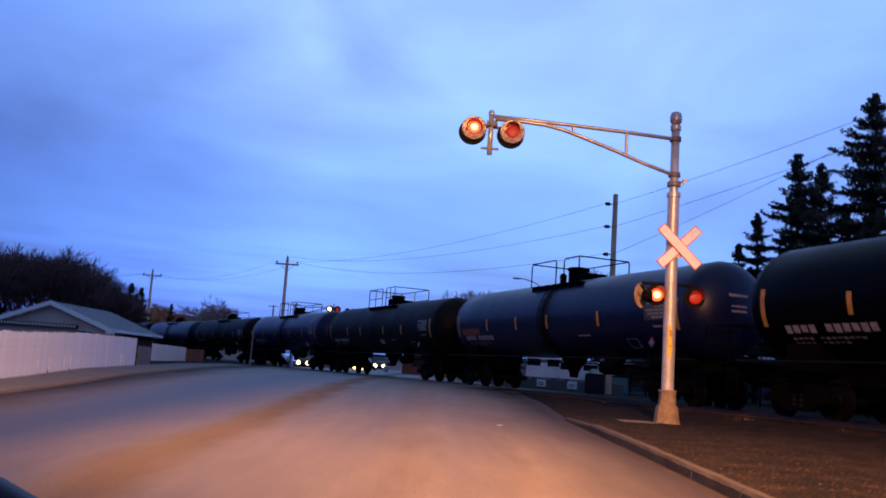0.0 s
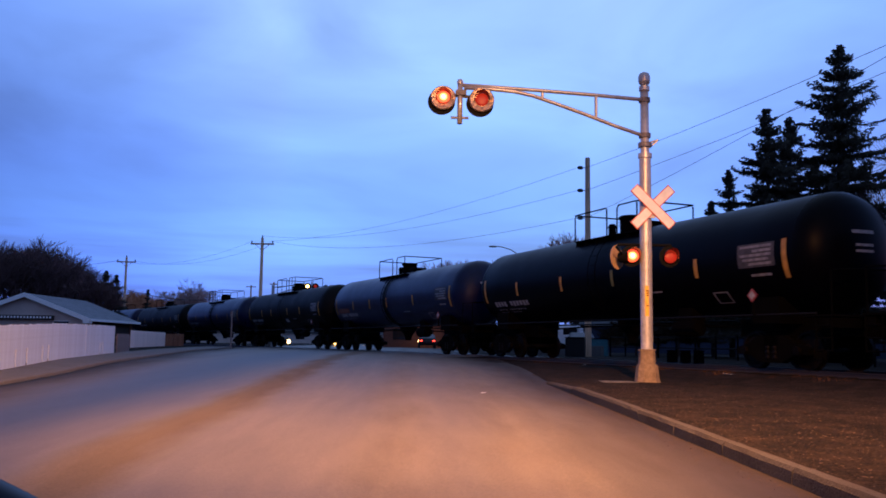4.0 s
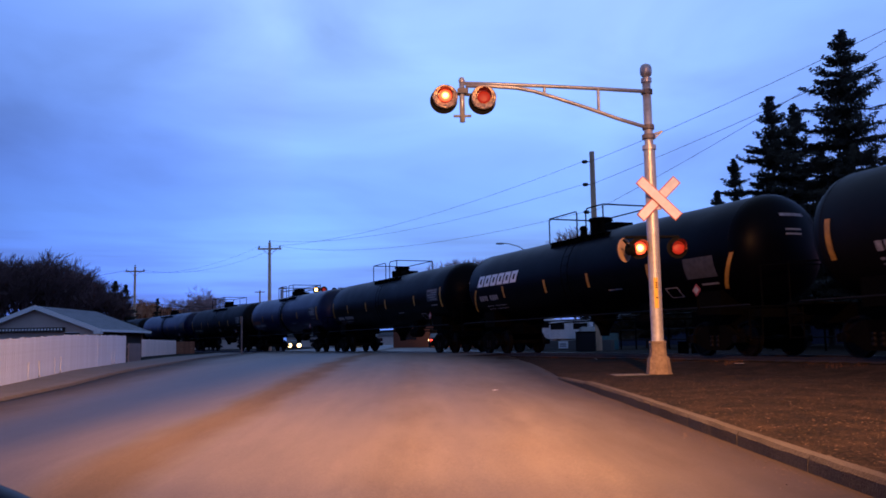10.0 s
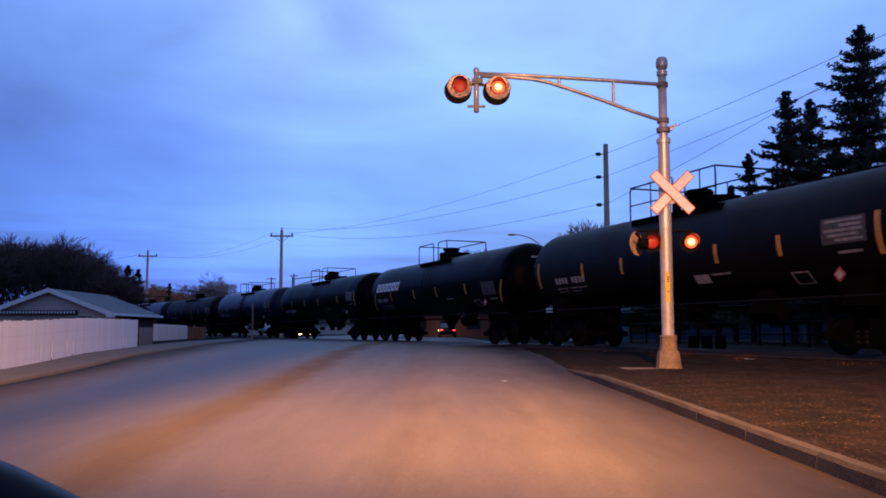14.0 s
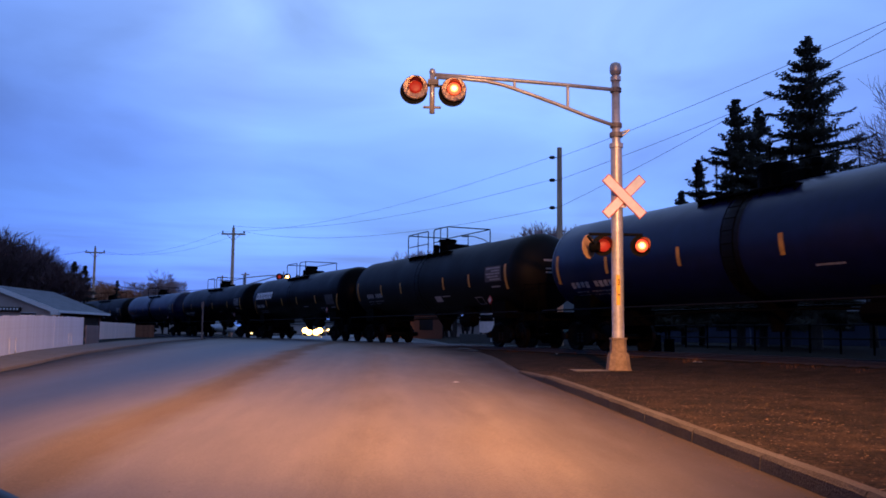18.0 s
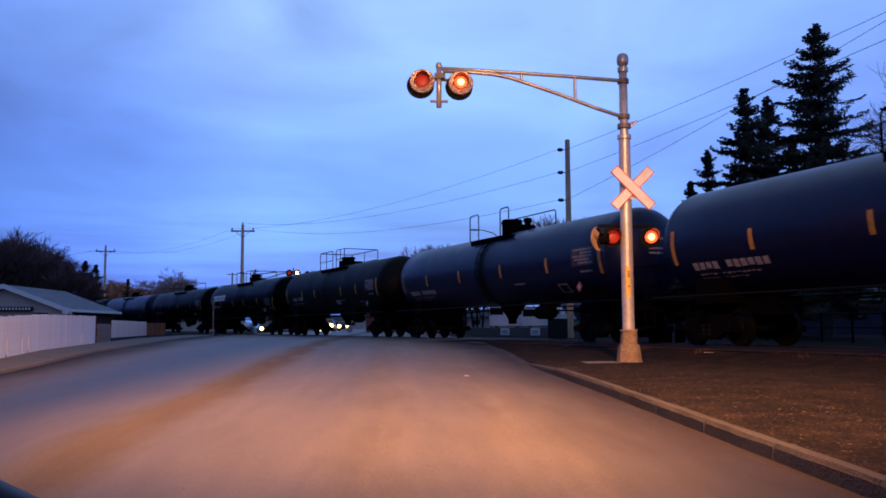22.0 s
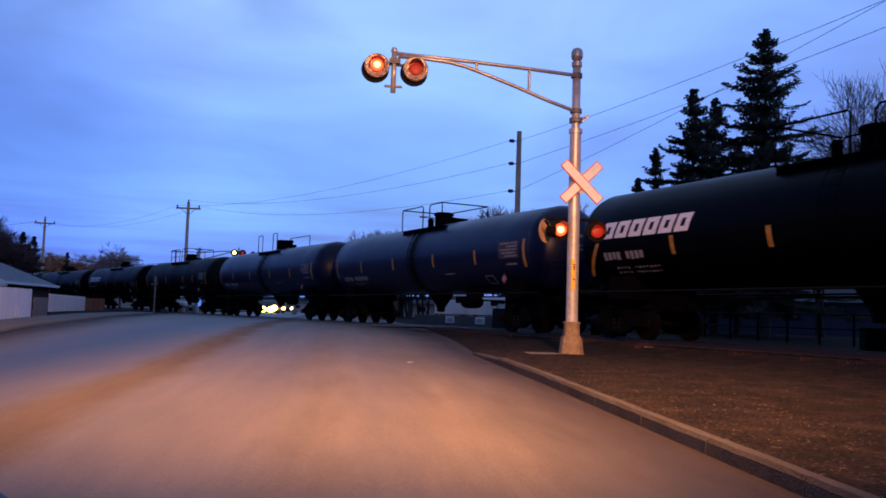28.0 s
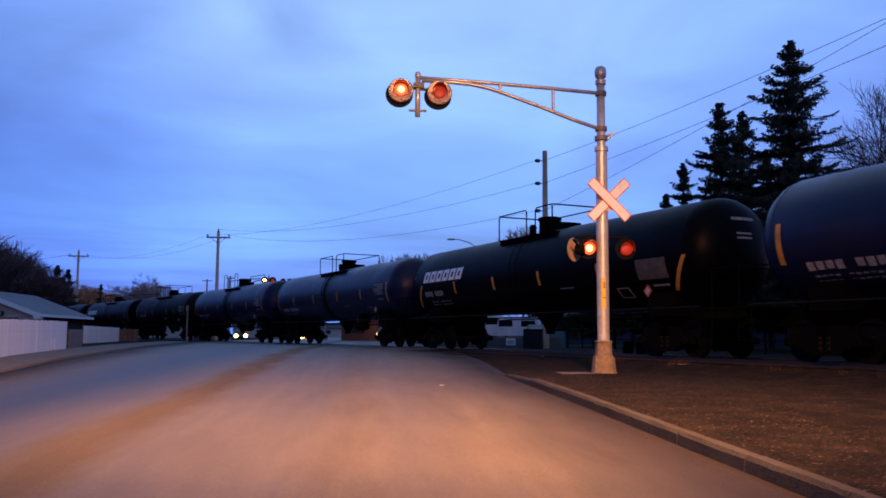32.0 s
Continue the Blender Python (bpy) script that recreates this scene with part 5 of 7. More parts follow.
def bare_tree(name, h, spread, seed, mat, label, group, depth=6, stems=1, fine=0.017):
    """A leafless tree with limbs down to fine twigs; stands at the origin until it is placed."""
    rnd = random.Random(seed)
    tree = thing(name, Matrix.Identity(4), label, "bare tree", group)
    tb = B()
    verts, faces = [], []

    def stick(p, q, r0, r1, bm=None):
        if bm is not None:
            tube(bm, [p, (p + q) / 2 + Vector((rnd.uniform(-1, 1), rnd.uniform(-1, 1), 0)) * (q - p).length * 0.04, q], [r0, (r0 + r1) / 2, r1], 7, cap=False)
            return
        d = (q - p).normalized()
        u = d.orthogonal().normalized()
        v = d.cross(u)
        b = len(verts)
        for pt, r in ((p, r0), (q, r1)):
            for k in range(3):
                a = 2.094 * k
                verts.append(tuple(pt + r * (math.cos(a) * u + math.sin(a) * v)))
        for k in range(3):
            faces.append((b + k, b + (k + 1) % 3, b + 3 + (k + 1) % 3, b + 3 + k))

    def grow(p, d, l, r, lev):
        q = p + d * l
        stick(p, q, r, r * 0.72, tb if lev <= 1 else None)
        if lev >= depth:
            return
        kids = 3 if lev < 2 else rnd.choice((2, 3, 3))
        for k in range(kids):
            ax = Vector((rnd.gauss(0, 1), rnd.gauss(0, 1), rnd.gauss(0, 0.6)))
            ax = (ax - ax.dot(d) * d).normalized()
            ang = (0.25 + 0.45 * rnd.random()) * spread * (0.55 if k == 0 else 1.0)
            nd = (d * math.cos(ang) + ax * math.sin(ang) + Vector((0, 0, 0.10))).normalized()
            grow(p + d * l * (1.0 if k == 0 else 0.55 + 0.45 * rnd.random()), nd, l * (0.68 + 0.2 * rnd.random()), max(r * 0.62, fine), lev + 1)
    for _ in range(stems):
        lean = Vector((rnd.gauss(0, 0.16), rnd.gauss(0, 0.16), 1)).normalized()
        grow(Vector((rnd.gauss(0, 0.3) * (stems > 1), rnd.gauss(0, 0.3) * (stems > 1), -0.1)), lean, h * 0.24, h * 0.016, 0)
    part("trunk", tb, M["bark"], tree, smooth=True)
    me = bpy.data.meshes.new("crown")
    me.from_pydata(verts, [], faces)
    me.materials.append(M[mat])
    ob = new("crown", me)
    ob.parent = tree
    tree["tall"] = max(v[2] for v in verts)
    return tree


def polar(az, dist):
    return dist * math.sin(radians(az)), dist * math.cos(radians(az))


def build_trees():
    for az, el, dist, sp, seed in ((27.0, 17.9, 46, 4.3, 1), (22.7, 14.6, 52, 3.9, 2), (24.0, 14.0, 54, 3.5, 3), (20.4, 11.0, 58, 2.5, 4), (19.3, 9.1, 60, 2.1, 5), (25.4, 11.2, 56, 3.9, 8)):
        x, y = polar(az, dist)
        conifer("spruce", x, y, 0.6, 1.25 + dist * math.tan(radians(el)), sp, seed, "dark green spruce standing behind the railway line")
    for az, el, dist, sp, seed in ((14.6, 3.4, 56, 2.2, 12), (15.9, 4.3, 58, 2.4, 13), (17.2, 4.0, 55, 2.3, 14), (18.4, 5.0, 57, 2.4, 15)):
        x, y = polar(az, dist)
        conifer("spruce", x, y, 0.6, 1.25 + dist * math.tan(radians(el)), sp, seed, "low dark spruce in a row behind the railway")
    for az, el, dist, sp, seed in ((-18.18, 3.85, 97, 1.4, 7), (-18.80, 4.08, 98, 1.9, 17), (-16.33, 3.0, 138, 0.9, 18)):
        x, y = polar(az, dist)
        conifer("spruce", x, y, 0.6, 1.25 + dist * math.tan(radians(el)), sp, seed, "small dark spruce beside bare trees")
    # bare trees: three kinds, then copies turned and scaled
    kinds = [bare_tree("bare_tree", 10.0, 1.0, 11 + k, "twig", "dense leafless tree behind the white garage", "bare trees behind the garage", 7, 3) for k in range(3)]
    rnd = random.Random(5)
    spots = [(-33.5, 92, 5.6), (-31.5, 98, 5.5), (-30.0, 90, 5.8), (-28.4, 96, 5.5), (-27.2, 91, 5.9), (-25.9, 98, 5.5), (-24.8, 92, 6.0), (-23.7, 97, 5.6), (-22.6, 93, 5.7),
             (-21.6, 98, 5.2), (-20.7, 95, 4.9), (-19.8, 98, 4.3), (-19.1, 95, 3.7), (-26.5, 104, 5.0), (-23.2, 105, 5.2), (-21.0, 105, 4.4), (-29.3, 104, 5.2)]
    for i, (az, dist, el) in enumerate(spots):
        x, y = polar(az, dist)
        top = 1.25 + dist * math.tan(radians(el)) - 0.6
        k = kinds[i % 3]
        sc = top / k["tall"]
        m = pose(x, y, 0.6, 0, 0, rnd.random() * 360) @ Matrix.Diagonal((sc * 1.1, sc * 1.1, sc, 1))
        if i < 3:
            k.matrix_world = m
        else:
            ob = copy_thing(k, pose(0, 0, 0))
            ob.matrix_basis = m
    red = [bare_tree("bare_tree", 10.0, 1.1, 31 + k, "twig_red", "reddish leafless tree beyond the railway", "bare trees beyond the railway", 8, 3, 0.024) for k in range(2)]
    spots = [(1.6, 130, 4.5), (2.9, 135, 5.5), (4.2, 132, 5.6), (5.6, 138, 5.2), (11.4, 105, 7.1), (12.9, 108, 7.4), (14.2, 104, 6.9), (-13.4, 150, 3.75),
             (8.2, 130, 5.0), (16.8, 100, 6.4), (2.2, 126, 4.7), (3.6, 128, 5.6), (4.9, 127, 5.3), (6.6, 134, 5.0), (10.6, 101, 6.4), (12.2, 100, 7.3), (13.6, 102, 7.0)]
    for i, (az, dist, el) in enumerate(spots):
        x, y = polar(az, dist)
        top = 1.25 + dist * math.tan(radians(el)) - 0.6
        sc = top / red[i % 2]["tall"]
        m = pose(x, y, 0.6, 0, 0, rnd.random() * 360) @ Matrix.Diagonal((sc * 1.1, sc * 1.1, sc, 1))
        if i < 2:
            red[i].matrix_world = m
        else:
            ob = copy_thing(red[i % 2], pose(0, 0, 0))
            ob.matrix_basis = m
    bush = bare_tree("bush", 6.0, 1.3, 41, "twig_street_lit", "leafless bush beyond the railway, coloured orange as street-lit", "bushes beyond the railway", 7, 4, 0.03)
    for i, (az, dist, el) in enumerate(((-17.1, 145, 2.75), (-16.7, 148, 3.0), (-16.0, 144, 2.65), (-17.6, 147, 2.7), (-15.5, 150, 2.4))):
        x, y = polar(az, dist)
        sc = (0.65 + dist * math.tan(radians(el))) / bush["tall"]
        m = pose(x, y, 0.6, 0, 0, 67 * i) @ Matrix.Diagonal((sc * 1.25, sc * 1.25, sc, 1))
        if i == 0:
            bush.matrix_world = m
        else:
            copy_thing(bush, pose(0, 0, 0)).matrix_basis = m
    big = bare_tree("bare_tree", 12.0, 1.15, 52, "twig_pale", "large leafless tree behind the railway", "bare trees beyond the railway", 8, 2, 0.008)
    for i, (az, dist, top) in enumerate(((33.4, 44, 10.9), (37.0, 40, 12.2), (30.2, 54, 8.8))):
        x, y = polar(az, dist)
        sc = top / big["tall"]
        m = pose(x, y, 0.5, 0, 0, 70 * i) @ Matrix.Diagonal((sc, sc, sc, 1))
        if i == 0:
            big.matrix_world = m
        else:
            copy_thing(big, pose(0, 0, 0)).matrix_basis = m


build_trees()


# ---- poles and wires ----
def cable(a, b, sag, n=14):
    a, b = Vector(a), Vector(b)
    return [a.lerp(b, k / n) - Vector((0, 0, 4 * sag * (k / n) * (1 - k / n))) for k in range(n + 1)]


def build_poles():
    x, y = polar(11.6, 48)
    up = thing("utility_pole", pose(x, y, 0.6), "weathered wooden utility pole carrying three wires", "utility pole", "utility poles")
    bm = B()
    lathe(bm, [(0.19, -0.5), (0.135, 10.80), (0.12, 10.84), (0, 10.84)], "z", 14)
    part("pole", bm, M["wood_pole"], up, smooth=True)
    zs = [10.28, 9.02, 7.5]
    for z in zs:
        bm = B()
        lathe(bm, [(0, -0.30), (0.05, -0.28), (0.10, -0.22), (0.10, -0.02), (0.05, 0.02), (0, 0.03)], "x", 10, Matrix.Translation((-0.28, 0, z)))
        part("insulator", bm, M["insulator"], up)
        bm = B()
        tube(bm, [(-0.28, 0, z), (0, 0, z)], 0.025, 6)
        part("pin", bm, M["insulator"], up)
    f1 = Vector((*polar(-9.5, 95), 0.6))
    f2 = Vector((*polar(-17.67, 130), 0.6))
    for p, top, arm in ((f1, 11.5, 2.5), (f2, 11.9, 2.7)):
        ob = thing("utility_pole", Matrix.Translation(p), "wooden utility pole with one cross arm", "utility pole", "utility poles")
        bm = B()
        lathe(bm, [(0.22, -0.5), (0.15, top), (0, top + 0.02)], "z", 12)
        part("pole", bm, M["wood_pole"], ob, smooth=True)
        part("cross_arm", bbox(-arm / 2, arm / 2, -0.07, 0.07, top - 0.75, top - 0.58, 0.01), M["wood_pole"], ob)
        for k in (-arm / 2 + 0.15, 0.0, arm / 2 - 0.15):
            bm = B()
            zb = top - 0.58 if k else top
            lathe(bm, [(0.03, zb), (0.09, zb + 0.08), (0.05, zb + 0.14), (0.10, zb + 0.2), (0, zb + 0.28)], "z", 10, Matrix.Translation((k, 0, 0)))
            part("insulator", bm, M["insulator"], ob)
        for k in (-1, 1):
            bm = B()
            tube(bm, [(k * 0.75, 0, top - 0.7), (0, 0, top - 1.4)], 0.03, 5)
            part("brace", bm, M["wood_pole"], ob)
    for az, dist, el, arm in ((-10.1, 210, 3.47, 2.4), (-8.68, 175, 3.7, 1.6)):
        qx, qy = polar(az, dist)
        ob = thing("utility_pole", pose(qx, qy, 0.6), "distant wooden utility pole with a short cross arm", "utility pole", "utility poles")
        top = 0.65 + dist * math.tan(radians(el))
        bm = B()
        lathe(bm, [(0.24, -0.5), (0.18, top), (0, top + 0.02)], "z", 8)
        part("pole", bm, M["wood_pole"], ob, smooth=True)
        part("cross_arm", bbox(-arm / 2, arm / 2, -0.08, 0.08, top - 0.5, top - 0.3, 0.01), M["wood_pole"], ob)
    # wires
    def wire(pts, r=0.012):
        bm = B()
        tube(bm, pts, r, 4, cap=False)
        tagged(part("power_line", bm, M["cable"]), "thin dark overhead power wire", "wire", "overhead wires")
    ends = ((20.5, 3.0, 11.75), (20.5, 3.0, 10.95), (20.5, 3.0, 14.05))
    for i, z in enumerate(zs):
        a = (x - 0.1, y, 0.6 + z)
        wire(cable(a, ends[i], (0.6, 0.4, 0.6)[i]))
        wire(cable((x - 0.55, y, 0.6 + z), f1 + Vector(((-1.1, 0, 1.1)[i], 0, 11.1 if i != 1 else 11.7)), 1.1), 0.011)
    for k in (-1.1, 1.1):
        wire(cable(f1 + Vector((k, 0, 11.1)), f2 + Vector((k, 0, 11.4)), 1.3), 0.012)
    wire(cable(f2 + Vector((0, 0, 7.4)), f1 + Vector((0, 0, 5.3)), 0.9), 0.03)
    wire(cable(f2 + Vector((-1.1, 0, 11.4)), (-150, 190, 11), 2.2), 0.022)
    # the next pole along the line, towards the street
    ob = thing("utility_pole", pose(21.5, 2.8, 0.2), "weathered wooden utility pole carrying three wires", "utility pole", "utility poles")
    bm = B()
    lathe(bm, [(0.19, -0.6), (0.135, 14.2), (0, 14.24)], "z", 14)
    part("pole", bm, M["wood_pole"], ob, smooth=True)
    part("cross_arm", bbox(-2.9, 1.9, -0.07, 0.07, 10.1, 10.25, 0.01), M["wood_pole"], ob)
    # street lamp beyond the railway
    sx, sy = polar(7.5, 85)
    sl = thing("street_lamp", pose(sx, sy, 0.6), "grey street lamp with a curved arm, unlit", "street lamp")
    bm = B()
    lathe(bm, [(0.12, -0.3), (0.08, 8.6), (0, 8.62)], "z", 10)
    part("pole", bm, M["galv"], sl)
    bm = B()
    tube(bm, [(0, 0, 8.5), (-0.5, 0, 9.2), (-1.3, 0, 9.7), (-2.2, 0, 9.95), (-2.7, 0, 10.0)], 0.05, 8)
    part("arm", bm, M["galv"], sl, smooth=True)
    bm = B()
    lathe(bm, [(0, -0.45), (0.12, -0.4), (0.17, -0.1), (0.15, 0.2), (0.08, 0.4), (0, 0.42)], "x", 12, Matrix.Translation((-3.0, 0, 9.98)) @ Matrix.Diagonal((1, 1, 0.6, 1)))
    part("lamp_head", bm, M["galv"], sl, smooth=True)
    # the sodium street lamp on the verge beside the waiting car
    lx, ly, lz = LAMP_HEAD
    zg = ground_z(ly) + 0.1
    nl = thing("street_lamp", pose(lx + 1.5, ly, zg), "grey steel street lamp with a glowing sodium head on the verge", "street lamp")
    bm = B()
    lathe(bm, [(0.16, -0.2), (0.15, 0.5), (0.10, 0.55), (0.06, lz - zg - 0.5), (0, lz - zg - 0.48)], "z", 12)
    part("pole", bm, M["galv"], nl, smooth=True)
    bm = B()
    tube(bm, [(0, 0, lz - zg - 0.55), (-0.25, 0, lz - zg - 0.05), (-0.7, 0, lz - zg + 0.16), (-1.1, 0, lz - zg + 0.20)], 0.035, 8)
    part("arm", bm, M["galv"], nl, smooth=True)
    bm = B()
    lathe(bm, [(0, -0.42), (0.10, -0.38), (0.16, -0.1), (0.15, 0.2), (0.07, 0.40), (0, 0.42)], "x", 14, Matrix.Translation((-1.5, 0, lz - zg + 0.20)) @ Matrix.Diagonal((1, 1, 0.6, 1)))
    head = part("lamp_head", bm, M["galv"], nl, smooth=True)
    bm = B()
    lathe(bm, [(0, -0.06), (0.08, -0.05), (0.12, 0.0)], "z", 16, Matrix.Translation((-1.5, 0, lz - zg + 0.11)))
    part("lamp_lens", bm, M["sodium"], head, "glowing amber lens")
    # sign post by the crossing
    px_, py_ = polar(-11.22, 56)
    sp = thing("sign_post", pose(px_, py_, 0.68), "grey steel post with a small blank sign seen edge-on", "sign post")
    bm = B()
    tube(bm, [(0, 0, -0.2), (0, 0, 2.35)], 0.045, 8)
    part("post", bm, M["galv_dark"], sp)
    part("sign_plate", bbox(-0.10, 0.06, -0.02, 0.02, 2.0, 2.28, 0.01), M["galv_dark"], sp)


build_poles()


# ---- signal on the far side of the crossing ----
def build_far_signal():
    x0, y0 = -12.2, 79.5
    sig = thing("crossing_signal", pose(x0, y0, 0.68), "distant railway crossing signal with overhead flashing lights", "crossing signal")
    bm = B()
    lathe(bm, [(0.28, -0.3), (0.25, 0.6), (0.14, 0.65), (0.13, 5.5), (0, 5.52)], "z", 12)
    part("mast", bm, M["galv"], sig)
    bm = B()
    tube(bm, [(0, 0, 5.3), (2, 0, 5.52), (3.6, 0, 5.6)], 0.05, 8)
    part("upper_arm", bm, M["galv"], sig)
    bm = B()
    tube(bm, [(0, 0, 4.6), (1.4, 0, 5.05), (2.5, 0, 5.4), (3.5, 0, 5.5)], 0.05, 8)
    part("lower_arm", bm, M["galv"], sig)
    bm = B()
    tube(bm, [(3.45, 0, 5.1), (3.45, 0, 5.9)], 0.06, 8)
    part("hanger", bm, M["galv"], sig)
    for x, z, ph in ((3.1, 5.42, 0), (3.8, 5.42, 1)):
        _, lamp, off = flasher(sig, "overhead_flasher", x, -0.12, z, False, 0.31, 0.12, 0)
        lamp.data.materials[0], lamp.data.materials[1], lamp.data.materials[2] = M["headlight"], M["headlight"], M["glare_ring"]
        LAMPS.append((lamp, off, ph))


build_far_signal()


# ---- garage, fence and yard ----
def build_garage():
    g = thing("garage", pose(0, 0, 0), "grey stucco garage with grey shingle gable roof and white trim", "garage")
    x0, x1, y0, y1, z0, ze = -34.85, -25.6, 71.0, 83.0, 0.5, 2.91
    xm = (x0 + x1) / 2
    zp = 4.67
    # gable wall with a window opening
    bm = B()
    wx0, wx1, wz0, wz1 = x1 - 2.5, x1 - 1.3, 2.25, 2.55
    cols = [x0, xm, wx0, wx1, x1]

    def roof_z(x):
        return zp - 0.06 - (zp - ze) * abs(x - xm) / (x1 - xm)
    for a, b in zip(cols, cols[1:]):
        spans = [(z0, wz0), (wz1, None)] if (a, b) == (wx0, wx1) else [(z0, None)]
        for lo, hi in spans:
            vs = []
            for y in (y0, y0 + 0.2):
                vs.append([bm.verts.new((a, y, lo)), bm.verts.new((b, y, lo)), bm.verts.new((b, y, hi if hi else roof_z(b))), bm.verts.new((a, y, hi if hi else roof_z(a)))])
            bm.faces.new(vs[0])
            bm.faces.new(vs[1][::-1])
            for i in range(4):
                bm.faces.new((vs[0][i], vs[1][i], vs[1][(i + 1) % 4], vs[0][(i + 1) % 4]))
    part("gable_wall", bm, M["stucco"], g)
    bm = B()
    box(bm, x1 - 0.2, x1, y0 + 0.2, y0 + 2.0, z0, ze)
    box(bm, x1 - 0.2, x1, y0 + 2.0, y1, ze - 0.4, ze)
    box(bm, x1 - 0.2, x1, y1 - 0.6, y1, z0, ze - 0.4)
    part("side_wall", bm, M["brick"], g, "shaded brown side wall")
    bm = B()
    box(bm, x1 - 0.12, x1 - 0.06, y0 + 2.0, y1 - 0.6, z0, ze - 0.4)
    part("garage_door", bm, M["bark"], g, "dark brown garage door")
    bm = B()
    box(bm, x0, x0 + 0.2, y0 + 0.2, y1, z0, ze)
    box(bm, x0 + 0.2, x1 - 0.2, y1 - 0.2, y1, z0, ze)
    part("rear_wall", bm, M["stucco"], g)
    bm = B()
    box(bm, wx0, wx1, y0 + 0.08, y0 + 0.12, wz0, wz1)
    w = part("window", bm, M["glass_dark"], g, "small dark window")
    bm = B()
    for a, b, c, d in ((wx0, wx1, wz0, wz0 + 0.05), (wx0, wx1, wz1 - 0.05, wz1)):
        box(bm, a, b, y0 - 0.02, y0 + 0.079, c, d)
    part("window_frame", bm, M["trim"], w)
    # roof planes with courses of shingles
    ov = 0.55
    for sgn in (-1, 1):
        bm = B()
        rows = 16
        slope = (zp - ze) / (x1 - xm)
        run = x1 - xm + ov
        last = [bm.verts.new((xm, yy, zp)) for yy in (y0 - ov, y1 + ov)]
        for r in range(rows):
            b = run * (r + 1) / rows
            ws = [bm.verts.new((xm + sgn * b, yy, zp - slope * b + 0.025)) for yy in (y0 - ov, y1 + ov)]
            us = [bm.verts.new((xm + sgn * b, yy, zp - slope * b)) for yy in (y0 - ov, y1 + ov)]
            bm.faces.new((last[0], last[1], ws[1], ws[0]))
            bm.faces.new((ws[0], ws[1], us[1], us[0]))
            last = us
        vs = [bm.verts.new((xm + sgn * a, yy, zp - slope * a - 0.12)) for a, yy in ((0, y0 - ov), (0, y1 + ov), (run, y1 + ov), (run, y0 - ov))]
        bm.faces.new(vs)
        part("roof_plane", bm, M["shingle"], g, "grey shingle roof plane")
        bm = B()
        a = [(xm, zp + 0.05), (xm + sgn * run, zp - slope * run + 0.05), (xm + sgn * run, zp - slope * run - 0.30), (xm, zp - 0.30)]
        va = [bm.verts.new((p, y0 - ov - 0.06, q)) for p, q in a]
        vb = [bm.verts.new((p, y0 - ov - 0.003, q)) for p, q in a]
        bm.faces.new(va)
        bm.faces.new(vb[::-1])
        for i in range(4):
            bm.faces.new((va[i], vb[i], vb[(i + 1) % 4], va[(i + 1) % 4]))
        part("bargeboard", bm, M["trim"], g, "white bargeboard")
        xr = xm + sgn * (run - 0.55)
        part("eave_return", bbox(min(xr, xm + sgn * run), max(xr, xm + sgn * run), y0 - ov - 0.055, y0 - 0.01, zp - slope * run - 0.34, zp - slope * run - 0.12, 0.01), M["trim"], g, "white boxed eave return")
        bm = B()
        xe = xm + sgn * run
        box(bm, min(xe, xe + sgn * 0.08), max(xe, xe + sgn * 0.08), y0 - ov, y1 + ov, zp - slope * run - 0.16, zp - slope * run + 0.03)
        part("gutter", bm, M["trim"] if sgn > 0 else M["stucco"], g)
    # striped awning on the gable
    aw = part("awning", bbox(x0 + 0.3, xm + 2.2, y0 - 0.5, y0, 2.62, 2.95, 0.02), M["bark"], g, "dark awning with a pale scalloped edge")
    me = None
    for k in range(26):
        m = Matrix.Translation((x0 + 0.45 + k * 0.25, y0 - 0.51, 2.78))
        if me is None:
            ob = part("scallop", bbox(-0.07, 0.07, -0.01, 0.01, -0.08, 0.08, 0.01), M["trim"], aw)
            ob.matrix_basis = m
            me = ob.data
        else:
            shared("scallop", me, aw, m)


build_garage()


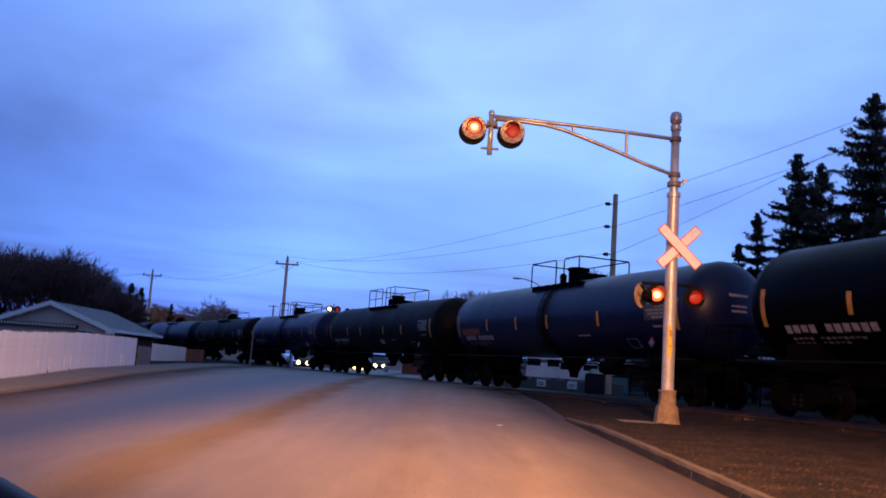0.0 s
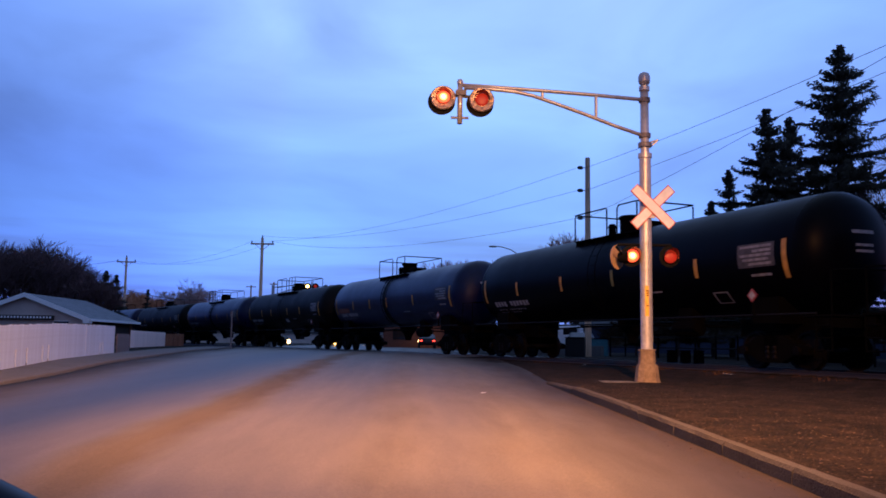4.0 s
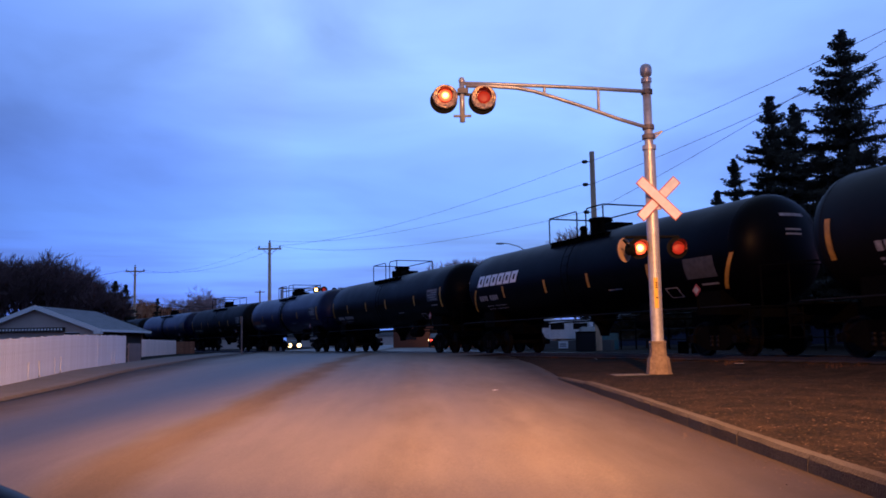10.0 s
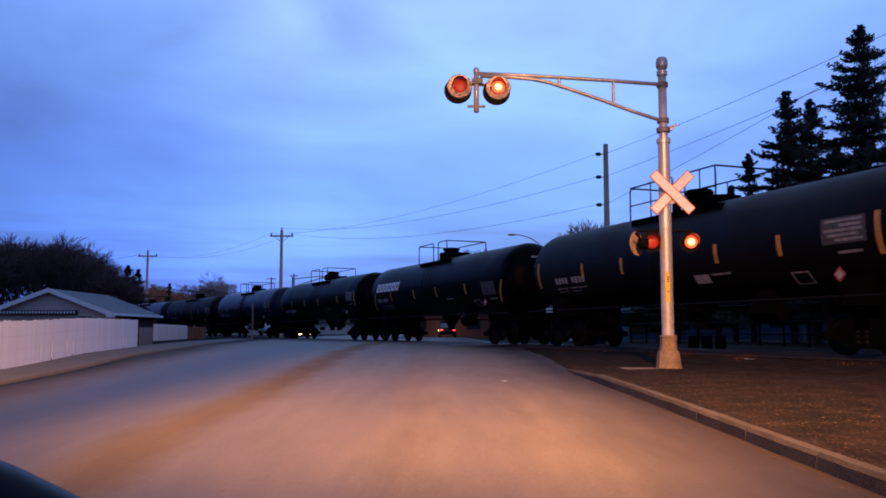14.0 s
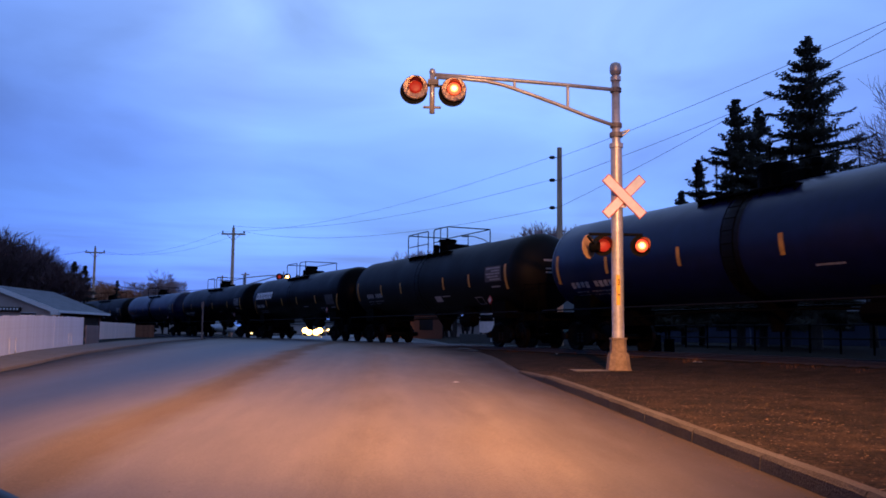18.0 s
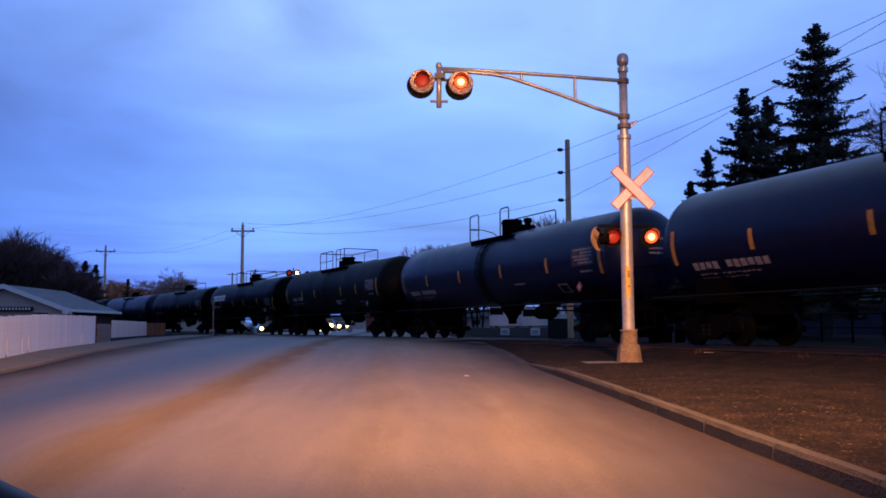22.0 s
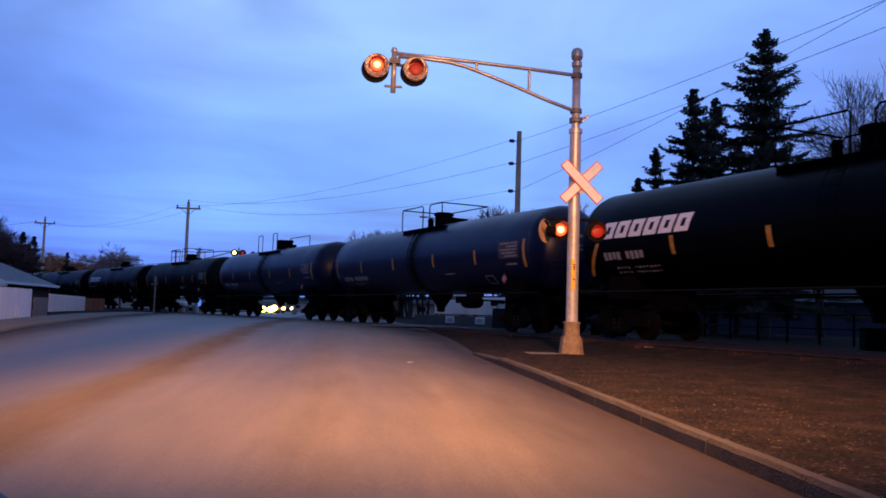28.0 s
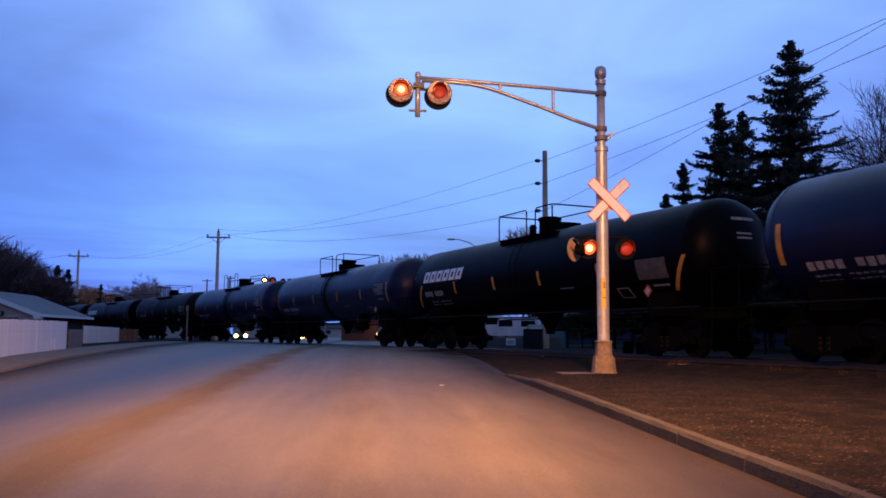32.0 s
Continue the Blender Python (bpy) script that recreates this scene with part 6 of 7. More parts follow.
def build_fences():
    rnd = random.Random(9)
    f = thing("board_fence", pose(0, 0, 0), "low white painted board fence with stained lower edges", "fence")

    y = 14.0
    meshes = [None] * 5
    while y < 33.1:
        k = 4 if rnd.random() < 0.03 else rnd.randrange(4)
        ang = math.degrees(math.atan2(-0.14, 1.0))
        m = pose(fence_line(y), y, ground_z(y) + 0.045, 0, 0, -ang)
        if meshes[k] is None:
            bm = bbox(-0.012, 0.012, 0.0, 0.151, 0.0, 1.02 + 0.008 * (k % 4), 0.003)
            if k == 4:  # a broken board with a slit at its foot
                bm = B()
                box(bm, -0.012, 0.012, 0.0, 0.151, 0.46, 1.02)
                box(bm, -0.012, 0.012, 0.10, 0.151, 0.10, 0.46)
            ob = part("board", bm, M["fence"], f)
            meshes[k] = ob.data
            ob.matrix_basis = m
        else:
            shared("board", meshes[k], f, m)
        y += 0.20 if 28.2 < y < 28.36 else 0.1535
    for yy in [14.2 + 2.35 * i for i in range(9)]:
        bm = bbox(-0.11, -0.02, -0.05, 0.05, -0.1, 0.98, 0.006)
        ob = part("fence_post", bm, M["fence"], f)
        ob.matrix_basis = pose(fence_line(yy), yy, ground_z(yy))
    for z in (0.56, 0.86):
        bm = B()
        tube(bm, [(fence_line(q) - 0.045, q, ground_z(q) + z) for q in (14.0, 19.5, 25.0, 33.1)], 0.03, 4)
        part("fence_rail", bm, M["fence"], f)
    # a grey gate of upright boards, then a pale fence and a short brown one farther off
    g = thing("yard_gate", pose(-11.75, 36.2, 0.62, 0, 0, 10.8), "grey weathered wooden yard gate between two fences", "gate")
    me = None
    for k in range(21):
        if me is None:
            ob = part("board", bbox(-0.02, 0.02, 0, 0.195, 0.03, 0.80, 0.006), M["gate_grey"], g)
            me = ob.data
        else:
            shared("board", me, g, pose(0, 0.2 * k, 0))
    for z in (0.2, 0.62):
        part("gate_rail", bbox(-0.06, -0.021, 0, 4.2, z, z + 0.09, 0.006), M["gate_grey"], g)
    f2 = thing("pale_fence", pose(0, 0, 0), "pale board fence beside the pavement, coloured pink as lamplit", "fence")
    y, me = 53.3, None
    while y < 69.2:
        m = pose(-16.5 - (y - 53.3) * 0.145, y, ground_z(y), 0, 0, 8.2)
        if me is None:
            ob = part("board", bbox(-0.015, 0.015, 0, 0.245, 0.0, 1.04, 0.006), M["fence_lamplit"], f2)
            ob.matrix_basis, me = m, ob.data
        else:
            shared("board", me, f2, m)
        y += 0.25
    f3 = thing("brown_fence", pose(*polar(-15.3, 82), 0.6, 0, 0, 10), "short orange-brown board fence near the railway", "fence")
    me = None
    for k in range(9):
        if me is None:
            ob = part("board", bbox(0, 0.19, -0.015, 0.015, 0.0, 1.08, 0.006), M["brown_board"], f3)
            me = ob.data
        else:
            shared("board", me, f3, pose(0.195 * k, 0, 0))


build_fences()


# ---- cars waiting beyond the railway ----
def car(name, x, y, z, turn, paint, lamp, label, group="cars beyond the railway"):
    c = thing(name, pose(x, y, z, 0, 0, turn), label, "car", group)
    bm = B()
    prof = ((-2.2, 0.42), (-2.25, 0.62), (-2.1, 0.80), (-1.0, 0.92), (-0.35, 1.36), (0.95, 1.40), (1.75, 0.98), (2.15, 0.92), (2.2, 0.5), (2.1, 0.30), (-2.05, 0.28))
    va = [bm.verts.new((-0.82 if z_ < 1.2 else -0.64, y_, z_)) for y_, z_ in prof]
    vb = [bm.verts.new((0.82 if z_ < 1.2 else 0.64, y_, z_)) for y_, z_ in prof]
    n = len(prof)
    for i in range(n):
        bm.faces.new((va[i], vb[i], vb[(i + 1) % n], va[(i + 1) % n]))
    bm.faces.new(va[::-1])
    bm.faces.new(vb)
    bmesh.ops.bevel(bm, geom=[e for e in bm.edges], offset=0.05, segments=2, affect="EDGES")
    bmesh.ops.recalc_face_normals(bm, faces=list(bm.faces))
    part("body", bm, paint, c, smooth=True)
    bm = B()
    vs = [bm.verts.new(p) for p in ((-0.66, -0.98, 0.95), (0.66, -0.98, 0.95), (0.56, -0.42, 1.32), (-0.56, -0.42, 1.32))]
    f = bm.faces.new(vs)
    r = bmesh.ops.extrude_face_region(bm, geom=[f])
    bmesh.ops.translate(bm, verts=[v for v in r["geom"] if isinstance(v, bmesh.types.BMVert)], vec=(0, -0.015, 0.015))
    part("windscreen", bm, M["glass_dark"], c)
    for sx in (-1, 1):
        for yy in (-1.35, 1.35):
            bm = B()
            lathe(bm, [(0, -0.1), (0.2, -0.1), (0.31, -0.08), (0.32, 0.08), (0.2, 0.1), (0, 0.1)], "x", 18, Matrix.Translation((sx * 0.76, yy, 0.32)))
            part("wheel", bm, M["rubber"], c)
        bm = B()
        lathe(bm, [(0, -0.03), (0.12, -0.025), (0.19, 0.0), (0.24, 0.02), (0.26, 0.06)], "y", 20, Matrix.Translation((sx * 0.6, -2.29, 0.70)))
        for f in bm.faces:
            p = f.calc_center_median()
            f.material_index = 1 if lamp.name == "headlight_glow" and math.hypot(p.x - sx * 0.6, p.z - 0.70) > 0.17 else 0
        part("headlight", bm, [lamp, M["glare_ring"]], c, smooth=True)
        bm = B()
        box(bm, sx * 0.62 - 0.12, sx * 0.62 + 0.12, 2.18, 2.235, 0.68, 0.80)
        part("tail_light", bm, M["tail"], c)
    return c


def build_far_side():
    for hx in (-9.1, -8.4):
        spot("waiting_headlight_beam", (hx, 115.6, 1.30), (hx + 1.5, 95, 0.60), 45000, (1.0, 0.58, 0.20), 80, 1.0, 0.15)
    truck = car("waiting_car", -8.75, 118, 0.40, 0, M["car_dark"], M["headlight"], "dark car with bright headlights waiting at the crossing")
    # two added lamps between the headlights, to widen their glare
    for k in (-0.3, 0.3):
        bm = B()
        lathe(bm, [(0, -0.03), (0.13, -0.025), (0.20, 0.0), (0.27, 0.03), (0.27, 0.08)], "y", 16, Matrix.Translation((k, -2.31, 0.55)))
        for f in bm.faces:
            p = f.calc_center_median()
            f.material_index = 1 if math.hypot(p.x - k, p.z - 0.55) > 0.17 else 0
        part("glare_lamp", bm, [M["headlight"], M["glare_ring"]], truck, "added round lamp that widens the headlights' glare", smooth=True)
    truck.matrix_world = truck.matrix_world @ Matrix.Diagonal((1.55, 1.5, 1.4, 1))
    car("waiting_car", -16.3, 117, 0.42, 8, M["car_dark"], M["headlight_dim"], "dark car with lit headlights queued on the road")
    car("waiting_car", -6.6, 126, 0.68, 0, M["car_dark"], M["headlight_dim"], "dark car queued behind the waiting car")
    car("parked_car", -16.0, 92, 0.80, 40, M["car_white"], M["car_white"], "white car parked beyond the crossing")
    car("leaving_car", 1.9, 88, 0.68, 0, M["car_dark"], M["headlight_dim"], "dark car with red tail lights beyond the crossing").matrix_world = pose(1.9, 88, 0.68, 0, 0, 180)
    lx, ly = polar(11.2, 57)
    car("parked_car", lx, ly, 0.62, 0, M["car_dark"], M["car_white"], "dark parked car with a red tail light on the lot").matrix_world = pose(lx, ly, 0.62, 0, 0, 165)
    # trailers and vans on the lot
    for az, dist, l, h, paint, lab in ((7.7, 66, 2.7, 1.9, "siding", "white travel trailer parked on the lot"), (9.9, 64, 2.9, 1.6, "siding", "pale boat trailer under a cover")):
        x, y = polar(az, dist)
        t = thing("trailer", pose(x, y, 0.62, 0, 0, -20), lab, "trailer", "vehicles on the lot")
        part("body", bbox(-l / 2, l / 2, -1.0, 1.0, 0.45, 0.45 + h, 0.22, 3), M[paint], t)
        for k in (-0.28, 0.28):
            bm = B()
            box(bm, k * l - 0.5, k * l + 0.5, -1.012, -0.99, 0.45 + h * 0.55, 0.45 + h * 0.82)
            part("window", bm, M["glass_dark"], t)
            bm = B()
            lathe(bm, [(0, -0.1), (0.3, -0.1), (0.32, 0.08), (0, 0.1)], "y", 16, Matrix.Translation((k * l, -0.9, 0.32)))
            part("wheel", bm, M["rubber"], t)
        part("skirt", bbox(-l / 2 + 0.1, l / 2 - 0.1, -0.95, 0.95, 0.36, 0.45, 0.02), M["under"], t)
    # low concrete wall with framed notices
    x0, y0 = polar(5.2, 58)
    x1, y1 = polar(12.5, 50)
    w = thing("low_wall", pose(0, 0, 0), "low grey concrete wall with small framed notices", "wall")
    ang = math.degrees(math.atan2(y1 - y0, x1 - x0))
    ln = math.hypot(x1 - x0, y1 - y0)
    ob = part("wall_block", bbox(0, ln, -0.12, 0.12, -0.2, 0.55, 0.02), M["concrete"], w)
    ob.matrix_basis = pose(x0, y0, 0.64, 0, 0, ang)
    for u in (0.35, 0.62, 0.8):
        ob = part("notice", bbox(-0.42, 0.42, -0.16, -0.125, 0.08, 0.5, 0.01), M["trim"], w, "white framed notice")
        ob.matrix_basis = pose(x0 + (x1 - x0) * u, y0 + (y1 - y0) * u, 0.64, 0, 0, ang)
        bm = B()
        for z in (0.18, 0.30):
            box(bm, -0.28, 0.28, -0.166, -0.161, z, z + 0.07)
        part("notice_print", bm, M["stencil_grey"], ob)
    # brick kiosk
    bx, by = polar(1.2, 92)
    k = thing("brick_building", pose(bx, by, 0.6), "low orange brick building with a flat roof", "building")
    part("wall", bbox(-4.5, 4.5, 0, 6, 0, 2.6, 0.02), M["brick"], k)
    part("roof", bbox(-4.8, 4.8, -0.3, 6.3, 2.6, 2.85, 0.03), M["stucco"], k)
    for u in (-2.8, 0, 2.8):
        part("window", bbox(u - 0.7, u + 0.7, -0.03, 0.05, 0.9, 2.0, 0.01), M["glass_dark"], k)
    # long pale building and yard fence behind the trees; shade is put into the wall colour
    for az, dist, wd, mat, lab in ((19.5, 78, 22, "shaded_siding", "long low pale building behind the spruces, coloured as shaded"), (32.0, 66, 20, "shaded_siding", "low pale building behind bare trees, coloured as shaded"), (-15.0, 170, 30, "stucco", "distant grey houses beyond the railway"),
                                   (-3.0, 210, 40, "stucco", "distant low buildings beyond the crossing"), (9.0, 150, 46, "stucco", "distant row of low grey buildings")):
        bx, by = polar(az, dist)
        k = thing("low_building", pose(bx, by, 0.6, 0, 0, -az * 0.7), lab, "building")
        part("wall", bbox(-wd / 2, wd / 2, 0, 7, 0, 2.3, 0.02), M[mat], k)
        bm = B()
        prof = ((-0.5, 2.3), (3.5, 3.6), (7.5, 2.3))
        va = [bm.verts.new((-wd / 2 - 0.5, p, q)) for p, q in prof]
        vb = [bm.verts.new((wd / 2 + 0.5, p, q)) for p, q in prof]
        for i in range(3):
            bm.faces.new((va[i], va[(i + 1) % 3], vb[(i + 1) % 3], vb[i]))
        bm.faces.new(va)
        bm.faces.new(vb)
        part("roof", bm, M["far_roof"], k)
        n = int(wd / 4)
        for i in range(n):
            u = -wd / 2 + 2 + i * 4
            part("window", bbox(u - 0.6, u + 0.6, -0.03, 0.05, 1.0, 1.8, 0.01), M["glass_dark"], k)
    f = thing("pipe_fence", pose(0, 0, 0), "dark pipe fence along the yard behind the railway", "fence")
    xa, ya = polar(13.0, 52)
    xb, yb = polar(36.0, 34)
    n = 16
    for i in range(n + 1):
        u = i / n
        bm = B()
        tube(bm, [(xa + (xb - xa) * u, ya + (yb - ya) * u, 0.4), (xa + (xb - xa) * u, ya + (yb - ya) * u, 1.75)], 0.045, 8)
        part("fence_post", bm, M["under"], f)
    for z in (1.70, 1.15):
        bm = B()
        tube(bm, [(xa, ya, z), (xb, yb, z)], 0.035, 6)
        part("fence_rail", bm, M["pipe_grey"], f)
    for az, dist, mat, lab in ((12.3, 52.5, "teal", "teal plastic bin behind the railway"), (10.8, 46.5, "car_dark", "dark blue bin beside the low wall"), (33.1, 28.5, "under", "dark metal bin behind the railway"),
                               (16.8, 33.5, "under", "small dark bin in a row behind the rails"), (17.6, 33.8, "under", "small dark bin in a row behind the rails"), (18.4, 34.2, "under", "small dark bin in a row behind the rails")):
        bx, by = polar(az, dist)
        k = thing("bin", pose(bx, by, 0.58, 0, 0, -15), lab, "bin", "bins behind the railway")
        w_, h_ = (0.19, 0.46) if lab.startswith("small") else (0.38, 0.60) if lab.startswith("dark metal") else (0.5, 1.0)
        part("body", bbox(-w_, w_, -w_ * 0.75, w_ * 0.75, 0, h_, 0.03, 2), M[mat], k)
        part("lid", bbox(-w_ - 0.02, w_ + 0.02, -w_ * 0.75 - 0.02, w_ * 0.75 + 0.02, h_, h_ + 0.06, 0.02, 2), M["under"], k)


def build_far_lights():
    """A traffic signal far down the road, and the crossing signal of the other lanes seen from behind."""
    x, y = polar(-1.72, 300)
    t = thing("traffic_signal", pose(x, y, 0.68), "distant traffic signal showing green beside an amber lamp", "traffic signal")
    bm = B()
    tube(bm, [(0.45, 0.2, -0.2), (0.45, 0.2, 3.6)], 0.09, 8)
    part("post", bm, M["galv_dark"], t)
    part("signal_head", bbox(-0.25, 0.25, 0.0, 0.35, 1.5, 3.0, 0.05), M["black"], t)
    for k, z, mat in ((0.0, 1.9, "lamp_green"), (-1.6, 1.95, "headlight_dim")):
        bm = B()
        lathe(bm, [(0, -0.08), (0.22, -0.05), (0.3, 0.0), (0.3, 0.02)], "y", 14, Matrix.Translation((k, -0.02, z)))
        part("lamp", bm, M[mat], t, "green lamp" if k == 0 else "amber lamp", smooth=True)
    bm = B()
    tube(bm, [(0.3, 0.2, 1.95), (-1.6, 0.2, 1.95)], 0.05, 6)
    part("arm", bm, M["galv_dark"], t)
    x, y = polar(-2.65, 96)
    g = thing("crossing_signal", pose(x, y, 0.68), "distant crossing signal for the other lanes seen from behind", "crossing signal")
    bm = B()
    lathe(bm, [(0.28, -0.3), (0.25, 0.6), (0.14, 0.65), (0.13, 6.5), (0.17, 6.55), (0.17, 6.75), (0, 6.8)], "z", 12)
    part("mast", bm, M["galv"], g)
    for z0, z1 in ((6.25, 6.6), (5.6, 6.5)):
        bm = B()
        tube(bm, [(0, 0, z0), (-2.0, 0, (z0 + z1) / 2 + 0.12), (-4.2, 0, z1)], 0.05, 8)
        part("arm", bm, M["galv"], g)
    for k in (-3.8, -4.6):
        bm = B()
        lathe(bm, [(0, 0.0), (0.3, 0.0), (0.3, 0.05), (0.13, 0.06), (0.12, -0.2), (0, -0.22)], "y", 16, Matrix.Translation((k, 0.0, 6.35)))
        part("flasher", bm, M["black"], g)


build_far_side()
build_far_lights()


# ---- the car that carries the camera: only a corner of its bonnet shows ----
def build_own_car():
    c = thing("camera_car", pose(0, 0, 0), "dark blue car standing on the road, mostly out of sight", "car")

    def shell(name, prof, widths, mat, label=""):
        """A closed body form: a side profile with its half width at each point."""
        bm = B()
        va = [bm.verts.new((-w, y, z)) for (y, z), w in zip(prof, widths)]
        vb = [bm.verts.new((w, y, z)) for (y, z), w in zip(prof, widths)]
        n = len(prof)
        for i in range(n):
            bm.faces.new((va[i], vb[i], vb[(i + 1) % n], va[(i + 1) % n]))
        bm.faces.new(va[::-1])
        bm.faces.new(vb)
        bmesh.ops.recalc_face_normals(bm, faces=list(bm.faces))
        bmesh.ops.bevel(bm, geom=list(bm.edges), offset=0.03, segments=2, affect="EDGES")
        return part(name, bm, mat, c, label, smooth=True)
    shell("body", ((2.30, 0.30), (2.36, 0.48), (2.30, 0.66), (0.95, 0.78), (-0.2, 0.80), (-2.0, 0.84), (-2.28, 0.72), (-2.32, 0.40), (-2.2, 0.26), (2.1, 0.22)),
          (0.80, 0.84, 0.80, 0.86, 0.88, 0.84, 0.78, 0.80, 0.78, 0.78), M["car_blue"])
    bm = B()
    nx, ny = 16, 10
    rows = []
    for j in range(ny + 1):
        y = 0.92 + 1.38 * j / ny
        rows.append([bm.verts.new((-0.74 + 1.48 * i / nx, y, 0.86 - 0.13 * (y - 0.85) - 0.03 * (2 * i / nx - 1) ** 2)) for i in range(nx + 1)])
    for ra, rb in zip(rows, rows[1:]):
        for k in range(nx):
            bm.faces.new((ra[k], ra[k + 1], rb[k + 1], rb[k]))
    part("bonnet", bm, M["car_blue"], c, smooth=True)
    bm = B()
    tube(bm, [(-1.15, 0.92, 1.33), (-0.85, 0.97, 1.20), (-0.472, 1.0, 1.041), (-0.39, 1.0, 1.002), (-0.30, 1.0, 0.942), (-0.12, 1.0, 0.80)], [0.07, 0.065, 0.06, 0.06, 0.057, 0.04], 14)
    part("windscreen_pillar", bm, M["car_blue"], c, "dark blue lower end of the windscreen pillar", smooth=True)
    part("cowl", bbox(-0.80, 0.80, 0.70, 0.93, 0.74, 0.84, 0.03, 2), M["black"], c)
    # cabin behind the eye
    shell("roof", ((0.25, 1.47), (0.20, 1.51), (-0.7, 1.55), (-1.35, 1.49), (-1.4, 1.44), (-0.7, 1.48)), (0.56, 0.56, 0.58, 0.54, 0.54, 0.56), M["car_blue"])
    for sx in (-1, 1):
        bm = B()
        for y0, y1 in ((-0.52, -0.44), (-1.42, -1.30)):
            tube(bm, [(sx * 0.84, y0 - 0.1, 0.80), (sx * 0.57, y0 + 0.05, 1.48)], 0.04, 8)
        part("cabin_pillar", bm, M["car_blue"], c, smooth=True)
        for y0, y1 in ((-0.44, 0.0), (-1.30, -0.52)):
            bm = B()
            vs = [bm.verts.new(p) for p in ((sx * 0.85, y0, 0.82), (sx * 0.85, y1, 0.82), (sx * 0.58, y1 - 0.02, 1.46), (sx * 0.58, y0 + 0.05, 1.46))]
            f = bm.faces.new(vs)
            r = bmesh.ops.extrude_face_region(bm, geom=[f])
            bmesh.ops.translate(bm, verts=[v for v in r["geom"] if isinstance(v, bmesh.types.BMVert)], vec=(-sx * 0.012, 0, 0))
            part("side_window", bm, M["glass_dark"], c)
        bm = B()
        lathe(bm, [(0, 0.06), (0.10, 0.05), (0.14, 0.0), (0.0, -0.01)], "y", 14, Matrix.Translation((sx * 0.93, 0.62, 0.92)) @ Matrix.Diagonal((0.8, 1, 0.6, 1)))
        part("door_mirror", bm, M["car_blue"], c)
        part("tail_light", bbox(sx * 0.66 - 0.12, sx * 0.66 + 0.12, -2.36, -2.30, 0.58, 0.72, 0.02), M["tail"], c)
        bm = B()
        lathe(bm, [(0, 0.03), (0.07, 0.025), (0.1, 0.0), (0.1, -0.05)], "y", 14, Matrix.Translation((sx * 0.65, 2.34, 0.58)))
        part("headlight", bm, M["glass_dark"], c)
        for yy in (-1.4, 1.4):
            bm = B()
            lathe(bm, [(0, -0.1), (0.2, -0.1), (0.31, -0.08), (0.32, 0.08), (0.2, 0.1), (0, 0.1)], "x", 20, Matrix.Translation((sx * 0.80, yy, 0.32 + 0.02 * yy)))
            part("wheel", bm, M["rubber"], c)
    bm = B()
    vs = [bm.verts.new(p) for p in ((-0.72, -1.95, 0.86), (0.72, -1.95, 0.86), (0.52, -1.42, 1.44), (-0.52, -1.42, 1.44))]
    f = bm.faces.new(vs)
    r = bmesh.ops.extrude_face_region(bm, geom=[f])
    bmesh.ops.translate(bm, verts=[v for v in r["geom"] if isinstance(v, bmesh.types.BMVert)], vec=(0, 0.01, -0.012))
    part("rear_window", bm, M["glass_dark"], c)


build_own_car()


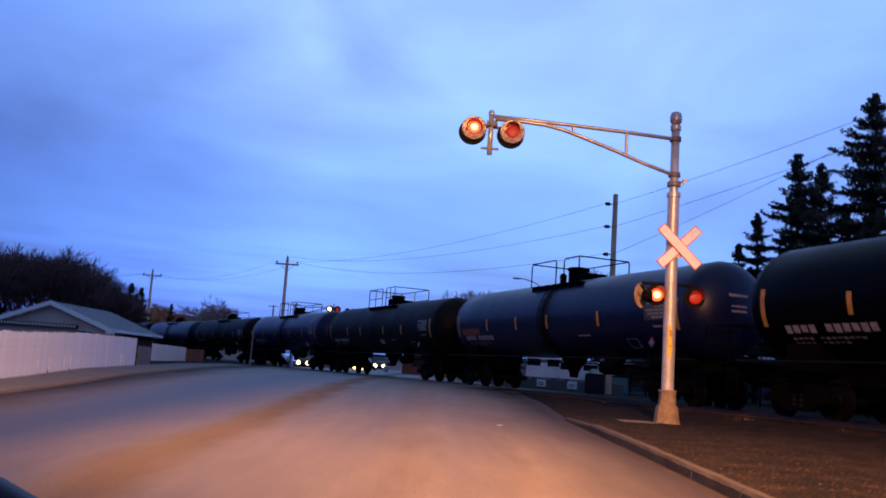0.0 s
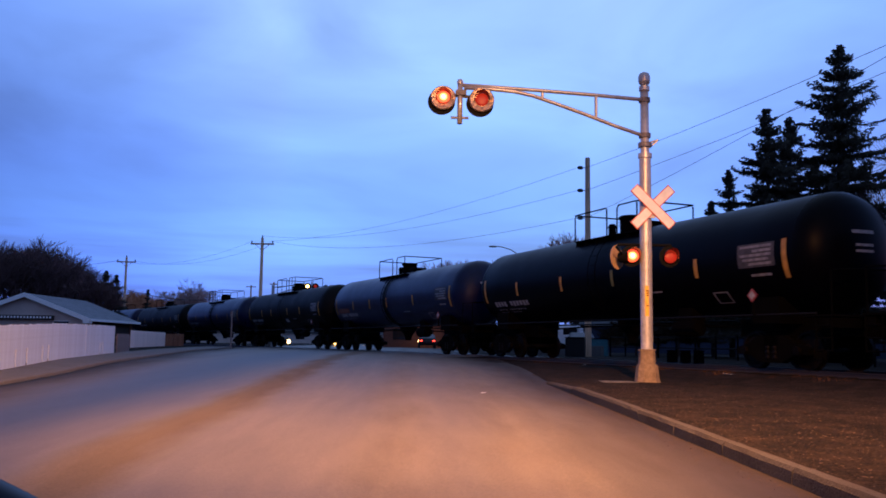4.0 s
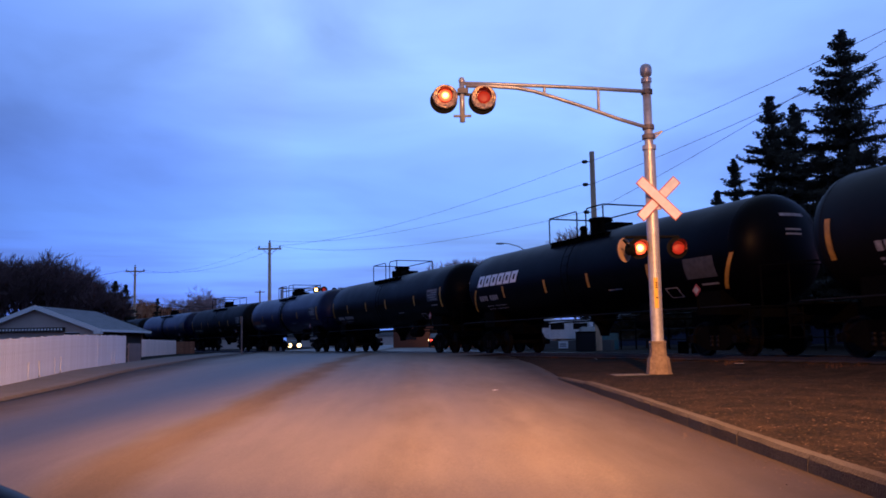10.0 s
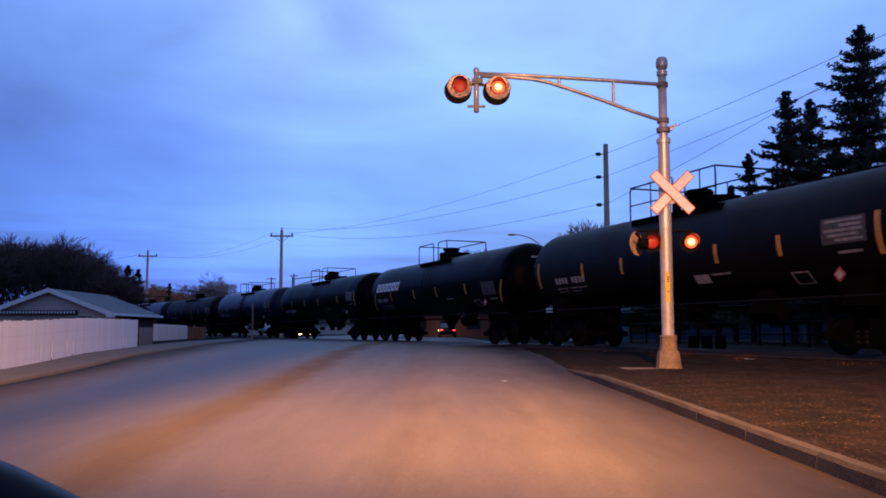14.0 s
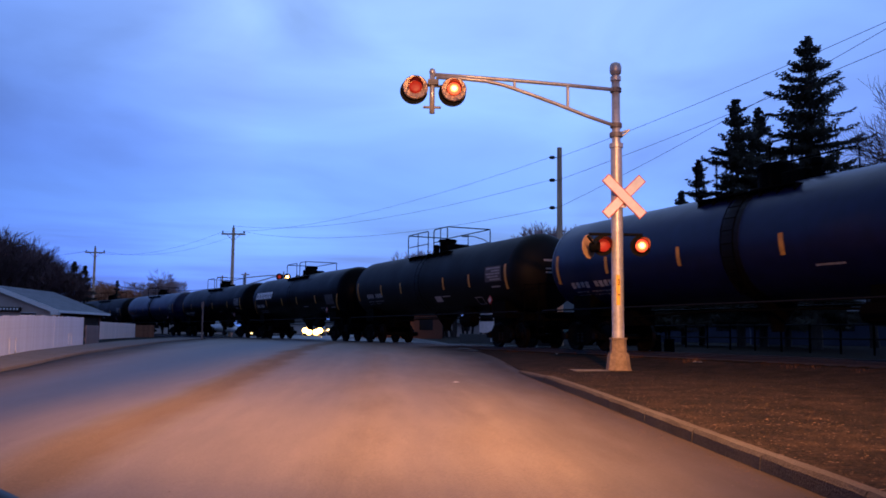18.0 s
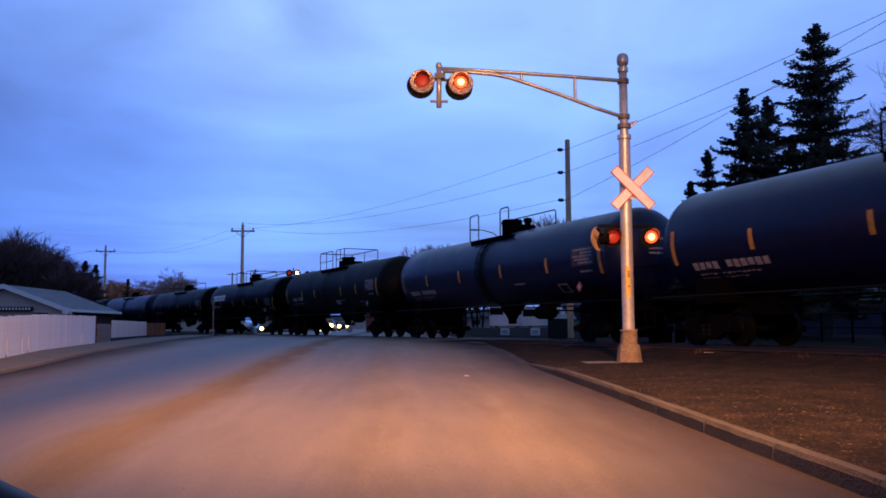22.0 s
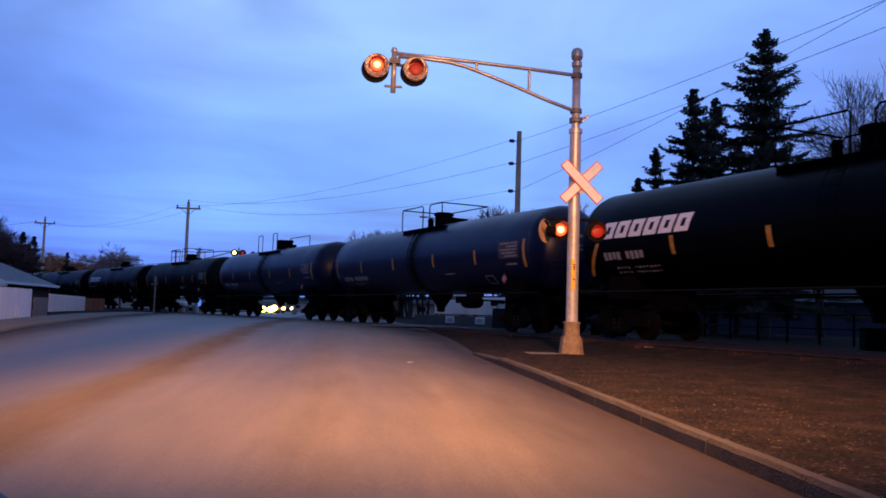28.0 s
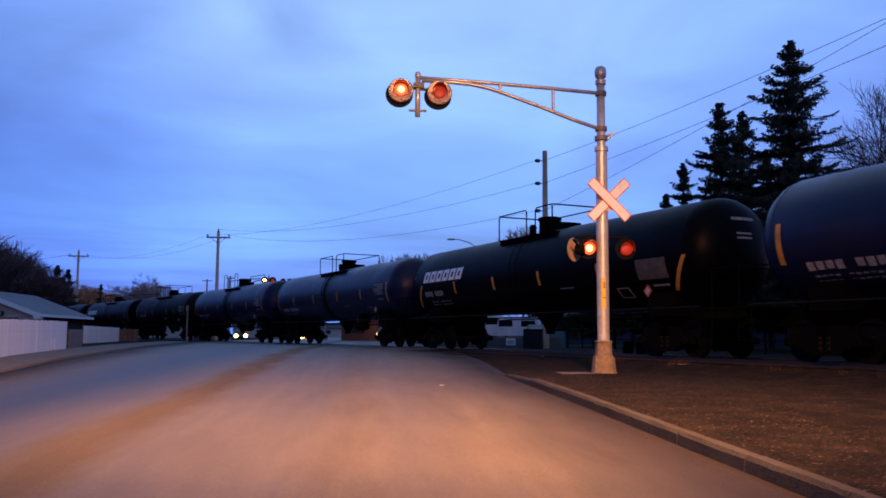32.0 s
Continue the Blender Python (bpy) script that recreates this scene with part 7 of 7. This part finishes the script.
# ---- grass, leaves and litter ----
def build_litter():
    rnd = random.Random(21)
    verts, faces = [], []
    for _ in range(20000):
        y = 5.5 + 17 * rnd.random() ** 0.8
        x = 3.1 + (9.5 if y > 12 else 6.0) * rnd.random()
        lift = 0.11 * max(0.0, min(1.0, (20 - y) / 5)) + 0.012
        z = ground_z(y) + lift - 0.01
        a, h, w = rnd.random() * 6.28, 0.008 + 0.018 * rnd.random(), 0.003 + 0.003 * rnd.random()
        ca, sa = math.cos(a), math.sin(a)
        b = len(verts)
        verts += [(x - ca * w, y - sa * w, z), (x + ca * w, y + sa * w, z), (x + rnd.gauss(0, 0.02), y + rnd.gauss(0, 0.02), z + h)]
        faces.append((b, b + 1, b + 2))
    me = bpy.data.meshes.new("grass_tufts")
    me.from_pydata(verts, [], faces)
    me.materials.append(M["blade"])
    tagged(new("grass_tufts", me), "short dead grass blades on the verge", "grass", kind="stuff")
    verts, faces = [], []
    for _ in range(6000):
        y = 4.5 + 16 * rnd.random()
        x = 3.14 + abs(rnd.gauss(0, 1.5)) if rnd.random() < 0.55 else 3.14 + 8 * rnd.random() if rnd.random() < 0.72 else 2.95 - abs(rnd.gauss(0, 0.12))
        lift = (0.11 * max(0.0, min(1.0, (20 - y) / 5)) + 0.035) if x > 3.0 else 0.012
        z = ground_z(y) + lift
        a, s = rnd.random() * 6.28, 0.007 + 0.016 * rnd.random() ** 2
        b = len(verts)
        for k in range(4):
            ang = a + k * 1.57
            verts.append((x + s * math.cos(ang) * (1 if k % 2 else 0.6), y + s * math.sin(ang) * (1 if k % 2 else 0.6), z + rnd.uniform(-0.002, 0.005)))
        faces.append((b, b + 1, b + 2, b + 3))
    me = bpy.data.meshes.new("fallen_leaves")
    me.from_pydata(verts, [], faces)
    me.materials.append(M["leaf_litter"])
    tagged(new("fallen_leaves", me), "scattered dry fallen leaves on the verge", "leaves", kind="stuff")
    verts, faces = [], []
    for _ in range(70):
        s_ = -7.0 + 19 * rnd.random()
        p0 = track(s_, 1.9 + rnd.gauss(0, 0.2))[0]
        tall = 0.05 + 0.16 * rnd.random() ** 2
        for k in range(int(14 + 200 * tall)):
            x, y = p0.x + rnd.gauss(0, 0.12), p0.y + rnd.gauss(0, 0.12)
            z = 0.54
            h, w, a = tall * (0.5 + 0.7 * rnd.random()), 0.004 + 0.003 * rnd.random(), rnd.random() * 6.28
            b = len(verts)
            verts += [(x - w * math.cos(a), y - w * math.sin(a), z), (x + w * math.cos(a), y + w * math.sin(a), z), (x + rnd.gauss(0, 0.3) * h, y + rnd.gauss(0, 0.3) * h, z + h)]
            faces.append((b, b + 1, b + 2))
    me = bpy.data.meshes.new("dry_weeds")
    me.from_pydata(verts, [], faces)
    me.materials.append(M["weed"])
    tagged(new("dry_weeds", me), "reddish dry weeds along the edge of the railway bed", "weeds", kind="stuff")
    verts, faces = [], []
    for _ in range(420):
        y = 4.5 + 15 * rnd.random()
        x = 2.95 - abs(rnd.gauss(0, 0.35)) if rnd.random() < 0.8 else rnd.uniform(-1.5, 2.5)
        q = 0.004 + 0.007 * rnd.random() ** 2
        b = len(verts)
        u_ = (x + 7.3) / 10.4
        z = ground_z(y) + 0.035 * (1 - (2 * u_ - 1) ** 2) - 0.002
        verts += [(x - q, y - q, z), (x + q, y - q * 0.6, z), (x + q * 0.8, y + q, z), (x - q, y + q * 0.7, z), (x + rnd.uniform(-q, q) * 0.4, y, z + q * 0.7)]
        faces += [(b, b + 1, b + 4), (b + 1, b + 2, b + 4), (b + 2, b + 3, b + 4), (b + 3, b, b + 4)]
    me = bpy.data.meshes.new("road_grit")
    me.from_pydata(verts, [], faces)
    me.materials.append(M["grit"])
    tagged(new("road_grit", me), "small loose stones and grit along the kerb", "grit", kind="stuff")
    for x, y, s, z in ((1.33, 15.5, 0.034, ground_z(15.5) + 0.035), (7.75, 21.2, 0.07, 0.59), (5.5, 27.5, 0.05, 0.62)):
        bm = B()
        rows = [[bm.verts.new((x + s * (i - 1.5) + rnd.uniform(-0.02, 0.02), y + s * 0.8 * (j - 1), z + 0.02 * rnd.random())) for j in range(3)] for i in range(4)]
        for a, b in zip(rows, rows[1:]):
            for k in range(2):
                bm.faces.new((a[k], b[k], b[k + 1], a[k + 1]))
        tagged(part("paper_scrap", bm, M["litter"]), "crumpled white paper scrap on the ground", "litter")


build_litter()


def motions():
    ts = [i * 2.0 for i in range(17)]
    for car, s0 in CARS:
        walk(car, [(t, track_pose(s0 + SPEED * t + SLOWING * (t - 16) ** 2)) for t in ts])
    wt = [i * 0.16 for i in range(201)]
    for ws, bx in WHEELS:
        walk(ws, [(t, Matrix.Translation((bx, 0, 0.457)) @ Matrix.Rotation((SPEED * t + SLOWING * (t - 16) ** 2) / 0.457, 4, "Y")) for t in wt])
    # the two lamps of each pair take turns: the glowing lamp comes up to its lens and draws back
    period, half = 1.0393, 0.525
    for lamp, off, ph in LAMPS:
        up = Matrix.Translation((off[0], off[1] - 0.075, off[2]))
        back = Matrix.Translation((off[0], off[1] + 0.03, off[2]))
        rows = []
        t0 = 12.03 - 13 * period
        k = 0
        while t0 + k * period < 33:
            a = t0 + k * period
            b = a + half
            one, two = (up, back) if ph == 0 else (back, up)
            rows += [(a + 0.05, one), (b - 0.05, one), (b + 0.05, two), (a + period - 0.05, two)]
            k += 1
        inside = [r for r in rows if 0 < r[0] < 32]
        before = [r for r in rows if r[0] <= 0]
        after = [r for r in rows if r[0] >= 32]
        walk(lamp, [(0.0, before[-1][1] if before else inside[0][1])] + inside + [(32.0, after[0][1] if after else inside[-1][1])])


motions()
